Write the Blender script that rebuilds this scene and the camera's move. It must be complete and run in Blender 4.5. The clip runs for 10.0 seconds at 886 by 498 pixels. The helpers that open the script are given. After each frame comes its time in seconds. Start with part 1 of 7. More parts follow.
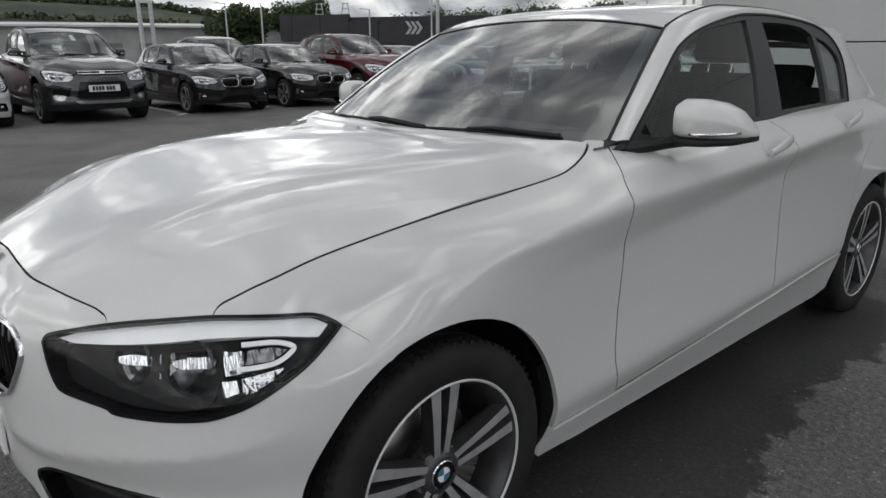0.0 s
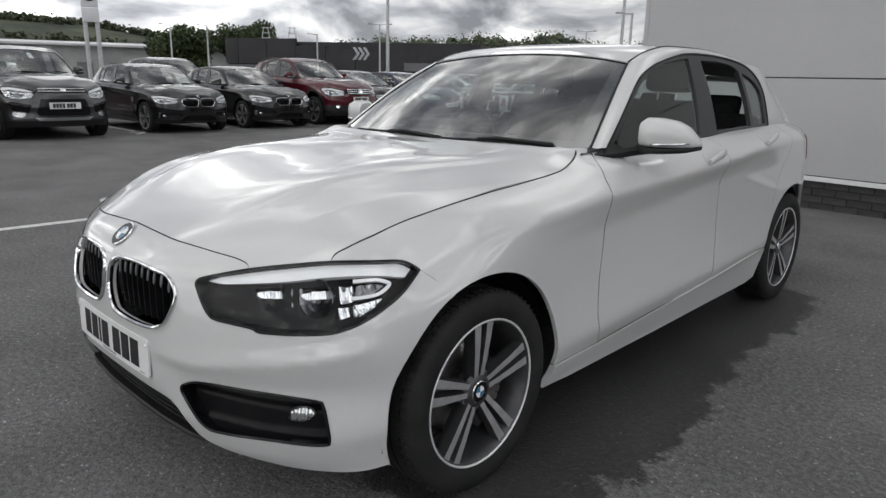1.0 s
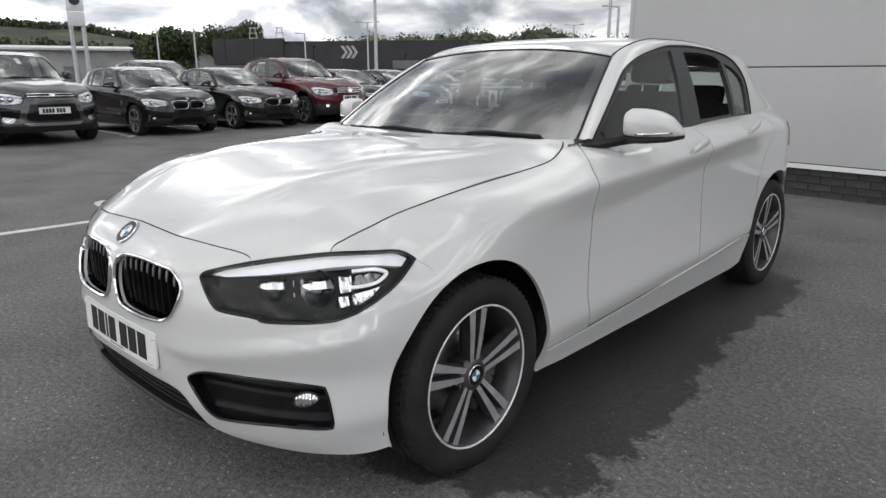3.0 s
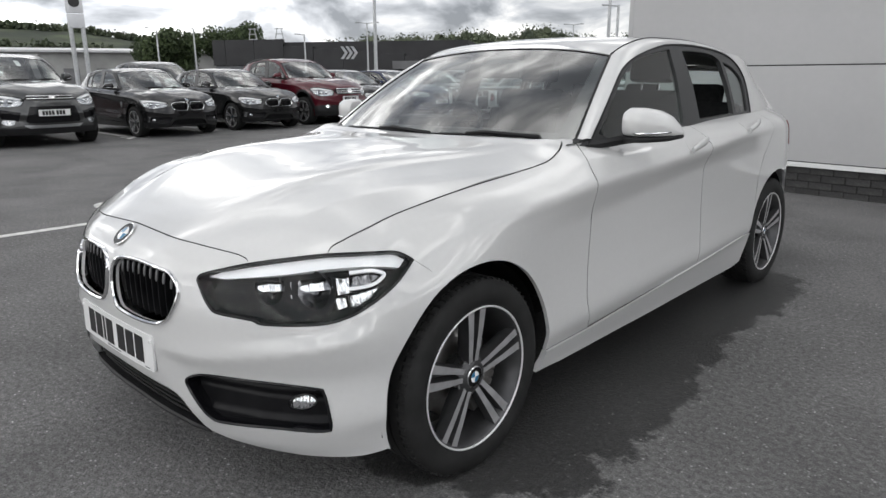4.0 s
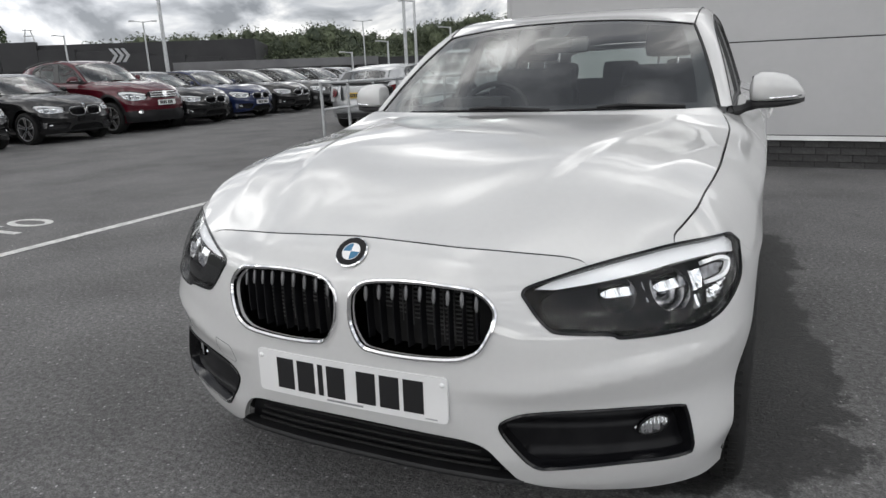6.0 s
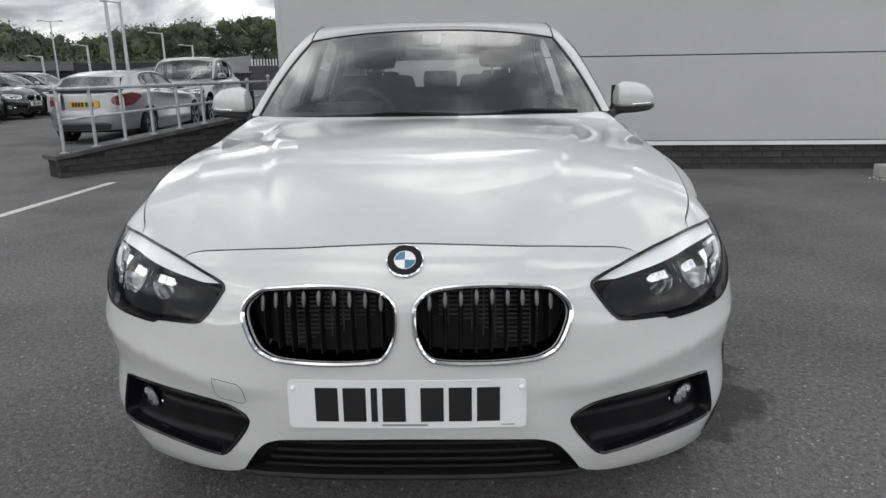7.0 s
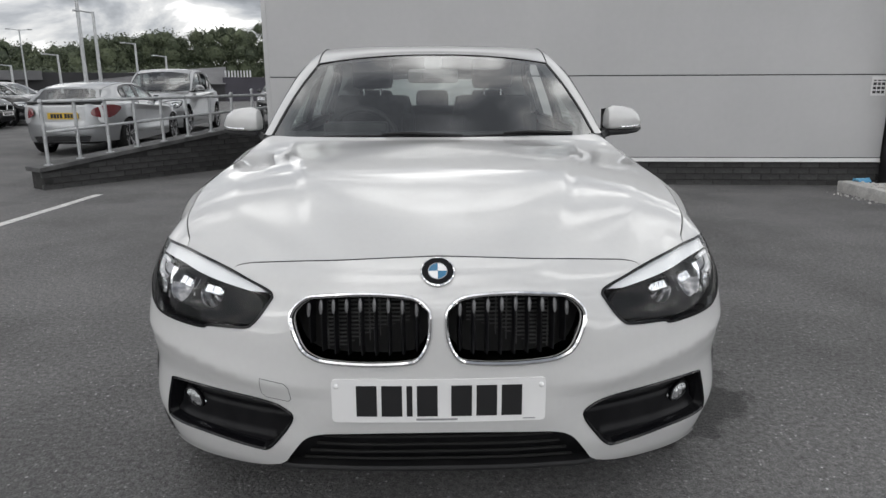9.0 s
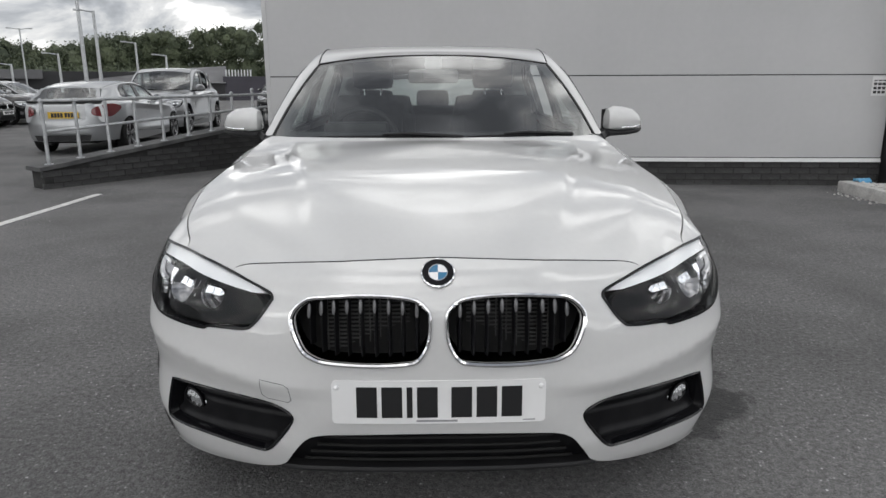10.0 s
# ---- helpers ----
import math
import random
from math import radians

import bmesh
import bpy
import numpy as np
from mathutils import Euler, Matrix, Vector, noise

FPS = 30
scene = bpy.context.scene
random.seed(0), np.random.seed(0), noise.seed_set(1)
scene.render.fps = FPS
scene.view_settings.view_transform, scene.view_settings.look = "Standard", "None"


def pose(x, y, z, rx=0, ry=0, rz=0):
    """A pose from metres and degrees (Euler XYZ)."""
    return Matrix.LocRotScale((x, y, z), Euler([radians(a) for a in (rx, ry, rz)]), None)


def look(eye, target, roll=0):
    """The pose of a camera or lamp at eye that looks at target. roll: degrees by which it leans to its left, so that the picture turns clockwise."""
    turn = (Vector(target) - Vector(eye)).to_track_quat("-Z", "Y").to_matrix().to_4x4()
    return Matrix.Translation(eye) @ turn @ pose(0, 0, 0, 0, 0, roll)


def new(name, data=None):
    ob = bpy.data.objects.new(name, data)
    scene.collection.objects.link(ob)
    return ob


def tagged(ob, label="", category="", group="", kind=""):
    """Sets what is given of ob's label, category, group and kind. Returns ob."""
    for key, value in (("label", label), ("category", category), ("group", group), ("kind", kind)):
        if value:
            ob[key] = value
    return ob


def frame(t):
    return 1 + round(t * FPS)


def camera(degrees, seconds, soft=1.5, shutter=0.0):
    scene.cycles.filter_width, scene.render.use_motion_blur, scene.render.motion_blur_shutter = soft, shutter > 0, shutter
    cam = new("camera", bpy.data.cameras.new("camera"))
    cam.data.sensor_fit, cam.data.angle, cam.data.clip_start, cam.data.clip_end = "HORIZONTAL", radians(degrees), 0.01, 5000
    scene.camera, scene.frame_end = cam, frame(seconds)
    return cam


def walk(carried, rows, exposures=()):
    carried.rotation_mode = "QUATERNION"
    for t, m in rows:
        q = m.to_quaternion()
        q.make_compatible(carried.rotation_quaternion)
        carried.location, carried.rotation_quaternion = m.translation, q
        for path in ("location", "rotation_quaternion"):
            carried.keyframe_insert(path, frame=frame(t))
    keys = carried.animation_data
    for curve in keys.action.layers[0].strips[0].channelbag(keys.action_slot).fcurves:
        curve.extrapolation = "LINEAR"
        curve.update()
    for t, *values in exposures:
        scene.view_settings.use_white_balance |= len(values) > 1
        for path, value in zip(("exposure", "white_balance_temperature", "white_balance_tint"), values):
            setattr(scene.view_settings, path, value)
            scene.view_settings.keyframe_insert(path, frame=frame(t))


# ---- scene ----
from mathutils.geometry import delaunay_2d_cdt

# The world's origin is on the ground under the white car's front axle; its nose points to -y.
cam = camera(67.02, 10.0)
# seconds, eye x y z, yaw to the left, pitch up, roll as look() takes it
ROWS = [
    (0, 1.820, -0.868, 1.229, 48.40, -16.48, -0.15),
    (0.5, 1.915, -1.266, 1.211, 44.08, -15.72, -0.19),
    (1, 2.027, -1.427, 1.224, 43.42, -14.31, 1.19),
    (1.5, 2.076, -1.492, 1.229, 43.36, -13.82, 0.61),
    (2, 2.073, -1.495, 1.226, 42.97, -13.64, 0.42),
    (2.5, 2.079, -1.493, 1.223, 42.79, -14.43, 0.15),
    (4, 2.080, -1.476, 1.223, 42.87, -14.57, -0.34),
    (4.5, 2.070, -1.474, 1.222, 42.61, -14.55, -0.30),
    (5, 1.856, -1.589, 1.194, 38.29, -15.05, 0.65),
    (5.2, 1.672, -1.688, 1.181, 37.65, -14.99, -1.49),
    (6.3, 0.548, -1.983, 1.160, 15.88, -15.25, -1.60),
    (6.5, 0.390, -2.000, 1.161, 8.75, -15.25, -1.25),
    (7, 0.116, -2.060, 1.147, 1.40, -14.75, -0.92),
    (7.5, -0.020, -2.181, 1.186, -1.13, -14.76, 0.05),
    (8, -0.015, -2.222, 1.192, -1.03, -14.12, -0.20),
    (8.5, -0.017, -2.227, 1.192, -0.66, -13.97, -0.40),
    (9, -0.015, -2.229, 1.192, -1.02, -13.71, -0.24),
    (9.5, -0.016, -2.229, 1.191, -1.04, -13.70, -0.14),
    (10, -0.015, -2.228, 1.197, -1.00, -13.77, -0.19),
]


def eye_pose(x, y, z, yaw, pitch, roll):
    return pose(x, y, z, 90 + pitch, 0, yaw) @ pose(0, 0, 0, 0, 0, roll)


walk(cam, [(t, eye_pose(*row)) for t, *row in ROWS], [(0, -.5), (.5, -.40), (1.0, -.30), (1.5, -.17), (2.0, -.09), (2.7, -.03), (4.0, .06), (5.2, .08), (6.5, -.10), (10, -.11)])

# ---- sky and light: bright overcast with broken cloud ----
world = bpy.data.worlds.new("cloudy_sky")
scene.world = world
world.use_nodes = True


def cloud_sky(tree):
    tree.nodes.clear()
    nd, ln = tree.nodes.new, tree.links.new
    co = nd("ShaderNodeTexCoord")
    sep = nd("ShaderNodeSeparateXYZ")
    ln(co.outputs["Generated"], sep.inputs[0])
    # lay the clouds on a flat layer overhead
    up = nd("ShaderNodeMath"); up.operation = "MAXIMUM"; up.inputs[1].default_value = 0.0
    ln(sep.outputs[2], up.inputs[0])
    low = nd("ShaderNodeMath"); low.operation = "ADD"; low.inputs[1].default_value = 0.45
    ln(up.outputs[0], low.inputs[0])
    flat = nd("ShaderNodeVectorMath"); flat.operation = "DIVIDE"
    ln(co.outputs["Generated"], flat.inputs[0])
    three = nd("ShaderNodeCombineXYZ")
    for k in range(3):
        ln(low.outputs[0], three.inputs[k])
    ln(three.outputs[0], flat.inputs[1])
    big = nd("ShaderNodeTexNoise")
    big.inputs["Scale"].default_value, big.inputs["Detail"].default_value, big.inputs["Roughness"].default_value = 3.8, 7, 0.52
    big.inputs["Distortion"].default_value = 0.35
    shift = nd("ShaderNodeVectorMath"); shift.operation = "ADD"; shift.inputs[1].default_value = (3.1, 7.4, 1.7)
    ln(flat.outputs[0], shift.inputs[0])
    ln(shift.outputs[0], big.inputs["Vector"])
    ramp = nd("ShaderNodeValToRGB")
    r = ramp.color_ramp
    r.elements[0].position, r.elements[0].color = 0.37, (0.30, 0.315, 0.345, 1)
    r.elements[1].position, r.elements[1].color = 0.66, (2.9, 2.9, 2.87, 1)
    mid = r.elements.new(0.47); mid.color = (0.62, 0.64, 0.68, 1)
    top = r.elements.new(0.55); top.color = (1.05, 1.05, 1.05, 1)
    ln(big.outputs["Fac"], ramp.inputs[0])
    # the clouds are brighter towards the sun's side, and thin over the far hillside
    def towards(way, power, amount):
        dot = nd("ShaderNodeVectorMath"); dot.operation = "DOT_PRODUCT"
        dot.inputs[1].default_value = way
        ln(co.outputs["Generated"], dot.inputs[0])
        half = nd("ShaderNodeMath"); half.operation = "MULTIPLY_ADD"; half.use_clamp = True
        half.inputs[1].default_value = half.inputs[2].default_value = .5
        ln(dot.outputs["Value"], half.inputs[0])
        pw = nd("ShaderNodeMath"); pw.operation = "POWER"; pw.inputs[1].default_value = power
        ln(half.outputs[0], pw.inputs[0])
        out = nd("ShaderNodeMath"); out.operation = "MULTIPLY"; out.inputs[1].default_value = amount
        ln(pw.outputs[0], out.inputs[0])
        return out.outputs[0]

    gain = None
    for way, power, amount in (((-.35, -.94, 0), 1.5, .34), ((.92, -.35, .15), 2.0, .34), ((0, 0, 1), 2.0, -.52), ((-.95, .28, .12), 9.0, .34), ((-.48, .86, .16), 16.0, -.24)):
        add = nd("ShaderNodeMath"); add.operation = "ADD"; add.inputs[1].default_value = 1.12
        ln(towards(way, power, amount), add.inputs[0])
        if gain is not None:
            ln(gain.outputs[0], add.inputs[1])
        gain = add
    lit = nd("ShaderNodeVectorMath"); lit.operation = "SCALE"
    ln(ramp.outputs[0], lit.inputs[0]); ln(gain.outputs[0], lit.inputs["Scale"])
    sky = nd("ShaderNodeTexSky")
    sky.sky_type, sky.sun_disc = "NISHITA", False
    sky.sun_elevation, sky.sun_rotation = radians(38), radians(-SUN_TURN)
    dim = nd("ShaderNodeVectorMath"); dim.operation = "SCALE"; dim.inputs["Scale"].default_value = 0.10
    ln(sky.outputs[0], dim.inputs[0])
    mix = nd("ShaderNodeMix"); mix.data_type = "RGBA"; mix.inputs[0].default_value = 0.93
    ln(dim.outputs[0], mix.inputs[6]); ln(lit.outputs[0], mix.inputs[7])
    bg = nd("ShaderNodeBackground"); bg.inputs[1].default_value = SKY
    ln(mix.outputs[2], bg.inputs[0])
    ln(bg.outputs[0], nd("ShaderNodeOutputWorld").inputs[0])


SKY, SUN_TURN = 1.08, 150
cloud_sky(world.node_tree)
sun = bpy.data.lights.new("sun", "SUN")
sun.energy, sun.angle, sun.color = 0.5, radians(75), (1.0, 0.97, 0.93)
sun_ob = new("sun", sun)
sun_ob.matrix_basis = pose(0, 0, 30, 52, 0, SUN_TURN - 180)

def hermite(xs, ys):
    """A smooth curve through points that never overshoots them."""
    xs, ys = np.asarray(xs, float), np.asarray(ys, float)
    h, s = np.diff(xs), np.diff(ys) / np.diff(xs)
    m = np.zeros_like(ys)
    m[0], m[-1] = s[0], s[-1]
    for k in range(1, len(xs) - 1):
        if s[k - 1] * s[k] > 0:
            w1, w2 = 2 * h[k] + h[k - 1], h[k] + 2 * h[k - 1]
            m[k] = (w1 + w2) / (w1 / s[k - 1] + w2 / s[k])

    def curve(x):
        x = np.clip(x, xs[0], xs[-1])
        k = np.clip(np.searchsorted(xs, x) - 1, 0, len(xs) - 2)
        t = (x - xs[k]) / h[k]
        return (ys[k] * (1 + 2 * t) * (1 - t) ** 2 + m[k] * h[k] * t * (1 - t) ** 2
                + ys[k + 1] * t * t * (3 - 2 * t) + m[k + 1] * h[k] * t * t * (t - 1))

    return curve


def catmull(points, steps=8, closed=False):
    """Points of a smooth line through the control points."""
    p = [np.asarray(q, float) for q in points]
    n, out = len(p), []
    for k in range(n if closed else n - 1):
        a, b, c, d = (p[(k + j) % n] if closed else p[min(max(k + j, 0), n - 1)] for j in (-1, 0, 1, 2))
        for i in range(steps):
            t = i / steps
            out.append(0.5 * (2 * b + (c - a) * t + (2 * a - 5 * b + 4 * c - d) * t**2 + (3 * b - a - 3 * c + d) * t**3))
    if not closed:
        out.append(p[-1])
    return out


# the hatchback's outline from above at its widest, nose to tail
PLAN = catmull([(0, -.740), (.14, -.739), (.26, -.732), (.36, -.711), (.47, -.672), (.60, -.612), (.71, -.540), (.79, -.455),
                (.838, -.36), (.863, -.25), (.874, -.1), (.877, .1), (.875, .5), (.873, 1.0), (.872, 1.6), (.873, 2.2),
                (.875, 2.7), (.853, 2.90), (.822, 3.03), (.775, 3.18), (.68, 3.36), (.45, 3.50), (.2, 3.55), (0, 3.56)], 16)
PLAN = np.array(PLAN)
ARC = np.r_[0, np.cumsum(np.hypot(*np.diff(PLAN, axis=0).T))]
_tan = np.gradient(PLAN, axis=0)
_tan /= np.hypot(*_tan.T)[:, None]
for _ in range(6):
    _tan[1:-1] = (_tan[:-2] + 2 * _tan[1:-1] + _tan[2:]) / 4


def u_at(y):
    """How far along the outline the flank lies at y (front wheel to rear wheel and beyond)."""
    ys, us = PLAN[100:305, 1], ARC[100:305]
    return float(np.interp(y, ys, us))


def u_x(x):
    """How far along the outline the nose lies at x."""
    return float(np.interp(x, PLAN[:150, 0], ARC[:150]))


SECTIONS = []


def section(u, zs, ds):
    SECTIONS.append((u, zs, ds))


section(0, (.19, .25, .33, .41, .51, .59, .69, .757, .793), (.07, .045, .015, 0, 0, .005, .02, .068, .125))
section(u_x(.26), (.19, .25, .33, .41, .51, .59, .69, .752, .785), (.07, .045, .015, .002, .002, .008, .026, .066, .115))
section(u_x(.41), (.185, .245, .32, .41, .475, .56, .67, .722, .768), (.06, .030, .010, .012, 0, .008, .033, .055, .10))
section(u_x(.55), (.185, .24, .32, .42, .488, .57, .67, .722, .758), (.06, .026, .008, .014, 0, .010, .035, .058, .095))
section(u_x(.72), (.185, .24, .31, .43, .515, .58, .66, .715, .775), (.05, .022, .004, .015, 0, .008, .030, .060, .11))
section(u_x(.84), (.19, .26, .33, .43, .540, .60, .68, .75, .825), (.035, .02, .002, .012, 0, .006, .025, .06, .13))
section(1.11, (.195, .27, .345, .44, .545, .63, .72, .795, .865), (.032, .018, .004, .006, .001, .010, .044, .085, .150))
section(u_at(0), (.20, .28, .36, .45, .55, .66, .755, .835, .900), (.03, .015, .005, 0, 0, .003, .020, .06, .150))
section(u_at(.45), (.20, .28, .36, .45, .56, .70, .812, .873, .930), (.045, .02, .002, .010, .018, .020, .006, .045, .135))
section(u_at(.66), (.20, .285, .36, .45, .56, .71, .828, .900, .975), (.045, .02, 0, .012, .026, .031, .006, .045, .16))
section(u_at(.95), (.20, .29, .37, .46, .57, .73, .846, .910, .958), (.045, .02, 0, .012, .027, .034, .004, .038, .115))
section(u_at(1.6), (.195, .305, .38, .47, .60, .78, .878, .936, .982), (.045, .02, 0, .012, .027, .034, .003, .036, .113))
section(u_at(2.2), (.19, .33, .40, .50, .62, .80, .913, .958, .995), (.045, .02, 0, .006, .014, .019, .004, .034, .113))
section(u_at(2.7), (.20, .33, .42, .52, .64, .78, .915, .965, 1.00), (.03, .015, .005, 0, 0, .006, .016, .05, .115))
section(u_at(3.1), (.22, .33, .42, .52, .64, .78, .915, .965, 1.005), (.04, .015, .005, 0, 0, .006, .020, .05, .13))
section(ARC[-1], (.25, .33, .42, .52, .64, .78, .92, .98, 1.02), (.06, .02, 0, 0, .01, .02, .05, .08, .10))
_su = [s[0] for s in SECTIONS]
_z_lines = [hermite(_su, [s[1][k] for s in SECTIONS]) for k in range(9)]
_d_lines = [hermite(_su, [s[2][k] for s in SECTIONS]) for k in range(9)]
_UT = np.linspace(0, ARC[-1], 500)
_ZT = np.linspace(.15, 1.06, 183)


def _table():
    out = np.zeros((len(_UT), len(_ZT)))
    for i, u in enumerate(_UT):
        zs = np.array([float(c(u)) for c in _z_lines])
        ds = np.array([float(c(u)) for c in _d_lines])
        row = hermite(zs, ds)(_ZT)
        slope = (ds[8] - ds[7]) / (zs[8] - zs[7]) * 1.3
        out[i] = np.where(_ZT > zs[8], ds[8] + slope * (_ZT - zs[8]), row)
    for _ in range(3):
        out[:, 1:-1] = (out[:, :-2] + 2 * out[:, 1:-1] + out[:, 2:]) / 4
        out[1:-1] = (out[:-2] + 2 * out[1:-1] + out[2:]) / 4
    return out


INSET = _table()


def crease(line, amount, above, below, fade):
    """Presses a sharp styling line into the sheet metal along (metres round the outline, height)."""
    us, zs = zip(*line)
    for i, u in enumerate(_UT):
        if us[0] < u < us[-1]:
            h = _ZT - float(hermite(us, zs)(u))
            h = np.sqrt(h * h + .009 ** 2) * np.sign(h)
            w = np.clip(np.where(h > 0, 1 - h / above, 1 + h / below), 0, 1) ** 1.5
            e = min(1, (u - us[0]) / fade, (us[-1] - u) / fade)
            INSET[i] -= amount * e * e * (3 - 2 * e) * w


# along the bumper above the fog lamps, and from the front arch through the door handles
crease([(.20, .478), (.401, .473), (.544, .488), (.679, .510), (.771, .522), (.876, .540), (1.02, .575)], .0065, .055, .030, .16)
crease([(1.38, .775), (1.466, .809), (1.605, .827), (1.756, .835), (1.93, .845), (2.138, .856), (2.358, .864), (2.613, .874), (2.903, .885), (3.239, .910), (3.586, .940), (4.3, .97)], .010, .055, .06, .22)


def shell(u, z, out=0.0):
    """The car's flank and nose: a place u metres round the outline (minus: its other side) at height z, moved out by so much."""
    s, u = (-1 if u < 0 else 1), abs(u)
    a = min(max(u / _UT[1], 0), len(_UT) - 1.001)
    b = min(max((z - .15) / (_ZT[1] - _ZT[0]), 0), len(_ZT) - 1.001)
    i, j = int(a), int(b)
    a, b = a - i, b - j
    d = (INSET[i, j] * (1 - a) * (1 - b) + INSET[i + 1, j] * a * (1 - b) + INSET[i, j + 1] * (1 - a) * b + INSET[i + 1, j + 1] * a * b) - out
    k = min(max(int(np.searchsorted(ARC, u)) - 1, 0), len(ARC) - 2)
    f = (u - ARC[k]) / (ARC[k + 1] - ARC[k])
    x, y = PLAN[k] * (1 - f) + PLAN[k + 1] * f
    tx, ty = _tan[k] * (1 - f) + _tan[k + 1] * f
    return (s * (x - ty * d), y + tx * d, z)
# ---- building helpers ----
def mesh_object(name, verts, faces, material, parent=None, label="", smooth=True, normals=None):
    me = bpy.data.meshes.new(name)
    me.from_pydata([tuple(map(float, v)) for v in verts], [], faces)
    for m in material if isinstance(material, (list, tuple)) else [material]:
        me.materials.append(m)
    if smooth:
        me.polygons.foreach_set("use_smooth", [True] * len(me.polygons))
    me.update()
    if normals is not None:
        me.normals_split_custom_set_from_vertices([tuple(map(float, n)) for n in normals])
    ob = new(name, me)
    ob.parent = parent
    if label:
        ob["label"] = label
    return ob


def part(name, bm, material, parent, label="", smooth=True):
    """A bmesh as one mesh object under a thing or a part."""
    me = bpy.data.meshes.new(name)
    bmesh.ops.recalc_face_normals(bm, faces=bm.faces)
    bm.to_mesh(me)
    bm.free()
    me.materials.append(material)
    if smooth:
        me.polygons.foreach_set("use_smooth", [True] * len(me.polygons))
        me.set_sharp_from_angle(angle=radians(38))
    ob = new(name, me)
    ob.parent = parent
    if label:
        ob["label"] = label
    return ob


def thing(name, label, category, group="", kind="", at=None):
    ob = tagged(new(name), label, category, group, kind)
    if at is not None:
        ob.matrix_basis = at
    return ob


def bar(bm, lo, hi, bevel=0.0, m=None):
    """Adds a box between two corners, with its edges rounded."""
    lo, hi = Vector(lo), Vector(hi)
    mid, size = (lo + hi) / 2, hi - lo
    at = Matrix.Translation(mid) @ Matrix.Diagonal((*[abs(c) for c in size], 1))
    made = bmesh.ops.create_cube(bm, size=1, matrix=(m @ at) if m is not None else at)
    if bevel:
        edges = {e for v in made["verts"] for e in v.link_edges}
        bmesh.ops.bevel(bm, geom=list(edges), offset=bevel, segments=2, affect="EDGES", profile=0.6)
    return bm


def rod(bm, a, b, r, r2=None, sides=10, caps=True):
    """Adds a round bar from a to b."""
    a, b = Vector(a), Vector(b)
    turn = (b - a).to_track_quat("Z", "Y").to_matrix().to_4x4()
    bmesh.ops.create_cone(bm, cap_ends=caps, segments=sides, radius1=r, radius2=r if r2 is None else r2, depth=(b - a).length,
                          matrix=Matrix.Translation((a + b) / 2) @ turn)
    return bm


def lathe(profile, steps=48, arc=2 * math.pi):
    """Verts and faces of a profile of (across, radius) turned about the x axis."""
    n = len(profile)
    full = abs(arc - 2 * math.pi) < 1e-6
    count = steps if full else steps + 1
    verts = [(x, r * math.cos(arc * k / steps), r * math.sin(arc * k / steps)) for k in range(count) for x, r in profile]
    faces = []
    for k in range(steps):
        a, b = k * n, ((k + 1) % count) * n
        faces += [(a + j, a + j + 1, b + j + 1, b + j) for j in range(n - 1)]
    return verts, faces


def loft(rows, closed=False):
    """Verts and faces of a grid through rows of points."""
    n = len(rows[0])
    verts = [p for row in rows for p in row]
    faces = []
    for k in range(len(rows) - 1):
        for j in range(n if closed else n - 1):
            j2 = (j + 1) % n
            faces.append((k * n + j, k * n + j2, (k + 1) * n + j2, (k + 1) * n + j))
    return verts, faces


def resample(loop, step, closed=True):
    pts = [np.asarray(p, float) for p in loop]
    if closed:
        pts.append(pts[0])
    out = []
    for a, b in zip(pts[:-1], pts[1:]):
        n = max(1, int(round(np.linalg.norm(b - a) / step)))
        out += [a + (b - a) * k / n for k in range(n)]
    if not closed:
        out.append(pts[-1])
    return out


def inside(points, loop):
    """Which points lie inside a closed outline."""
    p, q = np.asarray(loop, float), np.roll(np.asarray(loop, float), -1, axis=0)
    x, y = points[:, 0][:, None], points[:, 1][:, None]
    dy = np.where(np.abs(q[:, 1] - p[:, 1]) < 1e-12, 1e-12, q[:, 1] - p[:, 1])
    crosses = ((p[:, 1] > y) != (q[:, 1] > y)) & (x < (q[:, 0] - p[:, 0]) * (y - p[:, 1]) / dy + p[:, 0])
    return crosses.sum(1) % 2 == 1


def facing(surface, a, b, flip=1):
    e = 0.003
    p, q = np.subtract(surface(a + e, b), surface(a - e, b)), np.subtract(surface(a, b + e), surface(a, b - e))
    n = np.cross(p, q) * flip
    return n / (np.linalg.norm(n) + 1e-12)


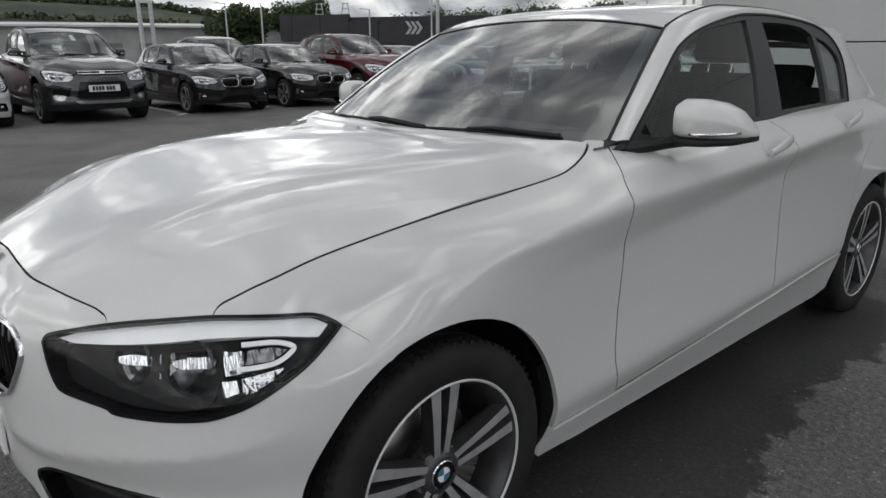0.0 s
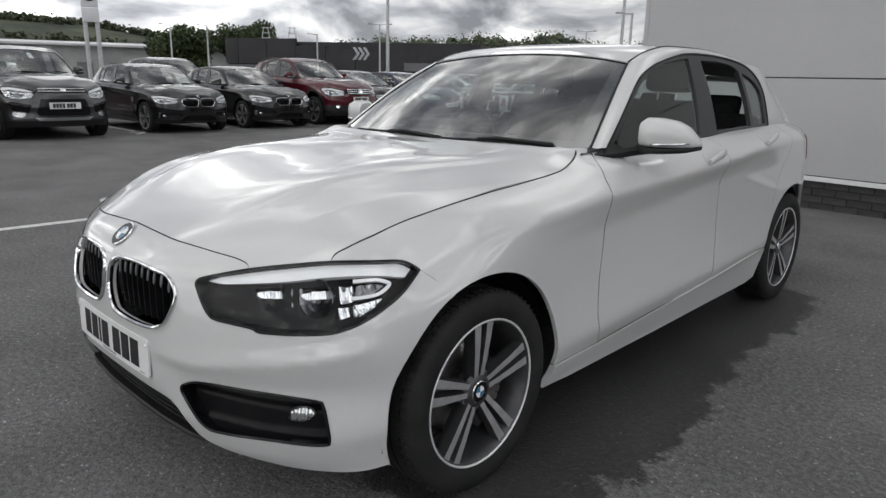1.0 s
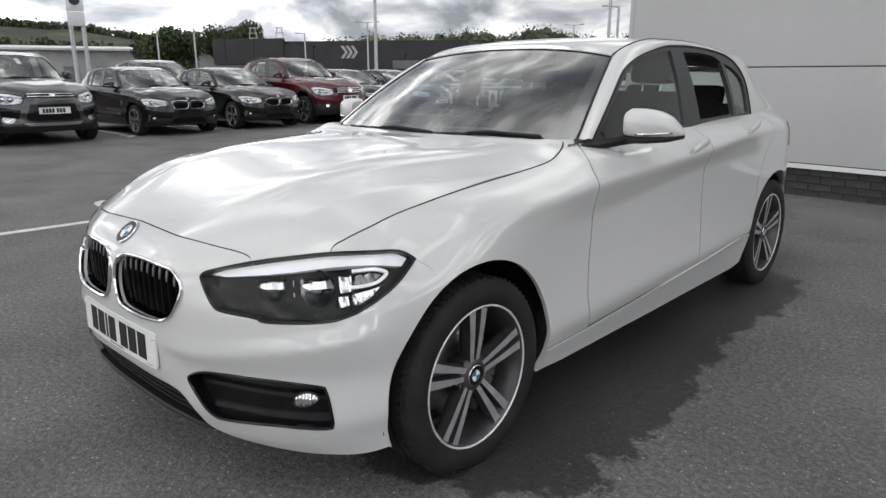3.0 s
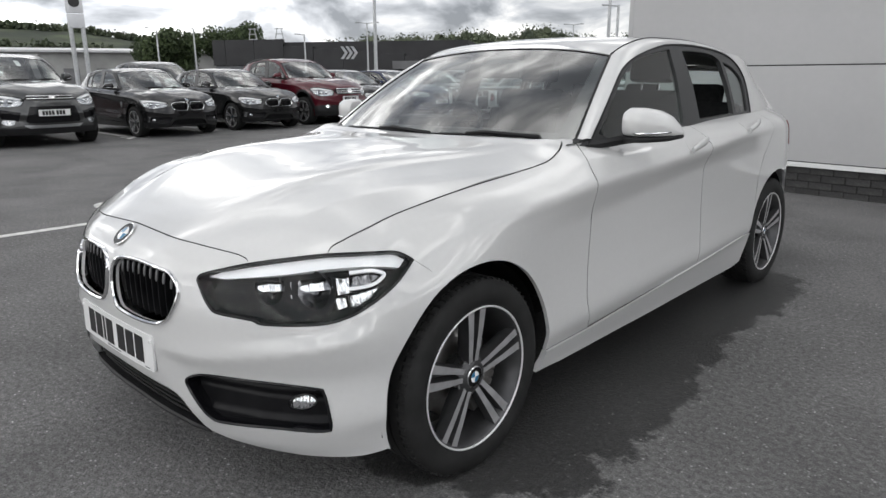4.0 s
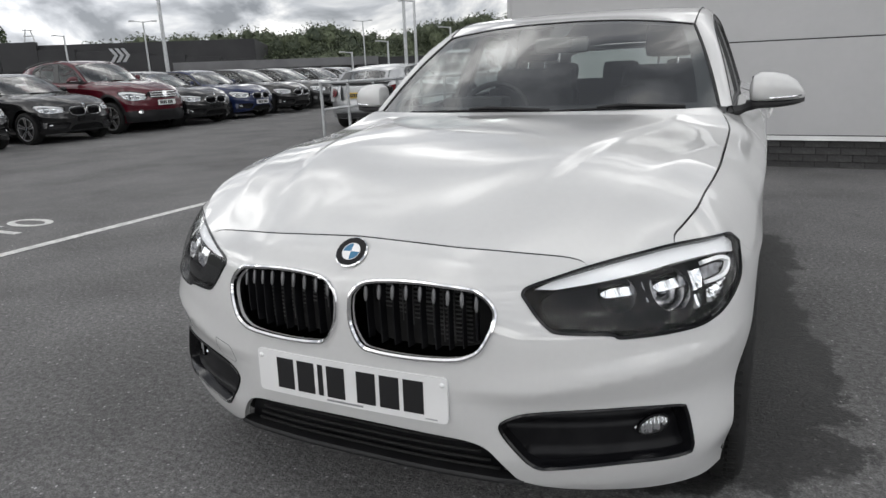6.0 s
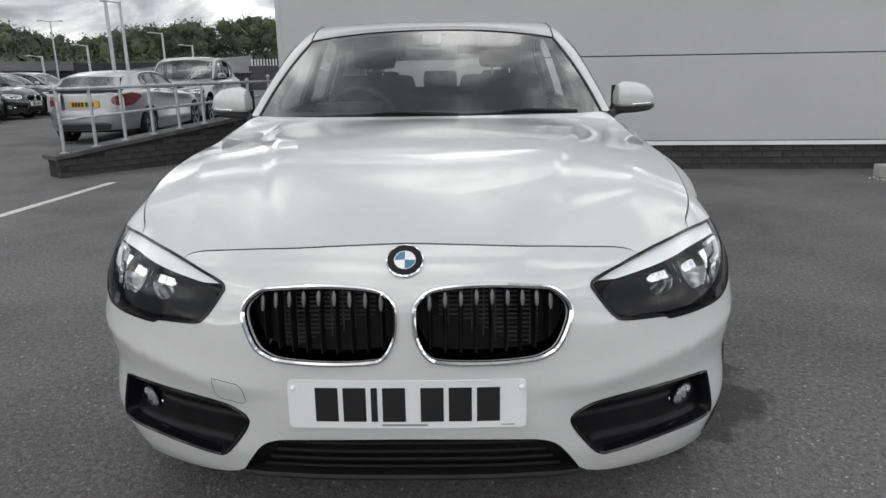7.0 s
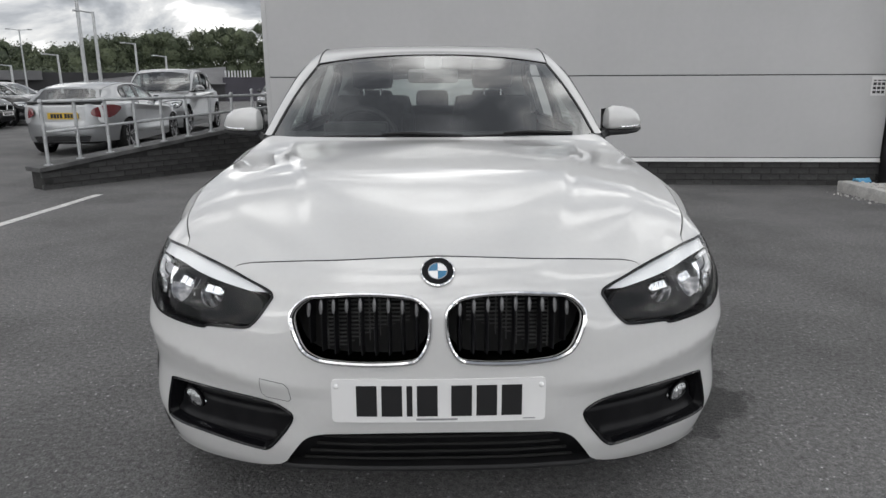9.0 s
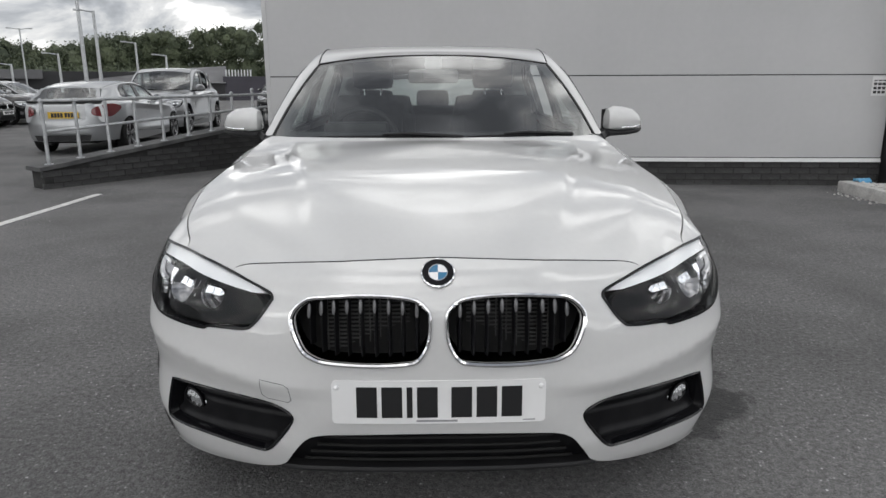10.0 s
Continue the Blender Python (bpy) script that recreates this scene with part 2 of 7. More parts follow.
def panel(name, surface, outer, holes, step, material, parent=None, lip=0.012, label="", flip=1, out=0.0):
    """A sheet of a curved surface inside an outline, with openings, its edges turned in by lip."""
    loops = [resample(l, step * 0.6) for l in [outer, *holes]]
    edge = np.concatenate([np.array(l) for l in loops])
    lo, hi = edge.min(0), edge.max(0)
    rows = np.arange(lo[1], hi[1], step * 0.87)
    grid = np.array([(a + (0.5 * step if i % 2 else 0), b) for i, b in enumerate(rows) for a in np.arange(lo[0], hi[0], step)])
    keep = inside(grid, loops[0])
    for l in loops[1:]:
        keep &= ~inside(grid, l)
    grid = grid[keep]
    if len(grid):
        near = np.full(len(grid), 9.0)
        for k in range(0, len(edge), 200):
            near = np.minimum(near, np.linalg.norm(grid[:, None] - edge[None, k:k + 200], axis=2).min(1))
        grid = grid[near > 0.5 * step]
    pts = [Vector(p) for p in np.concatenate([edge, grid])]
    edges, start = [], 0
    for l in loops:
        edges += [(start + k, start + (k + 1) % len(l)) for k in range(len(l))]
        start += len(l)
    v2, _, tris, *_ = delaunay_2d_cdt(pts, edges, [], 0, 1e-6)
    v2 = np.array([tuple(v) for v in v2])
    tris = np.array([tuple(t) for t in tris])
    mid = v2[tris].mean(1)
    ok = inside(mid, loops[0])
    for l in loops[1:]:
        ok &= ~inside(mid, l)
    tris = tris[ok]
    norm = np.array([facing(surface, a, b, flip) for a, b in v2])
    verts = np.array([surface(a, b) for a, b in v2]) + norm * out
    a, b, c = (verts[tris[:, k]] for k in range(3))
    wrong = (np.cross(b - a, c - a) * norm[tris[:, 0]]).sum(1) < 0
    tris[wrong] = tris[wrong][:, ::-1]
    faces, vs, ns = [tuple(map(int, t)) for t in tris], list(verts), list(norm)
    if lip:
        count = {}
        for t in faces:
            for p, q in ((t[0], t[1]), (t[1], t[2]), (t[2], t[0])):
                count[(p, q)] = count.get((p, q), 0) + 1
        for p, q in [e for e in count if (e[1], e[0]) not in count]:
            side = np.cross(verts[q] - verts[p], (norm[p] + norm[q]) / 2)
            side = side / (np.linalg.norm(side) + 1e-12)
            k = len(vs)
            vs += [verts[p], verts[q], verts[q] - norm[q] * lip, verts[p] - norm[p] * lip]
            ns += [side] * 4
            faces.append((k + 1, k, k + 3, k + 2))
    return mesh_object(name, vs, faces, material, parent, label, normals=ns)


def sweep(name, surface, loop, profile, material, parent=None, label="", closed=True, flip=1):
    """A moulding along an outline on a surface. profile: (sideways, out) pairs round its section."""
    rows = []
    pts = [np.array(surface(a, b)) for a, b in loop]
    n = len(pts)
    for k, (a, b) in enumerate(loop):
        nor = facing(surface, a, b, flip)
        before, after = (pts[k - 1], pts[(k + 1) % n]) if closed else (pts[max(k - 1, 0)], pts[min(k + 1, n - 1)])
        tan = (after - before) / (np.linalg.norm(after - before) + 1e-12)
        side = np.cross(nor, tan) * flip
        rows.append([pts[k] + side * s + nor * o for s, o in profile])
    if closed:
        rows.append(rows[0])
    v, f = loft(rows, closed=True)
    bm = bmesh.new()
    made = [bm.verts.new(p) for p in v]
    for q in f:
        try:
            bm.faces.new([made[i] for i in q])
        except ValueError:
            pass
    bmesh.ops.remove_doubles(bm, verts=bm.verts, dist=1e-6)
    return part(name, bm, material, parent, label)


def tube(name, points, radius, material, parent=None, label="", sides=8, closed=False):
    """A round bar along a line of points."""
    pts = [Vector(p) for p in points]
    n, rows, up = len(pts), [], Vector((0, 0, 1))
    for k, p in enumerate(pts):
        a, b = (pts[k - 1], pts[(k + 1) % n]) if closed else (pts[max(k - 1, 0)], pts[min(k + 1, n - 1)])
        t = (b - a).normalized()
        s = t.cross(up if abs(t.z) < 0.95 else Vector((1, 0, 0))).normalized()
        w = s.cross(t)
        r = radius[k] if isinstance(radius, (list, tuple)) else radius
        rows.append([p + (s * math.cos(2 * math.pi * j / sides) + w * math.sin(2 * math.pi * j / sides)) * r for j in range(sides)])
    if closed:
        rows.append(rows[0])
    v, f = loft(rows, closed=True)
    if not closed:
        f += [tuple(range(sides))[::-1], tuple(range(len(v) - sides, len(v)))]
    return mesh_object(name, v, f, material, parent, label)


def extrude_outline(bm, outline, depth, m=None):
    """Adds a flat shape of (x, z) points, depth thick along y, with its front at y = 0."""
    front = [bm.verts.new((x, 0, z)) for x, z in outline]
    back = [bm.verts.new((x, depth, z)) for x, z in outline]
    bm.faces.new(front)
    bm.faces.new(back[::-1])
    n = len(outline)
    for k in range(n):
        bm.faces.new((front[k], back[k], back[(k + 1) % n], front[(k + 1) % n]))
    if m is not None:
        bmesh.ops.transform(bm, matrix=m, verts=front + back)
    return bm


# ---- materials ----
def material(name, colour=(.5, .5, .5), rough=.5, metal=0.0, **more):
    m = bpy.data.materials.new(name)
    m.use_nodes = True
    b = m.node_tree.nodes["Principled BSDF"]
    b.inputs["Base Color"].default_value = (*colour, 1)
    b.inputs["Roughness"].default_value, b.inputs["Metallic"].default_value = rough, metal
    for key, value in more.items():
        b.inputs[key.replace("_", " ")].default_value = value
    return m


def varied(m, dark, light, scale, detail=6, low=.35, high=.65, bump=0.0, bump_scale=None, rough=None, stretch=None, second=None):
    """Gives a material two tones of noise, a fine relief and an uneven gloss, in metres."""
    t = m.node_tree
    nd, ln = t.nodes.new, t.links.new
    b = t.nodes["Principled BSDF"]
    co = nd("ShaderNodeTexCoord")
    src = co.outputs["Object"]
    if stretch:
        mp = nd("ShaderNodeMapping"); mp.inputs["Scale"].default_value = stretch
        ln(src, mp.inputs[0]); src = mp.outputs[0]
    n = nd("ShaderNodeTexNoise"); n.inputs["Scale"].default_value, n.inputs["Detail"].default_value = scale, detail
    ln(src, n.inputs["Vector"])
    r = nd("ShaderNodeValToRGB")
    r.color_ramp.elements[0].position, r.color_ramp.elements[0].color = low, (*dark, 1)
    r.color_ramp.elements[1].position, r.color_ramp.elements[1].color = high, (*light, 1)
    ln(n.outputs["Fac"], r.inputs[0])
    colour = r.outputs[0]
    if second:
        scale2, amount = second
        n2 = nd("ShaderNodeTexNoise"); n2.inputs["Scale"].default_value, n2.inputs["Detail"].default_value = scale2, 5
        ln(src, n2.inputs["Vector"])
        mr = nd("ShaderNodeMapRange"); mr.inputs[1].default_value, mr.inputs[2].default_value = .3, .7
        mr.inputs[3].default_value, mr.inputs[4].default_value = 1 - amount, 1 + amount
        ln(n2.outputs["Fac"], mr.inputs[0])
        sc = nd("ShaderNodeVectorMath"); sc.operation = "SCALE"
        ln(colour, sc.inputs[0]); ln(mr.outputs[0], sc.inputs["Scale"])
        colour = sc.outputs[0]
    ln(colour, b.inputs["Base Color"])
    if rough:
        mr = nd("ShaderNodeMapRange"); mr.inputs[3].default_value, mr.inputs[4].default_value = rough
        ln(n.outputs["Fac"], mr.inputs[0]); ln(mr.outputs[0], b.inputs["Roughness"])
    if bump:
        f = nd("ShaderNodeTexNoise"); f.inputs["Scale"].default_value, f.inputs["Detail"].default_value = bump_scale or scale * 6, 4
        ln(src, f.inputs["Vector"])
        bp = nd("ShaderNodeBump"); bp.inputs["Strength"].default_value, bp.inputs["Distance"].default_value = 1.0, bump
        ln(f.outputs["Fac"], bp.inputs["Height"]); ln(bp.outputs[0], b.inputs["Normal"])
    return m


def clear(name, tint, gloss=1.0, ior=1.5):
    """Thin glass: what is behind it shows through its tint, and it mirrors more at a flat angle."""
    m = bpy.data.materials.new(name)
    m.use_nodes = True
    t = m.node_tree
    t.nodes.clear()
    nd, ln = t.nodes.new, t.links.new
    tr = nd("ShaderNodeBsdfTransparent"); tr.inputs[0].default_value = (*tint, 1)
    gl = nd("ShaderNodeBsdfGlossy"); gl.inputs["Roughness"].default_value = 0.0
    gl.inputs["Color"].default_value = (gloss, gloss, gloss, 1)
    lw = nd("ShaderNodeLayerWeight"); lw.inputs[0].default_value = .5
    pw = nd("ShaderNodeMath"); pw.operation = "POWER"; pw.inputs[1].default_value = 4.2
    ln(lw.outputs["Facing"], pw.inputs[0])
    fr = nd("ShaderNodeMapRange")
    fr.inputs[3].default_value = ((ior - 1) / (ior + 1)) ** 2 * 1.6
    fr.inputs[4].default_value = .95
    ln(pw.outputs[0], fr.inputs[0])
    mx = nd("ShaderNodeMixShader")
    ln(fr.outputs[0], mx.inputs[0]); ln(tr.outputs[0], mx.inputs[1]); ln(gl.outputs[0], mx.inputs[2])
    ln(mx.outputs[0], nd("ShaderNodeOutputMaterial").inputs[0])
    return m


def car_paint(name, colour, flake=.03, ior=1.55):
    m = material(name, colour, .35, 0.0, Coat_Weight=1.0, Coat_Roughness=.012, Coat_IOR=ior)
    m.node_tree.nodes["Principled BSDF"].inputs["Specular IOR Level"].default_value = .3
    varied(m, tuple(c * (1 - flake) for c in colour), tuple(min(1, c * (1 + flake)) for c in colour), 2.2, second=(60, flake))
    return m


M = {
    "paint": car_paint("white_paint", (.555, .555, .552), .012, 1.75),
    "plastic": varied(material("black_plastic", (.011, .011, .012), .55, 0, Specular_IOR_Level=.3), (.009, .009, .010), (.015, .015, .016), 9, bump=.0004, bump_scale=600, rough=(.45, .62)),
    "gloss_black": material("gloss_black", (.005, .005, .006), .12, 0, Specular_IOR_Level=.3),
    "frame": varied(material("matt_black_trim", (.028, .029, .03), .38), (.024, .025, .026), (.034, .035, .036), 5, rough=(.3, .45)),
    "border": material("black_ceramic_print", (.020, .020, .022), .3),
    "chrome": varied(material("chrome", (.82, .82, .83), .06, 1.0), (.78, .78, .79), (.86, .86, .87), 30, rough=(.04, .09)),
    "reflector": material("bright_reflector", (.86, .87, .88), .10, 1.0),
    "bowl": varied(material("lamp_bowl", (.22, .22, .23), .12, 1.0), (.14, .14, .145), (.32, .32, .33), 60),
    "brow": material("satin_light_bar", (.90, .91, .92), .25, 0, Coat_Weight=.6),
    "lens": clear("clear_lens", (.97, .975, .98), .6, 1.3),
    "glass": clear("windscreen_glass", (.78, .83, .81), 1.0, 1.9),
    "glass_side": clear("side_glass", (.70, .77, .75), 1.0, 1.5),
    "glass_dark": clear("dark_glass", (.26, .29, .29), 1.0, 1.52),
    "lamp_black": varied(material("lamp_black", (.007, .007, .008), .35, 0, Specular_IOR_Level=.15), (.005, .005, .006), (.010, .010, .011), 20),
    "lamp_dark": varied(material("lamp_dark", (.007, .007, .008), .5, 0, Specular_IOR_Level=.12), (.005, .005, .006), (.010, .010, .011), 20),
    "lamp_far": varied(material("lamp_silver", (.42, .43, .44), .22, 1.0), (.32, .33, .34), (.52, .53, .54), 40),
    "void": material("unlit_black", (.006, .006, .006), .9),
    "mesh": varied(material("radiator_grey", (.06, .06, .06), .5, .4), (.05, .05, .05), (.075, .075, .075), 30),
    "satin": varied(material("satin_grey", (.17, .17, .175), .35, .3), (.15, .15, .155), (.19, .19, .195), 20),
    "mirror": material("mirror_glass", (.85, .86, .87), .01, 1.0),
    "seam": material("panel_gap", (.12, .12, .12), .7),
    "blue": material("badge_blue", (.03, .15, .28), .2, 0, Coat_Weight=.6),
    "white": material("badge_white", (.78, .78, .78), .25, 0, Coat_Weight=.5),
    "plate": varied(material("plate_white", (.70, .70, .70), .35), (.68, .68, .68), (.73, .73, .73), 6),
    "ink": material("plate_black", (.010, .010, .011), .4),
    "grey_ink": material("plate_grey", (.25, .25, .26), .5),
    "red_lens": material("red_lens", (.12, .006, .009), .12, 0, Coat_Weight=.5),
    "fabric": varied(material("dark_seat_fabric", (.022, .022, .023), .9), (.016, .016, .017), (.03, .03, .031), 25),
    "trim": varied(material("dark_cabin_plastic", (.025, .025, .026), .6), (.02, .02, .021), (.032, .032, .033), 12),
    "lining": varied(material("roof_lining_grey", (.35, .35, .34), .9), (.33, .33, .32), (.37, .37, .36), 30),
}
M["tyre"] = varied(material("tyre_rubber", (.014, .014, .014), .85, 0, Specular_IOR_Level=.25), (.010, .010, .010), (.020, .020, .020), 14, bump=.0006, bump_scale=220, rough=(.6, .85))
M["alloy_dark"] = varied(material("dark_alloy", (.07, .07, .073), .35, .6), (.06, .06, .062), (.085, .085, .088), 16, rough=(.28, .42))
M["alloy"] = varied(material("turned_alloy", (.47, .47, .48), .3, .55), (.40, .40, .41), (.50, .50, .51), 22, rough=(.25, .38))
M["lip"] = varied(material("bright_rim_edge", (.72, .72, .73), .28, .35), (.68, .68, .69), (.76, .76, .77), 25)
M["steel"] = varied(material("brake_steel", (.32, .31, .30), .35, .9), (.24, .23, .22), (.40, .39, .38), 18, rough=(.3, .5))
M["wheel"] = (M["tyre"], M["alloy_dark"], M["alloy"], M["chrome"], M["steel"], M["blue"], M["white"], M["gloss_black"])

# ---- the white hatchback ----
class Sheet:
    """A thin-plate surface z over x, y through given points."""

    def __init__(self, pts):
        p = np.asarray(pts, float)
        self.xy = p[:, :2]
        r = np.linalg.norm(self.xy[:, None] - self.xy[None], axis=2)
        n = len(p)
        a = np.zeros((n + 3, n + 3))
        a[:n, :n] = np.where(r > 0, r * r * np.log(r + 1e-12), 0) + np.eye(n) * 1e-4
        a[:n, n:] = np.c_[np.ones(n), self.xy]
        a[n:, :n] = a[:n, n:].T
        self.w = np.linalg.solve(a, np.r_[p[:, 2], 0, 0, 0])

    def __call__(self, x, y):
        r = np.hypot(self.xy[:, 0] - x, self.xy[:, 1] - y)
        return float((np.where(r > 0, r * r * np.log(r + 1e-12), 0) * self.w[:-3]).sum() + self.w[-3] + self.w[-2] * x + self.w[-1] * y)


def smooth01(t):
    t = min(max(t, 0.0), 1.0)
    return t * t * (3 - 2 * t)


# outlines on the flank and nose, as (metres round the outline, height)
NOSE_LINE = catmull([(0, .785), (.18, .78), (.35, .772), (.50, .759), (.545, .7525), (.566, .746), (.580, .734)], 5)
LAMP_TOP = catmull([(.580, .737), (.68, .751), (.822, .762)], 5)
BONNET_SIDE = catmull([(.822, .765), (.838, .782), (.880, .796), (.949, .814), (1.076, .842), (1.175, .860), (1.302, .879), (1.459, .895), (1.603, .906), (1.766, .920), (1.853, .933), (1.957, .965), (2.010, .985)], 5)
LAMP = catmull([(.426, .688), (.437, .702), (.50, .7195), (.580, .737), (.69, .752), (.822, .763), (.96, .765), (1.05, .759), (1.100, .733)], 5)[:-1] + \
    catmull([(1.100, .733), (1.03, .688), (.925, .634), (.862, .611), (.80, .6), (.645, .594), (.612, .602), (.505, .609), (.478, .621), (.455, .646), (.426, .688)], 5)[:-1]
LAMP_UNDER = catmull([(.580, .737), (.50, .7195), (.437, .702), (.426, .688), (.455, .646), (.478, .621), (.505, .609), (.612, .602), (.645, .594), (.80, .6), (.862, .611), (.925, .634), (1.03, .688), (1.100, .733)], 5)
KIDNEY = catmull([(.012, .663), (.020, .693), (.058, .719), (.17, .727), (.285, .719), (.326, .707), (.357, .673), (.357, .636), (.330, .576), (.300, .553), (.262, .543), (.165, .537), (.075, .541), (.040, .554), (.016, .603)], 5, closed=True)
KIDNEY = [(.021 + (u - .012) * .983, .545 + (z - .537) * .858) for u, z in KIDNEY]
FOG = catmull([(.368, .387), (.398, .415), (.47, .428), (.66, .429), (.785, .419), (.806, .403), (.818, .351), (.822, .306), (.800, .292), (.66, .293), (.50, .281), (.452, .285), (.408, .326)], 5, closed=True)
SEAM = [(1.100, .733), (1.143, .700), (1.184, .648)]
ARCH_Z = .318


def arch_line(y0, r, a0, a1, n=30):
    """The edge of a wheel arch round a hub at y0, by angle from the front to the back."""
    out = []
    for k in range(n + 1):
        a = radians(a0 + (a1 - a0) * k / n)
        out.append((u_at(y0 - r * math.cos(a)), ARCH_Z + r * math.sin(a)))
    return out


def smoothed(edge):
    return catmull(edge, 3)


def car_side(surface, s):
    """The same surface on the car's other side."""
    return (lambda a, b: (s * surface(a, b)[0], *surface(a, b)[1:]))


def glass_x(y, z):
    h, t, q = z - .985, max(0, y - 2.0), max(0, y - 2.55)
    return .746 - .28 * h - .25 * h * h - .045 * t * t - (.12 + .26 * min(1, max(0, h) / .25) ** 2) * q * q


def glass_side(y, z):
    return (glass_x(y, z), y, z)


SCREEN_EDGE = [hermite((0, .35, .70, 1), c) for c in ((.712, .667, .618, .564), (.742, .903, 1.064, 1.234), (.976, 1.097, 1.204, 1.303))]
SCREEN_MID = [hermite((0, .35, .70, 1), c) for c in ((.560, .795, 1.04, 1.262), (.972, 1.115, 1.245, 1.346))]


def screen(s, t):
    """The windscreen: s across from -1 to 1, t up from 0 to 1."""
    x, y, z = (float(c(t)) for c in SCREEN_EDGE)
    yc, zc = (float(c(t)) for c in SCREEN_MID)
    k = abs(s) ** 2.3
    return (s * x, yc + (y - yc) * k, zc + (z - zc) * k)


ROOF_MID = hermite((1.26, 1.42, 1.65, 1.9, 2.3, 2.7, 3.05), (1.348, 1.386, 1.410, 1.416, 1.402, 1.358, 1.293))
RAIL_X = hermite((1.22, 1.36, 1.59, 1.9, 2.27, 2.7, 3.05), (.564, .566, .566, .563, .556, .543, .515))
RAIL_Z = hermite((1.22, 1.36, 1.59, 1.9, 2.27, 2.7, 3.05), (1.303, 1.352, 1.386, 1.388, 1.371, 1.318, 1.240))
FRAME_TOP = [(.762, .962), (.825, 1.008), (.922, 1.077), (1.104, 1.204), (1.197, 1.254), (1.342, 1.299), (1.568, 1.341), (1.732, 1.357), (1.998, 1.357), (2.290, 1.337), (2.45, 1.305), (2.55, 1.25), (2.590, 1.178), (2.57, 1.06), (2.556, 1.006)]


def roof(s, t):
    y = 1.25 + (3.05 - 1.25) * t
    ys = 1.222 + (3.05 - 1.222) * t
    x, z = float(RAIL_X(ys)), float(RAIL_Z(ys))
    k = abs(s) ** 2.4
    return (s * x, y + (ys - y) * k, float(ROOF_MID(y)) + (z - float(ROOF_MID(y))) * k)


def build_bonnet(car, paint):
    line = NOSE_LINE + LAMP_TOP[1:] + BONNET_SIDE[1:]
    edge = [shell(u, z) for u, z in line]
    rear = [(x, .650 - .105 * (1 - (x / .716) ** 2), .984 - .001 * (1 - (x / .716) ** 2)) for x in np.linspace(.69, 0, 9)]
    control = [(x * s, y, z) for s in (1, -1) for x, y, z in edge + rear if s > 0 or x > 1e-6]
    control += [(0, y, z) for y, z in ((-.5, .838), (-.35, .884), (-.15, .926), (.1, .957), (.35, .975))]
    sheet = Sheet(control)

    def top(x, y):
        ridge = .60 - .26 * (0.6 - y) / 1.1
        w = smooth01((y + .56) / .4) * smooth01((.60 - y) / .35)
        back = .650 - .105 * (1 - min(1, (x / .716) ** 2))
        lip = .004 * smooth01((y - back + .065) / .065)
        # a second, sharper line just inside the wing
        edge_x = .575 + .33 * (y + .3)
        fold = max(0.0, 1 - math.hypot(abs(x) - edge_x, .008) / .085) ** 1.4 * smooth01((y + .55) / .2) * smooth01((.40 - y) / .3)
        return (x, y, sheet(x, y) + lip + .0055 * fold + w * (.010 * smooth01((ridge + .022 - abs(x)) / .045) - .005 * smooth01((ridge - .05 - abs(x)) / .2)))

    outline = [(x, y) for x, y, _ in edge] + [(x, y) for x, y, _ in rear[:-1]]
    outline = outline + [(-x, y) for x, y in outline[::-1] if x > 1e-6]
    # a narrow gap all round
    c = np.mean(outline, axis=0)
    outline = [(x * .9978, c[1] + (y - c[1]) * .9978) for x, y in outline]
    return panel("bonnet", top, outline, [], .015, paint, car, lip=.014, label="white bonnet with soft raised ridges"), top


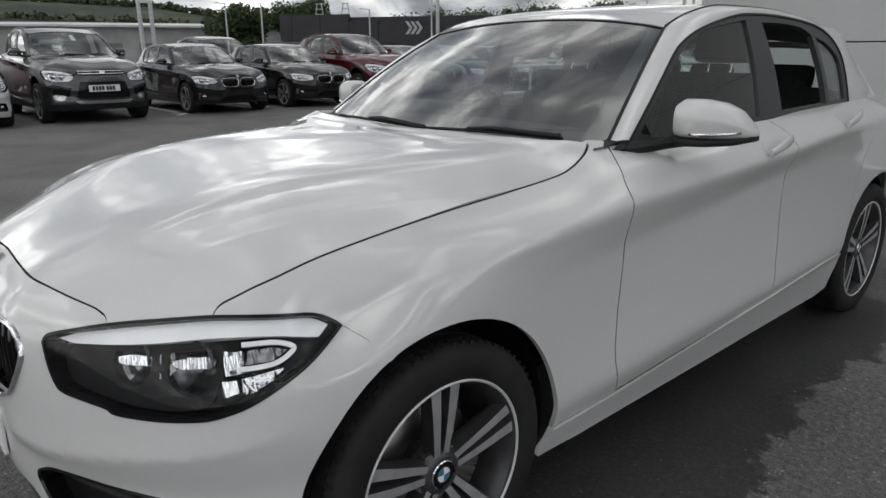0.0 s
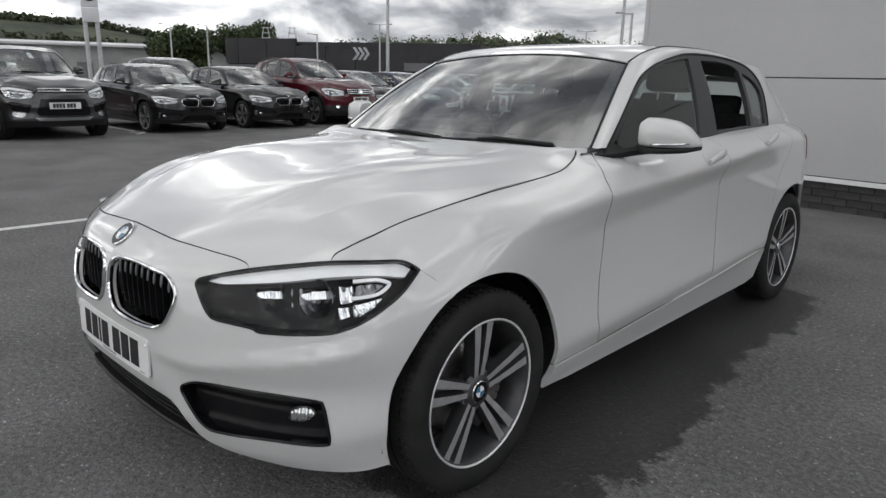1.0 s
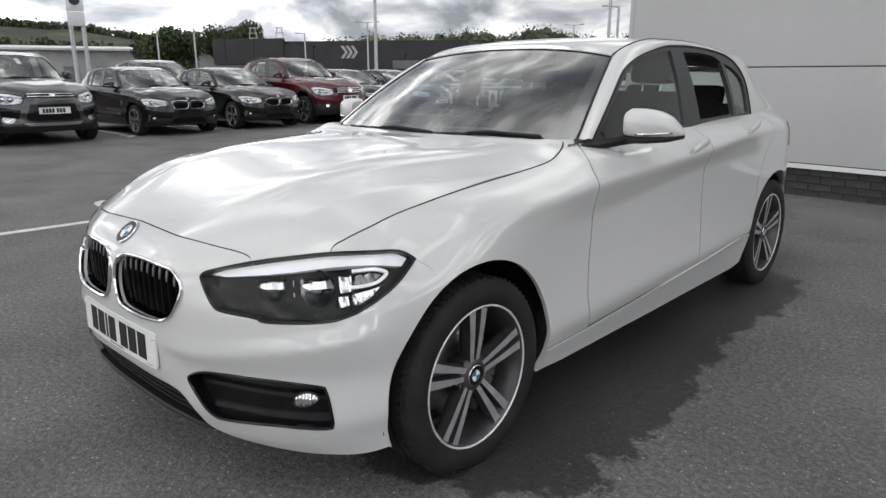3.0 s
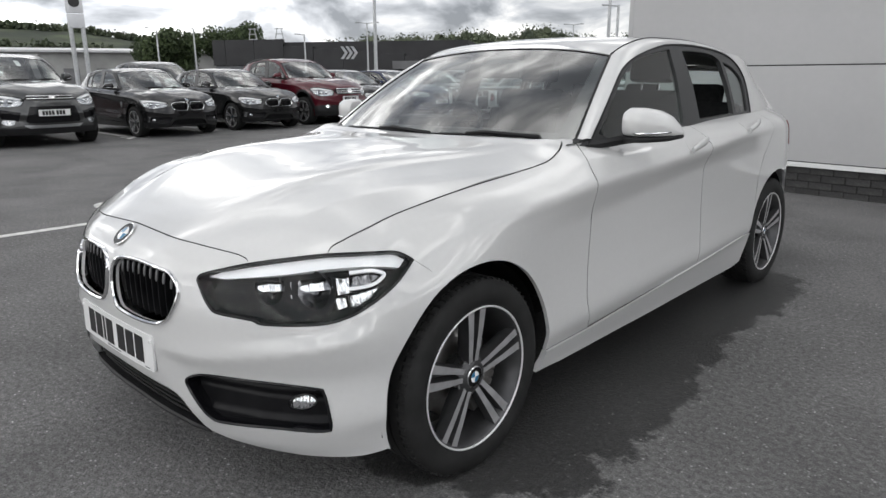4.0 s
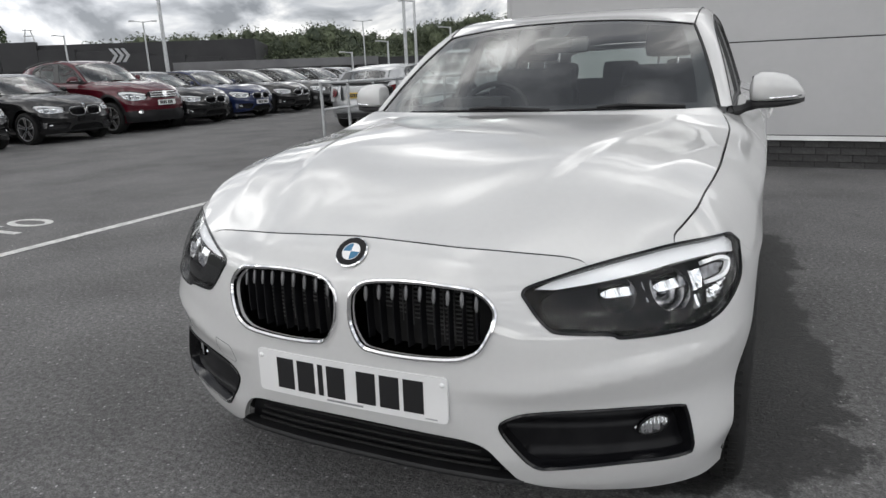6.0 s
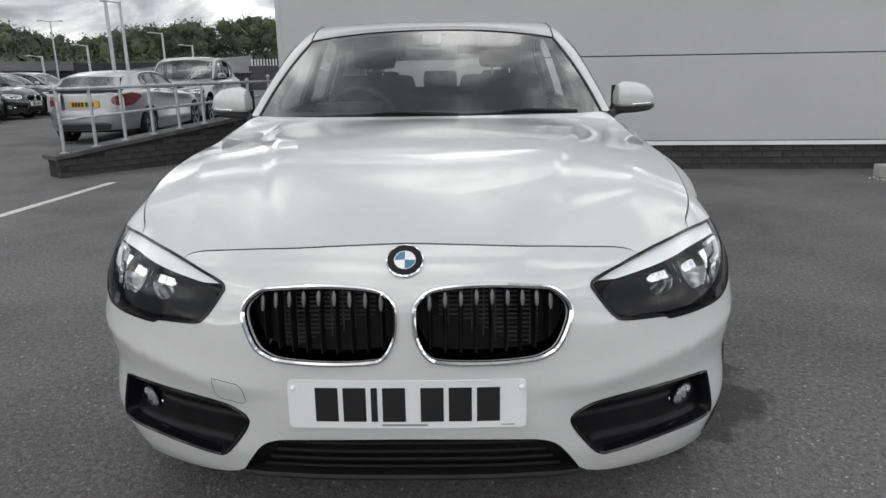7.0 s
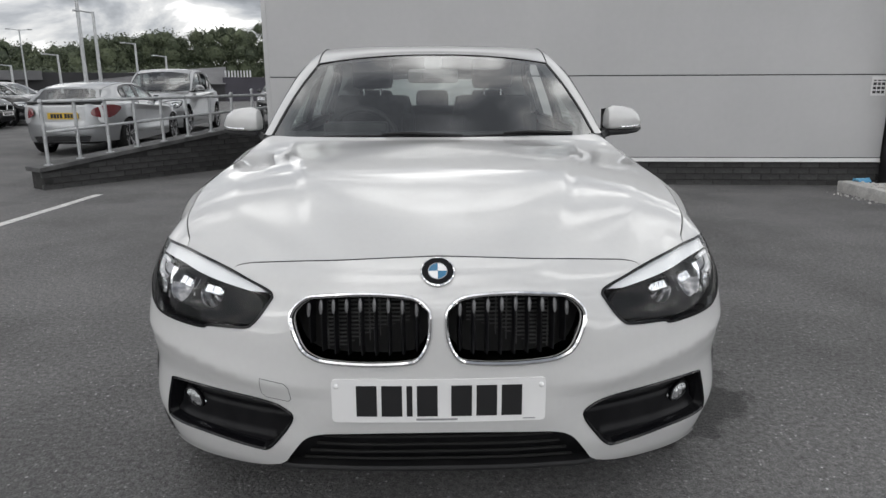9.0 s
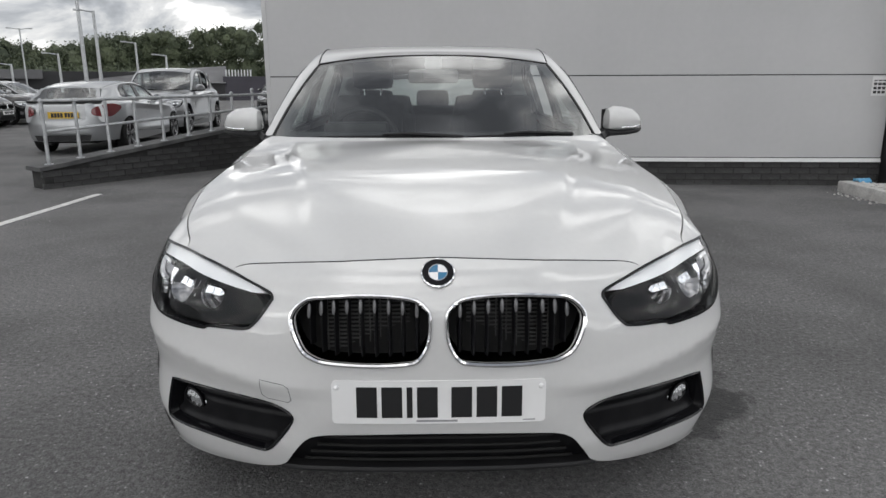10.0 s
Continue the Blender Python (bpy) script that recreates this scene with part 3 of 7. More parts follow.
def wheel_parts(name, at, s, mats, group=""):
    """An alloy wheel with its tyre, standing on the ground under its hub. s: the side that its face looks to."""
    tyre_m, dark, face, chrome, disc_m, blue, white, black = mats
    root = new(name)
    root.matrix_basis = at
    R = .316
    prof = [(-.095, .231), (-.103, .243), (-.107, .264), (-.104, .288), (-.098, .303), (-.088, .3095)]
    tread = []
    for x in (-.062, -.022, .022, .062):
        tread += [(x - .005, R), (x - .004, R - .007), (x + .004, R - .007), (x + .005, R)]
    prof = prof + [(-.08, .3135)] + tread + [(.08, .3135), (.088, .3095), (.098, .303), (.104, .288), (.107, .264), (.103, .243), (.095, .231)]
    v, f = lathe(prof, 72)
    tyre = mesh_object("tyre", v, f, tyre_m, root, "black rubber tyre with tread grooves")
    tyre.data.set_sharp_from_angle(angle=radians(50))
    # shoulder blocks of the tread
    bm = bmesh.new()
    for k in range(72):
        for side in (-1, 1):
            bar(bm, (side * .070 - .016, -.0045, .302), (side * .070 + .016, .0045, .3175), m=Matrix.Rotation(2 * math.pi * k / 72, 4, "X"))
    tagged(part("tread", bm, tyre_m, tyre, smooth=False), kind="stuff")
    # rim: barrel, bright lip
    v, f = lathe([(.092, .232), (.096, .225), (.088, .220), (.060, .208), (.02, .198), (-.05, .196), (-.09, .215)], 72)
    mesh_object("rim", v, f, dark, root, "dark grey alloy rim barrel")
    v, f = lathe([(.090, .233), (.0985, .232), (.100, .229), (.095, .2245), (.088, .2225)], 96)
    mesh_object("rim_lip", v, f, M["lip"], root, "bright turned rim edge")
    # five twin spokes
    for k in range(5):
        turn = Matrix.Rotation(radians(72 * k), 4, "X")
        bm = bmesh.new()
        for side in (-1, 1):
            pts = [(.034, .0120), (.060, .0140), (.095, .0175), (.150, .0220), (.205, .0265), (.226, .0285)]
            wid = [.017, .0175, .0195, .0230, .0270, .030]
            dep = [.074, .077, .081, .086, .089, .090]
            rows = []
            for (r, off), w, d in zip(pts, wid, dep):
                o = side * off
                rows.append([(d, o - w / 2, r), (d, o + w / 2, r), (d - .030, o + w / 2 + .005, r), (d - .030, o - w / 2 - .005, r)])
            vv, ff = loft(rows, closed=True)
            made = [bm.verts.new(p) for p in vv]
            for q in ff:
                bm.faces.new([made[i] for i in q])
        bm.faces.ensure_lookup_table()
        bmesh.ops.recalc_face_normals(bm, faces=bm.faces)
        bmesh.ops.transform(bm, matrix=turn, verts=bm.verts)
        me = bpy.data.meshes.new("spoke")
        bm.to_mesh(me)
        bm.free()
        me.materials.append(face)
        me.materials.append(dark)
        for p in me.polygons:
            p.material_index = 0 if p.normal.x > .75 else 1
        spoke = new("spoke", me)
        spoke.parent = root
        spoke["label"] = "machined silver twin spoke with dark sides"
        bm = bmesh.new()
        rows = [[(d - .026, -o, r), (d - .026, o, r), (d - .05, o * 1.4, r), (d - .05, -o * 1.4, r)] for r, o, d in ((.03, .012, .070), (.10, .014, .076), (.21, .020, .088))]
        vv, ff = loft(rows, closed=True)
        made = [bm.verts.new(p) for p in vv]
        for q in ff:
            bm.faces.new([made[i] for i in q])
        bmesh.ops.transform(bm, matrix=turn, verts=bm.verts)
        part("spoke_web", bm, dark, spoke)
        # a wheel bolt between the spokes
        bm = bmesh.new()
        a = radians(72 * k + 36)
        rod(bm, (.050, .056 * math.sin(a), .056 * math.cos(a)), (.068, .056 * math.sin(a), .056 * math.cos(a)), .0115, sides=6)
        part("bolt", bm, chrome, root)
    v, f = lathe([(.03, .062), (.068, .060), (.079, .046), (.0805, .036)], 40)
    mesh_object("hub", v, f, dark, root, "dark grey wheel centre")
    roundel("centre_cap", root, Matrix.Translation((.079, 0, 0)) @ pose(0, 0, 0, 0, 90, 0) @ pose(0, 0, 0, 0, 0, 90), .034, chrome, black, blue, white)
    v, f = lathe([(-.02, .05), (.0, .06), (.0, .150), (-.022, .150), (-.022, .05)], 64)
    mesh_object("brake_disc", v, f, disc_m, root, "grey steel brake disc")
    bm = bmesh.new()
    for k in range(9):
        a = radians(-120 + 9 * k - 36)
        bar(bm, (-.04, -.012, .095), (.030, .012, .172), .004, Matrix.Rotation(a, 4, "X"))
    part("brake_caliper", bm, disc_m, root, "grey cast brake caliper")
    if s < 0:
        for o in root.children_recursive:
            for vert in o.data.vertices if not o.data.get("turned") else ():
                vert.co.x = -vert.co.x
            if not o.data.get("turned"):
                o.data["turned"] = 1
                o.data.flip_normals()
    return root


def roundel(name, parent, m, r, chrome, black, blue, white):
    """A round badge of plain coloured quarters in a black ring."""
    def ring(r0, r1, z0, z1, steps=40):
        bm = bmesh.new()
        rows = []
        for k in range(steps):
            a = 2 * math.pi * k / steps
            rows.append([bm.verts.new((rr * math.cos(a), rr * math.sin(a), zz)) for rr, zz in ((r0, 0), (r0, z0), (r1, z1), (r1, 0))])
        for k in range(steps):
            p, q = rows[k], rows[(k + 1) % steps]
            for j in range(3):
                bm.faces.new((p[j], p[j + 1], q[j + 1], q[j]))
        return bm

    def placed(bm):
        bmesh.ops.transform(bm, matrix=m, verts=bm.verts)
        return bm

    base = part(name, placed(ring(r * .93, r, .0035, .0015)), chrome, parent, "round badge with a silver rim")
    part("ring", placed(ring(r * .56, r * .93, .003, .003)), black, base, "black ring")
    part("inner_rim", placed(ring(r * .53, r * .57, .0035, .0035)), chrome, base)
    for k in range(4):
        bm = bmesh.new()
        c = bm.verts.new((0, 0, .0042))
        arc = [bm.verts.new((r * .53 * math.cos(a), r * .53 * math.sin(a), .003)) for a in np.linspace(k * math.pi / 2, (k + 1) * math.pi / 2, 9)]
        for a, b in zip(arc[:-1], arc[1:]):
            bm.faces.new((c, a, b))
        part("quarter", placed(bm), (white, blue)[k % 2], base, ("white quarter", "blue quarter")[k % 2])
    return base


def on_shell(u, z, out=0.0):
    """A frame on the car's skin: x along it to its left, y up along it, z outwards."""
    n = facing(shell, u, z, 1)
    p = np.array(shell(u, z)) + n * out
    n = Vector(n)
    x = Vector((0, 0, 1)).cross(n).normalized()
    m = Matrix((x, n.cross(x), n)).transposed().to_4x4()
    return Matrix.Translation(Vector(p)) @ m


def headlamp(car, s, M):
    side = car_side(shell, s)
    root = panel("headlamp", side, LAMP, [], .022, M["lens"], car, lip=0, label="clear headlamp cover", flip=s, out=.001)
    root.visible_shadow = False
    back = [(u, z) for u, z in LAMP]
    deep = lambda a, b: tuple(np.array(side(a, b)) - facing(side, a, b, s) * (.075 if a < 1.0 else .075 * max(.1, (1.12 - a) / .12)))
    panel("lamp_housing", deep, back, [], .03, M["lamp_dark"], root, lip=0, label="black lamp housing", flip=s)
    # rim in the opening
    sweep("lamp_rim", side, LAMP, [(-.003, .002), (.004, .002), (.004, -.05), (-.003, -.05)], M["gloss_black"], root, "black lamp edge", flip=s)
    # bright brow along the top
    brow = catmull([(.455, .700), (.52, .7235), (.60, .739), (.70, .7525), (.83, .762), (.95, .764), (1.04, .758), (1.080, .739)], 5) + \
        catmull([(1.055, .722), (.98, .735), (.90, .738), (.80, .733), (.70, .722), (.60, .710), (.50, .6975)], 5)
    panel("light_bar", lambda a, b: tuple(np.array(side(a, b)) - facing(side, a, b, s) * .012), brow, [], .02, M["brow"], root, lip=.02, label="white light bar along the lamp's top", flip=s)
    # two round reflectors with clear lenses, one at the outer end
    for u, z, r in ((.643, .687, .046), (.781, .690, .054)):
        m = on_shell(u, z, -.068)
        ahead = Matrix.Translation(m.translation) @ look((0, 0, 0), (m.to_3x3() @ Vector((0, 0, 1)) * .6 + Vector((0, -.4, 0)))).to_quaternion().to_matrix().to_4x4() @ Matrix.Rotation(-math.pi / 2, 4, "Y")
        prof = [(-.005, r * .25), (-.012, r * .55), (-.026, r * .85), (-.036, r), (-.038, r * 1.04), (-.03, r * 1.06)]
        v, f = lathe(prof, 40)
        v = [ahead @ Vector(p) for p in v]
        v = [(s * p.x, p.y, p.z) for p in v]
        cup = mesh_object("reflector", v, f, M["bowl"], root, "faceted lamp reflector bowl", smooth=False)
        bm = bmesh.new()
        rod(bm, (-.002, 0, 0), (-.030, 0, 0), .010, .006, 12)
        bmesh.ops.transform(bm, matrix=ahead, verts=bm.verts)
        for vert in bm.verts:
            vert.co.x *= s
        part("bulb", bm, M["bowl"], cup)
    # black trim under the cups, with their openings
    trim = catmull([(.470, .672), (.52, .700), (.62, .716), (.74, .727), (.835, .728), (.845, .690), (.835, .640), (.80, .612), (.66, .605), (.52, .618), (.485, .632)], 4, closed=True)
    cups = [[(u0 + rr * 1.02 * math.cos(a), min(z0 + rr * 1.02 * math.sin(a), top_z + .12 * (rr * math.cos(a)))) for a in np.linspace(0, 2 * math.pi, 24, endpoint=False)] for u0, z0, rr, top_z in ((.643, .687, .046, .7045), (.781, .690, .054, .7165))]
    panel("lamp_trim", lambda a, b: tuple(np.array(side(a, b)) - facing(side, a, b, s) * .024), trim, cups, .02, M["lamp_dark"], root, lip=.02, label="black trim round the lamp cups", flip=s)
    def set_in(depth, wave=0.0, pitch=90.0):
        return lambda a, b: tuple(np.array(side(a, b)) - facing(side, a, b, s) * (depth + wave * math.sin(a * pitch + 40 * b)))

    # highlights in the tops of the cups, built as bright ribbed crescents
    for u0, z0, w in ((.643, .686, .040), (.781, .694, .046)):
        streak = catmull([(u0 - w, z0), (u0 - w * .4, z0 + .010), (u0 + w * .5, z0 + .013), (u0 + w, z0 + .012), (u0 + w * .9, z0 - .004), (u0 + w * .2, z0 - .007), (u0 - w * .6, z0 - .010)], 3, closed=True)
        panel("upper_reflector", set_in(.030, .004, 190), streak, [], .008, M["reflector"], root, lip=.004, label="bright ribbed upper reflector", flip=s)
    for name, loop, m, depth, wave, pitch in (
            ("middle_reflector", [(.826, .716), (.886, .7175), (.885, .678), (.838, .672)], "reflector", .030, .006, 150),
            ("bridge_trim", [(.690, .704), (.736, .710), (.744, .682), (.728, .660), (.700, .664), (.688, .682)], "bowl", .027, .004, 260),
            ("lower_reflector", [(.835, .664), (.872, .664), (.878, .640), (.845, .632), (.828, .640)], "reflector", .032, .006, 130),
            ("side_reflector", [(.888, .668), (.975, .681), (.955, .662), (.905, .638), (.888, .640)], "reflector", .026, .005, 320),
            ("hook_backing", [(.898, .718), (.955, .720), (.985, .713), (.955, .697), (.898, .694)], "bowl", .026, .004, 200)):
        panel(name, set_in(depth, wave, pitch), loop, [], .010, M[m], root, lip=.006, label="bright fluted reflector", flip=s)
    hook = catmull([(.890, .7255), (.953, .7275), (.985, .722), (.999, .7145), (.990, .706), (.962, .693), (.925, .688), (.882, .686)], 4)
    sweep("light_strip", set_in(.014), hook, [(-.0045, .003), (.0045, .003), (.0045, -.008), (-.0045, -.008)], M["brow"], root, "white hooked light strip", closed=False, flip=s)
    bm = bmesh.new()
    for k in range(5):
        u = .52 + .05 * k
        m = on_shell(u, .628 - .002 * k, -.040)
        bar(bm, (-.02, -.004, -.004), (.02, .004, .012), .002, m)
    for vert in bm.verts:
        vert.co.x *= s
    part("trim_fins", bm, M["lamp_black"], root, "ribbed black lamp trim")
    return root


def door_mirror(car, s, M):
    """A door mirror on its stalk; s: the side of the car."""
    root = new("door_mirror")
    root.location.z = -.012
    root.parent = car
    rows = []
    # cap: sections from the inner end to the outer tip
    for x, y0, y1, z0, z1 in ((.802, .93, .985, 1.012, 1.070), (.812, .905, 1.005, 1.003, 1.098), (.835, .893, 1.015, 1.000, 1.112), (.88, .895, 1.025, 1.000, 1.110),
                              (.925, .915, 1.035, 1.001, 1.101), (.96, .945, 1.045, 1.003, 1.080), (.985, .985, 1.055, 1.006, 1.045), (.996, 1.02, 1.055, 1.010, 1.022)):
        row = []
        for k in range(20):
            a = 2 * math.pi * k / 20
            cy, sy = math.cos(a), math.sin(a)
            e = .62
            row.append((s * x, (y0 + y1) / 2 + (y1 - y0) / 2 * math.copysign(abs(cy) ** e, cy), (z0 + z1) / 2 + (z1 - z0) / 2 * math.copysign(abs(sy) ** e, sy)))
        rows.append(row)
    rows = [[(s * .800, .957, 1.04)] * 20] + rows + [[(s * .998, 1.04, 1.016)] * 20]
    v, f = loft(rows, closed=True)
    bm = bmesh.new()
    made = [bm.verts.new(p) for p in v]
    for q in f:
        bm.faces.new([made[i] for i in q])
    bmesh.ops.remove_doubles(bm, verts=bm.verts, dist=1e-5)
    part("cap", bm, M["paint"], root, "white mirror cap")
    rows = []
    for x, y0, y1, z0, z1 in ((.79, .925, .99, .975, 1.008), (.83, .90, 1.01, .975, 1.006), (.90, .905, 1.03, .979, 1.006), (.96, .95, 1.05, .985, 1.008), (.994, 1.01, 1.06, .995, 1.012)):
        row = []
        for k in range(16):
            a = 2 * math.pi * k / 16
            row.append((s * x, (y0 + y1) / 2 + (y1 - y0) / 2 * math.copysign(abs(math.cos(a)) ** .6, math.cos(a)), (z0 + z1) / 2 + (z1 - z0) / 2 * math.copysign(abs(math.sin(a)) ** .6, math.sin(a))))
        rows.append(row)
    v, f = loft(rows, closed=True)
    f += [tuple(range(16)), tuple(range(len(v) - 16, len(v)))]
    bm = bmesh.new()
    made = [bm.verts.new(p) for p in v]
    for q in f:
        bm.faces.new([made[i] for i in q])
    part("lower_shell", bm, M["plastic"], root, "black plastic mirror underside")
    # stalk to the door's corner
    rows = [[(s * x, y + dy, z + dz) for dy, dz in ((-.05 * w, 0), (-.02 * w, .018), (.03 * w, .016), (.05 * w, 0), (.02 * w, -.018), (-.03 * w, -.016))] for x, y, z, w in ((.735, .80, .975, 1.5), (.775, .86, .978, 1.1), (.80, .93, .985, .8), (.83, .955, .99, .7))]
    v, f = loft(rows, closed=True)
    bm = bmesh.new()
    made = [bm.verts.new(p) for p in v]
    for q in f:
        bm.faces.new([made[i] for i in q])
    part("stalk", bm, M["plastic"], root, "black plastic mirror arm")
    pts = [(s * x, y, z) for x, y, z in ((.868, .897, 1.016), (.90, .905, 1.0165), (.93, .922, 1.0175), (.955, .944, 1.019), (.978, .978, 1.022))]
    tube("indicator", pts, .0045, M["reflector"], root, "clear indicator strip", sides=8)
    face = [(.806, 1.000), (.806, 1.094), (.85, 1.103), (.90, 1.100), (.94, 1.086), (.968, 1.062), (.984, 1.035), (.986, 1.012), (.97, 1.000)]
    bm = extrude_outline(bmesh.new(), [(s * (.895 + (x - .895) * .9), 1.05 + (z - 1.05) * .86) for x, z in face], .004, pose(0, 1.036, 0))
    part("mirror_glass", bm, M["mirror"], root, "mirror glass")
    bm = extrude_outline(bmesh.new(), [(s * x, z) for x, z in face], .026, pose(0, 1.010, 0))
    part("mirror_frame", bm, M["plastic"], root)
    return root


def door_handle(car, s, y, z, M):
    u = u_at(y)
    side = car_side(shell, s)
    cup = catmull([(u - .10, z - .004), (u - .085, z + .024), (u - .04, z + .032), (u, z + .022), (u + .01, z), (u - .03, z - .022), (u - .08, z - .02)], 4, closed=True)
    pts = []
    for k in range(9):
        t = k / 8
        uu, zz = u - .105 + .20 * t, z - .012 + .026 * t
        pts.append(np.array(side(uu, zz)) + facing(side, uu, zz, s) * (.004 + .034 * math.sin(math.pi * min(max(t, .04), .96)) ** .6))
    rows = []
    for k, p in enumerate(pts):
        t = k / 8
        h = .013 + .006 * math.sin(math.pi * t)
        rows.append([p + np.array((s * .007 * math.cos(a), 0, h * math.sin(a))) for a in np.linspace(0, 2 * math.pi, 12, endpoint=False)])
    v, f = loft(rows, closed=True)
    f += [tuple(range(12)), tuple(range(len(v) - 12, len(v)))]
    bm = bmesh.new()
    made = [bm.verts.new(p) for p in v]
    for q in f:
        bm.faces.new([made[i] for i in q])
    handle = part("door_handle", bm, M["paint"], car, "white pull handle")
    panel("handle_cup", lambda a, b: tuple(np.array(side(a, b)) + facing(side, a, b, s) * .0015), cup, [], .012, M["paint"], handle, lip=.003, flip=s)
    return handle


def build_hero(M):
    car = thing("white_hatchback", "white five-door hatchback car parked on the wet tarmac", "car")
    bonnet, top = build_bonnet(car, M["paint"])
    arch_f = arch_line(0, .367, 168, 12)  # back to front
    # bumper: one sheet across the nose, with openings
    front_arch = arch_line(0, .367, -20, 66, 16)
    half = NOSE_LINE[:-1] + LAMP_UNDER[:-1] + [(1.100, .733), (1.143, .700)] + [p for p in front_arch[::-1]] + \
        catmull([(.985, .198), (.90, .192), (.78, .196), (.64, .202), (.50, .218), (.425, .238)], 4) + catmull([(.405, .252), (.372, .295), (.34, .331), (.30, .349), (.24, .356), (.12, .360), (0, .361)], 4)
    flat = [(u + (.0012 if u > 0 else 0), z - .0018 if k < len(NOSE_LINE) else z) for k, (u, z) in enumerate(half)]
    outline = flat + [(-u, z) for u, z in flat[::-1] if u > 1e-6]
    outline = [p for k, p in enumerate(outline) if k == 0 or math.dist(p, outline[k - 1]) > 1e-4]
    hole = lambda loop: [loop, [(-u, z) for u, z in loop[::-1]]]
    bumper = panel("front_bumper", shell, outline, hole(KIDNEY) + hole(FOG), .0125, M["paint"], car, lip=.016, label="white front bumper with kidney and fog lamp openings")
    # parking and towing covers
    tow = [(-.450, .489), (-.383, .484), (-.371, .475), (-.370, .441), (-.379, .433), (-.440, .436), (-.453, .445)]
    sweep("towing_cover", shell, resample(tow, .01), [(-.0009, .0004), (.0009, .0004), (.0009, -.002), (-.0009, -.002)], M["seam"], bumper, "outline of a small cover")
    for s in (1, -1):
        side = car_side(shell, s)
        tag = {"flip": s}
        # wing
        wing = [(u + .0032, z) for u, z in SEAM] + arch_line(0, .367, 68, 176, 26) + [(u_at(.366), .289)] + \
            [(1.985, .292)] + smoothed([(1.985, .30), (1.955, .40), (1.978, .54), (1.998, .687), (1.985, .80), (1.982, .84), (1.995, .90), (2.045, .952)]) + \
            [(2.078, .985), (2.012, .990)] + [(u, z - .0025) for u, z in BONNET_SIDE[::-1]][1:] + [(.822, .766), (.96, .769), (1.052, .763)]
        wing = [p for k, p in enumerate(wing) if k == 0 or math.dist(p, wing[k - 1]) > 1e-4]
        panel("front_wing", side, wing, [], .0135, M["paint"], car, lip=.014, label="white front wing over the wheel", **tag)
        # doors
        d0 = [(u + .005, z) for u, z in smoothed([(1.985, .30), (1.955, .40), (1.978, .54), (1.998, .687), (1.985, .80), (1.982, .84), (1.995, .90), (2.045, .952)])]
        split = [(u_at(1.665), .985), (u_at(1.675), .80), (u_at(1.665), .55), (u_at(1.62), .322)]
        door = d0 + [(2.075, .972), (u_at(1.0), .970), (u_at(1.3), .980)] + split + [(u_at(1.138), .313 + .004), (2.01, .299)]
        panel("front_door", side, door, [], .015, M["paint"], car, lip=.014, label="white front door", **tag)
        arch_r = arch_line(2.69, .367, 24, 90, 22)
        rdoor = [(u + .005, z) for u, z in split[::-1]] + [(u_at(2.0), .999), (u_at(2.45), 1.007), (u_at(2.58), 1.008), (u_at(2.56), .92), (u_at(2.45), .80), (u_at(2.38), .66)] + \
            [(u_at(2.355), .51), (u_at(2.30), .392), (u_at(2.27), .377)]
        panel("rear_door", side, rdoor, [], .018, M["paint"], car, lip=.014, label="white rear door", **tag)
        quarter = [(u_at(2.275), .376), (u_at(2.305), .39), (u_at(2.36), .51), (u_at(2.385), .66), (u_at(2.455), .80), (u_at(2.565), .92), (u_at(2.585), 1.010), (u_at(2.8), 1.012), (u_at(3.1), 1.015), (u_at(3.15), 1.016),
                   (u_at(3.15), .25)] + arch_line(2.69, .367, 192, 8, 34) + [(u_at(2.325), .372)]
        panel("rear_quarter", side, quarter, [], .026, M["paint"], car, lip=.014, label="white rear quarter panel", **tag)
        # sill
        sill = [(u_at(.367), .284), (1.985, .287), (u_at(1.138), .309), (u_at(1.75), .338), (u_at(2.275), .371), (u_at(2.33), .366), (u_at(2.335), .318), (u_at(2.30), .205), (u_at(2.2), .190), (u_at(1.2), .192), (u_at(.5), .200), (u_at(.33), .212), (u_at(.357), .25)]
        panel("sill", side, sill, [], .022, M["paint"], car, lip=.02, label="white sill under the doors", flip=s, out=.006)
        # wheel arch liners
        for y0 in (0, 2.69):
            rows = [[(s * x, y0 - r * math.cos(a), ARCH_Z - .01 + r * math.sin(a)) for a in np.linspace(radians(-10), radians(190), 26)] for x, r in ((.815, .371), (.70, .380), (.52, .380), (.50, .05))]
            v, f = loft(rows)
            mesh_object("arch_liner", v, f, M["plastic"], car, "black wheel arch liner")
        # side windows and their black frame
        gl = car_side(glass_side, s)
        frame_out = catmull(FRAME_TOP, 4) + [(2.0, .991), (1.6, .980), (1.2, .968), (.95, .960)]
        front_glass = catmull([(.855, 1.000), (1.010, 1.115), (1.158, 1.213), (1.30, 1.276), (1.46, 1.310), (1.690, 1.336)], 4) + [(1.672, 1.20), (1.630, .998), (1.2, .985), (.92, .980)]
        rear_glass = catmull([(1.822, 1.330), (2.0, 1.331), (2.185, 1.318), (2.275, 1.288)], 4) + [(2.285, 1.14), (2.275, 1.013), (1.820, 1.006), (1.830, 1.17)]
        quarter_glass = catmull([(2.315, 1.283), (2.43, 1.256), (2.52, 1.208), (2.540, 1.15), (2.518, 1.020)], 4) + [(2.318, 1.016), (2.325, 1.15)]
        fr = panel("window_frame", gl, frame_out, [front_glass, rear_glass, quarter_glass], .022, M["frame"], car, lip=.022, label="matt black side window frame", **tag)
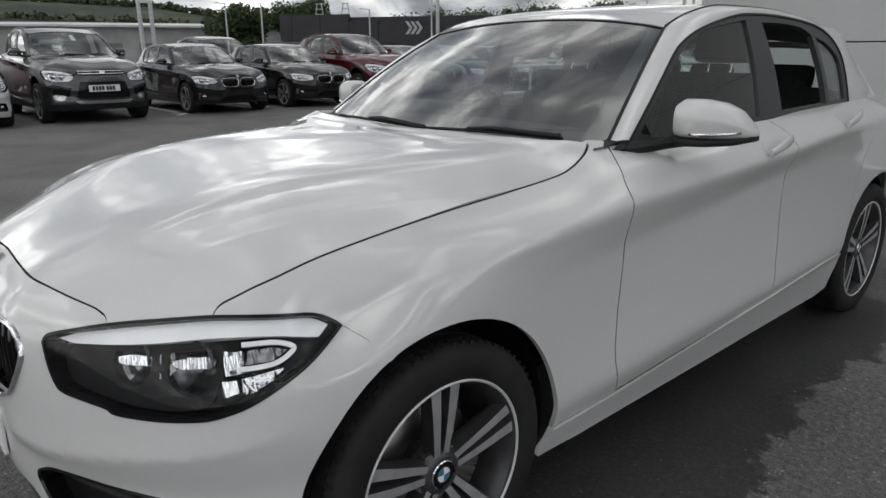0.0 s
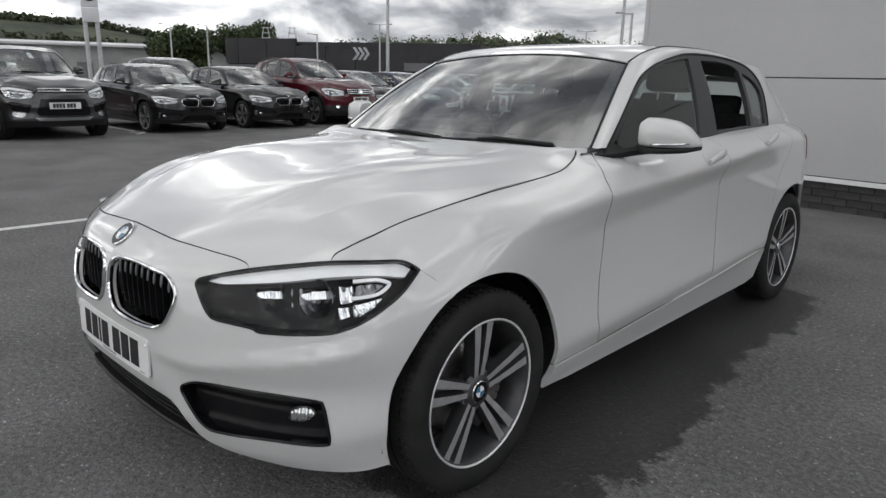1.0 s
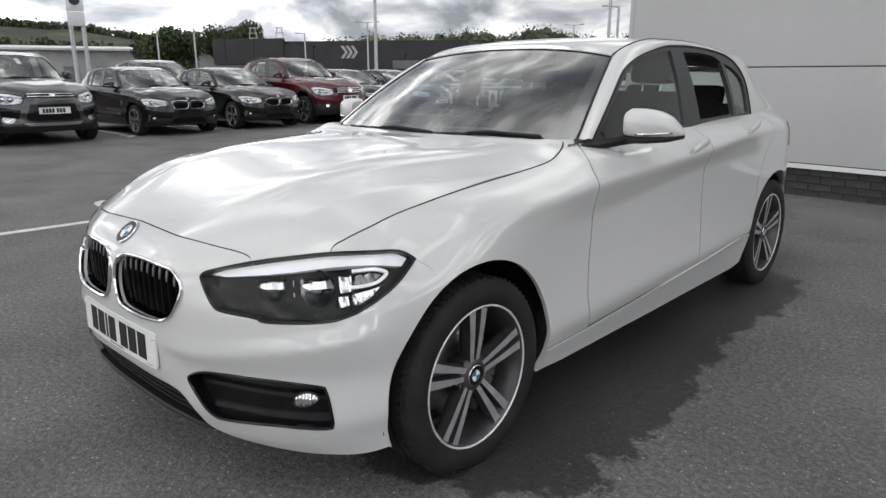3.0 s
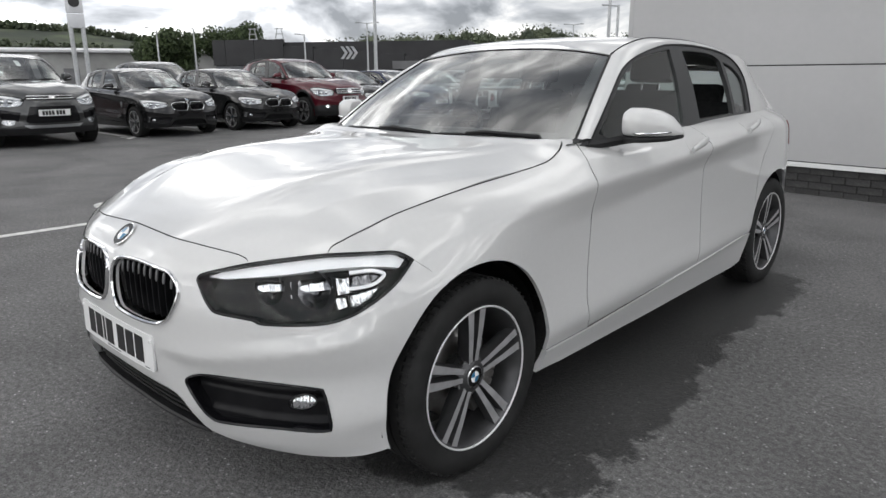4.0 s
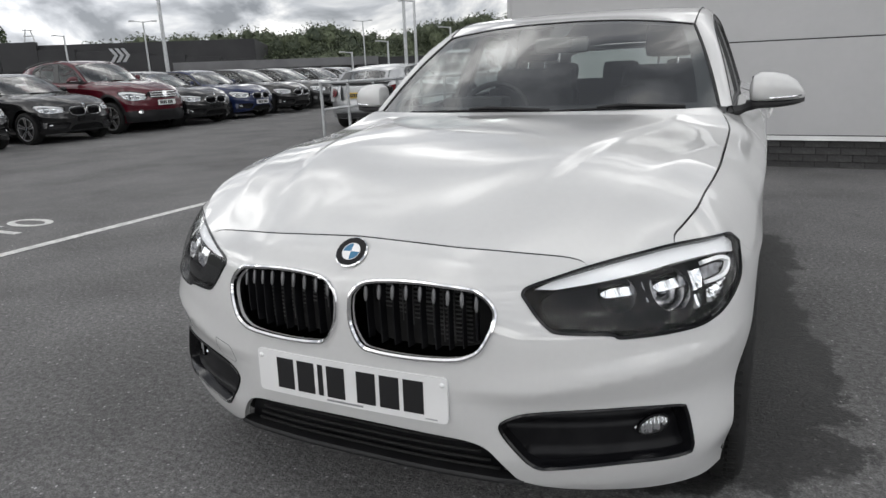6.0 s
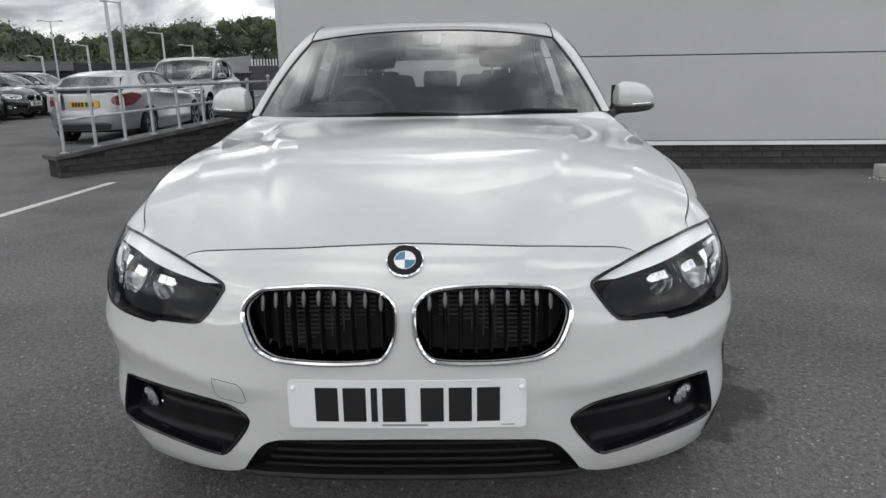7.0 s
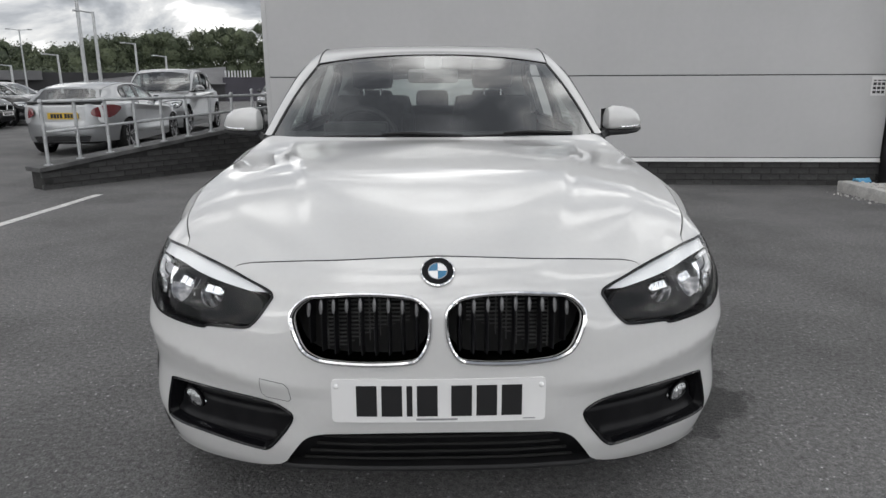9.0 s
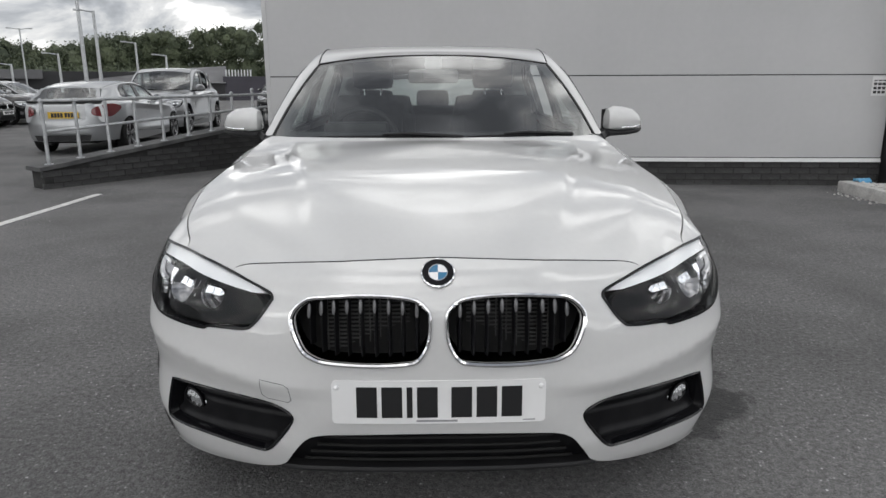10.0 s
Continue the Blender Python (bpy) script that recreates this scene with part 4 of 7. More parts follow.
        # the rear window on the car's left is wound down
        for nm, loop, m in (("front_window", front_glass, "glass_side"), ("rear_window", rear_glass, "glass_side"), ("quarter_window", quarter_glass, "glass_dark")):
            if nm == "rear_window" and s > 0:
                loop = [(1.822, 1.012), (2.275, 1.02), (2.274, 1.013), (1.820, 1.006)]
            g = panel(nm, gl, loop, [], .05, M[m], fr, lip=0, label="tinted side window", flip=s, out=-.008)
            g.visible_shadow = False
        sweep("window_seal", gl, [(y, z) for y, z in frame_out], [(-.004, .004), (.004, .004), (.004, -.006), (-.004, -.006)], M["plastic"], fr, flip=s)
        # pillar and roof rail between windscreen, roof and windows
        inner = [np.array(screen(1, t)) * (s, 1, 1) for t in np.linspace(0, 1, 12)] + [np.array((s * float(RAIL_X(y)), y, float(RAIL_Z(y)))) for y in np.linspace(1.26, 3.05, 28)]
        top_line = np.array(catmull(FRAME_TOP[:12], 8))
        rows = []
        for p in inner:
            # the outer edge runs a little behind the inner one on the pillar
            target = p[1] + .05 * smooth01((1.45 - p[1]) / .5) - .46 * smooth01((p[1] - 1.5) / 1.5)
            k = int(np.argmin(np.abs(top_line[:, 0] - target)))
            y, z = top_line[k]
            if abs(top_line[:, 0] - target).min() < .03:
                z = float(np.interp(target, top_line[:, 0], top_line[:, 1]))
                y = target
            q = np.array((s * (glass_x(y, z) + .002), y, z))
            row = []
            for j in range(8):
                t = j / 7
                c = p * (1 - t) + q * t
                bulge = .012 * 4 * t * (1 - t)
                row.append(c + np.array((s * .8, -.15 if p[1] < 1.25 else 0, .6)) * bulge)
            rows.append(row)
        v, f = loft(rows)
        bm = bmesh.new()
        made = [bm.verts.new(p) for p in v]
        for q in f:
            bm.faces.new([made[i] for i in q])
        part("pillar_and_rail", bm, M["paint"], car, "white windscreen pillar and roof rail")
        # rear pillar
        pillar = catmull(FRAME_TOP[9:], 4) + [(2.8, 1.004), (3.22, 1.004), (3.22, 1.05), (3.17, 1.13), (3.10, 1.19), (2.98, 1.245), (2.80, 1.290), (2.6, 1.322)]
        panel("rear_pillar", gl, pillar, [], .03, M["paint"], car, lip=.01, label="white rear pillar", **tag)
        # mirror, handles, lamps
        door_mirror(car, s, M)
        door_handle(car, s, 1.535, .903, M)
        door_handle(car, s, 2.24, .946, M)
        headlamp(car, s, M)
        # kidney: chrome surround, slats, mesh behind
        flip = {"flip": s}
        kid = sweep("kidney_surround", side, KIDNEY, [(-.002, -.006), (-.003, .004), (.001, .0085), (.005, .0085), (.0085, .002), (.009, -.03), (.007, -.03), (.005, 0)], M["chrome"], car, "chrome kidney grille surround", **flip)
        for k in range(9):
            u = .052 + .034 * k
            zt = float(np.interp(u, [.02, .06, .17, .285, .33, .36], [.683, .707, .714, .707, .695, .667]))
            zb = float(np.interp(u, [.02, .04, .08, .17, .26, .30, .33, .36], [.60, .570, .558, .555, .559, .567, .588, .64]))
            rows = []
            for t in np.linspace(0, 1, 10):
                z = zb + (zt - zb) * t
                p = np.array(side(u, z))
                n = facing(side, u, z, s)
                w = Vector((0, 0, 1)).cross(Vector(n)).normalized()
                d = .012 + .018 * (1 - t) if t < .85 else .012
                rows.append([p - n * d + np.array(w) * a - n * b for a, b in ((-.0012, 0), (.0012, 0), (.005, .022), (-.005, .022))])
            v, f = loft(rows, closed=True)
            bm = bmesh.new()
            made = [bm.verts.new(p) for p in v]
            for q in f:
                bm.faces.new([made[i] for i in q])
            slat = part("slat", bm, M["lamp_black"], kid, "black upright slat")
            rows = []
            for t in np.linspace(0, 1, 7):
                z = zt - .044 + .034 * t
                p, n = np.array(side(u, z)), facing(side, u, z, s)
                w = np.array(Vector((0, 0, 1)).cross(Vector(n)).normalized())
                half = .0014 + .0030 * math.sin(math.pi * t) ** .5
                rows.append([p - n * (.0085 + .004 * (1 - t)) - w * half, p - n * (.0075 + .004 * (1 - t)) + w * half, p - n * .014 + w * half, p - n * .014 - w * half])
            v, f = loft(rows, closed=True)
            mesh_object("slat_tip", v, f, M["satin"], slat, "satin grey slat tip")
        deep = lambda a, b: tuple(np.array(side(a, b)) - np.array((0, -1, 0)) * .075)
        panel("grille_back", deep, KIDNEY, [], .05, M["void"], kid, lip=0, flip=s)
        bm = bmesh.new()
        for k in range(13):
            z = .562 + .0105 * k
            bar(bm, (s * .07 if s > 0 else s * .29, -.655, z), (s * .29 if s > 0 else s * .07, -.652, z + .004))
        for k in range(8):
            x = .09 + .026 * k
            bar(bm, (s * x, -.657, .556), (s * (x + .003), -.653, .70))
        part("radiator_mesh", bm, M["mesh"], kid, "grey radiator fins", smooth=False)
        # fog lamp recess
        recess = sweep("fog_recess", side, FOG, [(.0, .002), (-.004, .004), (-.008, .0), (-.012, -.045), (-.009, -.045), (-.003, -.002)], M["gloss_black"], car, "gloss black fog lamp recess", **flip)
        panel("recess_back", lambda a, b: tuple(np.array(side(a, b)) - facing(side, a, b, s) * (.036 + .016 * smooth01((b - .375) / .02) - .012 * smooth01((b - .33) / -.02))), FOG, [], .02, M["lamp_black"], recess, lip=0, flip=s)
        inset = lambda d, w: (lambda a, b: tuple(np.array(side(a, b)) - facing(side, a, b, s) * (d + w * math.sin(a * 300) + .15 * abs(b - FZ))))
        FU, FZ = 0.734, 0.366
        eye = [(FU + .040 * math.cos(q) + .012 * math.sin(q), FZ + .023 * math.sin(q)) for q in np.linspace(0, 2 * math.pi, 28, endpoint=False)]
        fog = panel("fog_lamp", inset(.030, .0035), eye, [], .006, M["reflector"], recess, lip=.01, label="clear fog lamp with upright facets", flip=s)
        sweep("fog_rim", inset(.027, 0), eye, [(-.002, .001), (.004, .001), (.006, -.012), (-.002, -.008)], M["gloss_black"], fog, "black rim", flip=s)
        pane = panel("fog_lens", inset(.024, 0), eye, [], .012, M["lens"], fog, lip=0, label="clear lens", flip=s)
        pane.visible_shadow = False
        # wheels
        for y0 in (0, 2.69):
            w = wheel_parts("alloy_wheel", Matrix.Translation((s * (.761 if y0 == 0 else .757), y0, .310)), s, M["wheel"])
            w.parent = car
    # dark joints between the panels
    for s in (1, -1):
        side = car_side(shell, s)
        d0 = smoothed([(1.985, .30), (1.955, .40), (1.978, .54), (1.998, .687), (1.985, .80), (1.982, .84), (1.995, .90), (2.045, .952)])
        lines = [NOSE_LINE, BONNET_SIDE, SEAM, [(u + .0025, z) for u, z in d0], [(u_at(1.669), .98), (u_at(1.677), .80), (u_at(1.668), .55), (u_at(1.625), .325)],
                 [(u_at(.37), .2865), (1.985, .2895), (u_at(1.138), .311), (u_at(1.75), .340), (u_at(2.275), .3735)]]
        for line in lines:
            tube("panel_joint", [np.array(side(u, z)) - facing(side, u, z, s) * .0020 for u, z in resample(line, .03, closed=False)], .0015, M["void"], car, "dark joint between panels", sides=6)
    # bottom grille and lip
    low = catmull([(.402, .252), (.37, .295), (.338, .330), (.30, .347), (.24, .354), (.12, .358), (0, .359)], 4)
    low = low + [(-u, z) for u, z in low[::-1] if u > 0] + [(-.40, .236), (-.2, .229), (0, .227), (.2, .229), (.40, .236)]
    lower = panel("lower_grille", lambda a, b: tuple(np.array(shell(a, b)) + np.array((0, .035, 0))), low, [], .03, M["lamp_black"], car, lip=0, label="black lower air intake")
    for k in range(4):
        z = .255 + .026 * k
        w = .36 - .022 * k
        tube("intake_bar", [np.array(shell(u, z)) + (0, .026, 0) for u in np.linspace(-w, w, 24)], .004, M["void"], lower, sides=6)
    rows = []
    for u in np.linspace(-.425, .425, 40):
        base = np.array(shell(u, .238))
        n = facing(shell, u, .40)
        n[2] = 0
        fade = smooth01((.425 - abs(u)) / .08)
        rows.append([base + n * .001 + (0, 0, .006), base + n * (.003 + .003 * fade), base + n * (.002 + .003 * fade) + (0, 0, -.006), base - n * .06 + (0, 0, -.010), base - n * .06 + (0, 0, .006)])
    v, f = loft(rows, closed=True)
    bm = bmesh.new()
    made = [bm.verts.new(p) for p in v]
    for q in f:
        bm.faces.new([made[i] for i in q])
    part("lip", bm, M["plastic"], car, "black lip under the bumper")
    # badge
    badge_m = on_shell(0, .7555, .002)
    roundel("bonnet_badge", car, badge_m, .041, M["chrome"], M["gloss_black"], M["blue"], M["white"])
    # number plate with plain bars for its characters
    plate = new("number_plate")
    plate.parent = car
    plate.matrix_basis = pose(0, -.7445, .4515, 90, 0, 0) @ pose(0, 0, 0, -1.5, 0, 0)
    bend = lambda x: -.10 * x * x
    def plate_sheet(bm, x0, x1, z0, z1, d0, d1, n=1):
        for k in range(n):
            a, b = x0 + (x1 - x0) * k / n, x0 + (x1 - x0) * (k + 1) / n
            q = [bm.verts.new((x, z, d + bend(x))) for d in (d1, d0) for x, z in ((a, z0), (b, z0), (b, z1), (a, z1))]
            for f4 in ((0, 1, 2, 3), (7, 6, 5, 4), (0, 4, 5, 1), (2, 6, 7, 3), (1, 5, 6, 2), (3, 7, 4, 0)):
                bm.faces.new([q[i] for i in f4])
        return bm
    loop = [(-.26, -.046), (-.257, -.0525), (-.250, -.0555), (0, -.0555), (.250, -.0555), (.257, -.0525), (.26, -.046), (.26, .046), (.257, .0525), (.25, .0555), (0, .0555), (-.25, .0555), (-.257, .0525), (-.26, .046)]
    panel("plate_sheet", lambda a, b: (a, b, bend(a)), loop, [], .03, M["plate"], plate, lip=.006, label="white plastic plate")
    x = -.200
    for k in range(7):
        w = .014 if k == 2 else .050
        part("character_bar", plate_sheet(bmesh.new(), x, x + w, -.0395, .0395, 0, .0012, 3), M["ink"], plate, "black character bar", smooth=False)
        x += w + (.011 if k != 3 else .033)
    part("maker_bar", plate_sheet(bmesh.new(), -.055, .045, -.0505, -.0455, 0, .0008, 2), M["grey_ink"], plate, smooth=False)
    part("maker_bar", plate_sheet(bmesh.new(), .205, .235, -.0500, -.0475, 0, .0008), M["grey_ink"], plate, smooth=False)
    for sx in (-.248, .248):
        bm = bmesh.new()
        bmesh.ops.create_uvsphere(bm, u_segments=14, v_segments=8, radius=.0065, matrix=Matrix.Translation((sx, .038, bend(sx) + .001)) @ Matrix.Diagonal((1, 1, .6, 1)))
        part("screw_cap", bm, M["white"], plate, "white screw cap")
    # windscreen: glass, black border, cowl, wipers
    border = [(-.995, .012), (.995, .012), (.995, .992), (-.995, .992)]
    clear = catmull([(-.90, .115), (-.86, .085), (-.6, .075), (0, .06), (.6, .075), (.86, .085), (.90, .115), (.905, .5), (.90, .90), (.86, .945), (.4, .955), (.10, .955), (.075, .945), (.062, .80), (-.062, .80), (-.075, .945), (-.10, .955), (-.4, .955), (-.86, .945), (-.90, .90), (-.905, .5)], 3, closed=True)
    pane = panel("windscreen", screen, border, [], .06, M["glass"], car, lip=0, label="clear windscreen reflecting the clouds")
    pane.visible_shadow = False
    panel("screen_border", screen, border, [clear], .045, M["border"], pane, lip=0, label="black printed glass edge", out=-.004)
    sweep("screen_seal", screen, resample([(-.995, .02), (-.995, .99), (.995, .99), (.995, .02)], .05, closed=False), [(-.005, .003), (.005, .003), (.005, -.004), (-.005, -.004)], M["plastic"], pane, closed=False)
    rows = [[(x, y0 - .115 * (1 - (x / .73) ** 2) + dy, z + dz) for x in np.linspace(-.73, .73, 24)] for y0, dy, z, dz in ((.655, .0, .968, 0), (.67, 0, .972, 0), (.70, .01, .972, 0), (.78, .03, 1.0, 0))]
    v, f = loft(rows)
    mesh_object("cowl", v, f, M["plastic"], car, "black plastic cowl under the windscreen")
    for x0, x1, t0, t1 in ((-.52, .12, .012, .024), (.02, .60, .010, .026)):
        blade = []
        for k in range(20):
            q = k / 19
            p = np.array(screen((x0 + (x1 - x0) * q) / .72, t0 + (t1 - t0) * math.sin(q * 2.6)))
            blade.append(p + facing(screen, (x0 + (x1 - x0) * q) / .72, .06) * (.006 + .005 * math.sin(math.pi * q)))
        w = tube("wiper", blade, .0055, M["plastic"], car, "black windscreen wiper", sides=6)
        tube("wiper_arm", [np.array(screen(x1 / .72, .01)) + (0, -.01, .012), blade[12] + np.array((0, -.006, .012)), blade[9] + np.array((0, -.002, .006))], [.010, .007, .005], M["plastic"], w)
    # roof and antenna
    panel("roof", roof, [(-.999, .002), (.999, .002), (.999, .999), (-.999, .999)], [], .055, M["paint"], car, lip=.01, label="white roof")
    for s in (1, -1):
        tube("roof_seam", [(s * (float(RAIL_X(y)) + .001), y, float(RAIL_Z(y)) + .0005) for y in np.linspace(1.23, 3.04, 30)], .0032, M["plastic"], car, "black roof seam", sides=6)
    # tailgate with its window
    def gate(x, z):
        return (x, 3.30 - .75 * max(0, z - 1.0) + .35 * max(0, 1.0 - z) - .10 * x * x, z)
    outer = [(-.62, .50), (.62, .50), (.66, .80), (.625, 1.0), (.562, 1.13), (.528, 1.19), (.50, 1.265), (.3, 1.285), (0, 1.290), (-.3, 1.285), (-.50, 1.265), (-.528, 1.19), (-.562, 1.13), (-.625, 1.0), (-.66, .80)]
    rw = catmull([(-.48, 1.03), (0, 1.015), (.48, 1.03), (.45, 1.14), (.40, 1.235), (0, 1.255), (-.40, 1.235), (-.45, 1.14)], 4, closed=True)
    tail = panel("tailgate", gate, outer, [rw], .04, M["paint"], car, lip=.02, label="white tailgate", flip=-1)
    g = panel("rear_window", gate, rw, [], .08, M["glass_side"], tail, lip=0, label="heated rear window", flip=-1)
    g.visible_shadow = False
    rear = [(u_at(3.15) + .003, .25), (ARC[-1], .25), (ARC[-1], .62), (u_at(3.15) + .30, .66), (u_at(3.15) + .30, .98), (u_at(3.15) + .003, 1.012)]
    for s in (1, -1):
        panel("rear_bumper", car_side(shell, s), rear, [], .05, M["paint"], car, lip=.01, label="white rear bumper", flip=s)
        tl = [(u_at(3.02), .80), (u_at(3.15) + .22, .82), (u_at(3.15) + .22, .935), (u_at(2.98), .945)]
        panel("tail_lamp", car_side(shell, s), tl, [], .04, M["red_lens"], car, lip=.02, label="red tail lamp", flip=s, out=.004)
    # underbody
    bm = bmesh.new()
    bar(bm, (-.50, -.56, .20), (.50, 3.35, .32), .03)
    part("underbody", bm, M["void"], car, "dark underbody")
    interior(car, M)
    return car


def interior(car, M):
    fab = M["fabric"]
    rows = [[(s * x, y, z) for s, x, z in ((1, .725, .945), (1, .735, .60), (1, .70, .34), (-1, .70, .34), (-1, .735, .60), (-1, .725, .945))] for y in (.70, 1.2, 2.0, 2.62)]
    v, f = loft(rows)
    mesh_object("cabin_lining", v, f, M["trim"], car, "dark cabin lining")
    v, f = loft([[(x, y, z) for x in (-.735, -.3, .3, .735)] for y, z in ((.71, .34), (.71, .93))])
    mesh_object("bulkhead", v, f, M["trim"], car)
    v, f = loft([[(x, y, z) for x in (-w, -.3, .3, w)] for y, z, w in ((2.58, .34, .70), (2.60, .97, .66), (3.12, .98, .50))])
    mesh_object("parcel_shelf", v, f, M["trim"], car, "dark parcel shelf")
    rows = [[(x * .94, y - .05 * (1 - (x / .72) ** 2) + .03, z - .012 * abs(x) / .72) for x in np.linspace(-.72, .72, 16)] for y, z in ((.62, .958), (.80, .975), (.98, .985), (1.08, .975), (1.11, .93), (1.09, .70), (1.0, .5))]
    v, f = loft(rows)
    mesh_object("dashboard", v, f, M["trim"], car, "dark grey dashboard")
    bm = bmesh.new()
    bar(bm, (-.52, .98, .96), (-.22, 1.12, 1.025), .02)
    part("instrument_hood", bm, M["trim"], car)
    # steering wheel on the car's right
    ring = [(-.37 + .185 * math.cos(a), 1.26 + .185 * math.sin(a) * .40, .905 + .185 * math.sin(a) * .92) for a in np.linspace(0, 2 * math.pi, 40, endpoint=False)]
    sw = tube("steering_wheel", ring, .014, M["trim"], car, "black steering wheel", closed=True)
    bm = bmesh.new()
    bar(bm, (-.44, 1.20, .86), (-.30, 1.26, .95), .02)
    bar(bm, (-.55, 1.235, .895), (-.19, 1.255, .92), .006)
    part("wheel_hub", bm, M["trim"], sw)
    # front seats with headrests
    for x in (-.37, .37):
        seat = new("front_seat")
        seat.parent = car
        bm = bmesh.new()
        bar(bm, (x - .25, 1.35, .40), (x + .25, 1.88, .60), .06)
        part("seat_cushion", bm, fab, seat)
        bm = bmesh.new()
        m = pose(x, 1.85, .58, -17, 0, 0)
        bar(bm, (-.24, -.07, 0), (.24, .07, .58), .06, m)
        bar(bm, (-.26, -.10, .05), (-.18, .05, .45), .03, m)
        bar(bm, (.18, -.10, .05), (.26, .05, .45), .03, m)
        part("seat_back", bm, fab, seat, "dark grey fabric seat back")
        bm = bmesh.new()
        bar(bm, (-.125, -.045, .625), (.125, .045, .815), .04, m)
        part("headrest", bm, fab, seat, "dark headrest on steel posts")
        bm = bmesh.new()
        for q in (-.05, .05):
            rod(bm, m @ Vector((q, 0, .56)), m @ Vector((q, 0, .66)), .006)
        part("headrest_posts", bm, M["chrome"], seat)
    bench = new("rear_bench")
    bench.parent = car
    bm = bmesh.new()
    bar(bm, (-.64, 2.05, .42), (.64, 2.55, .60), .06)
    part("bench_cushion", bm, fab, bench)
    bm = bmesh.new()
    bar(bm, (-.64, -.07, 0), (.64, .07, .52), .06, pose(0, 2.50, .56, -18, 0, 0))
    part("bench_back", bm, fab, bench)
    for x, w in ((-.40, .12), (0, .115), (.40, .12)):
        bm = bmesh.new()
        bar(bm, (x - w, -.045, .50), (x + w, .045, .63), .04, pose(0, 2.50, .56, -18, 0, 0))
        part("rear_headrest", bm, fab, bench)
    # rear-view mirror and sensor housing
    bm = bmesh.new()
    bar(bm, (-.055, 1.11, 1.225), (.055, 1.19, 1.272), .018, None)
    part("sensor_housing", bm, M["seam"], car, "dark sensor housing behind the windscreen")
    bm = bmesh.new()
    bar(bm, (-.125, 1.165, 1.205), (.125, 1.20, 1.275), .022)
    rod(bm, (0, 1.17, 1.25), (0, 1.16, 1.285), .012)
    part("rear_view_mirror", bm, M["seam"], car, "dark rear-view mirror")
    # roof lining
    v, f = loft([[np.array(roof(q, t)) - (0, 0, .022) for q in np.linspace(-1, 1, 13)] for t in np.linspace(.0, .97, 14)])
    mesh_object("roof_lining", v, f, M["lining"], car, "pale grey roof lining")

# ---- ground, wall and the things of the car park ----
def flat_shape(bm, outline, z=0.0):
    bm.faces.new([bm.verts.new((x, y, z)) for x, y in outline])
    return bm


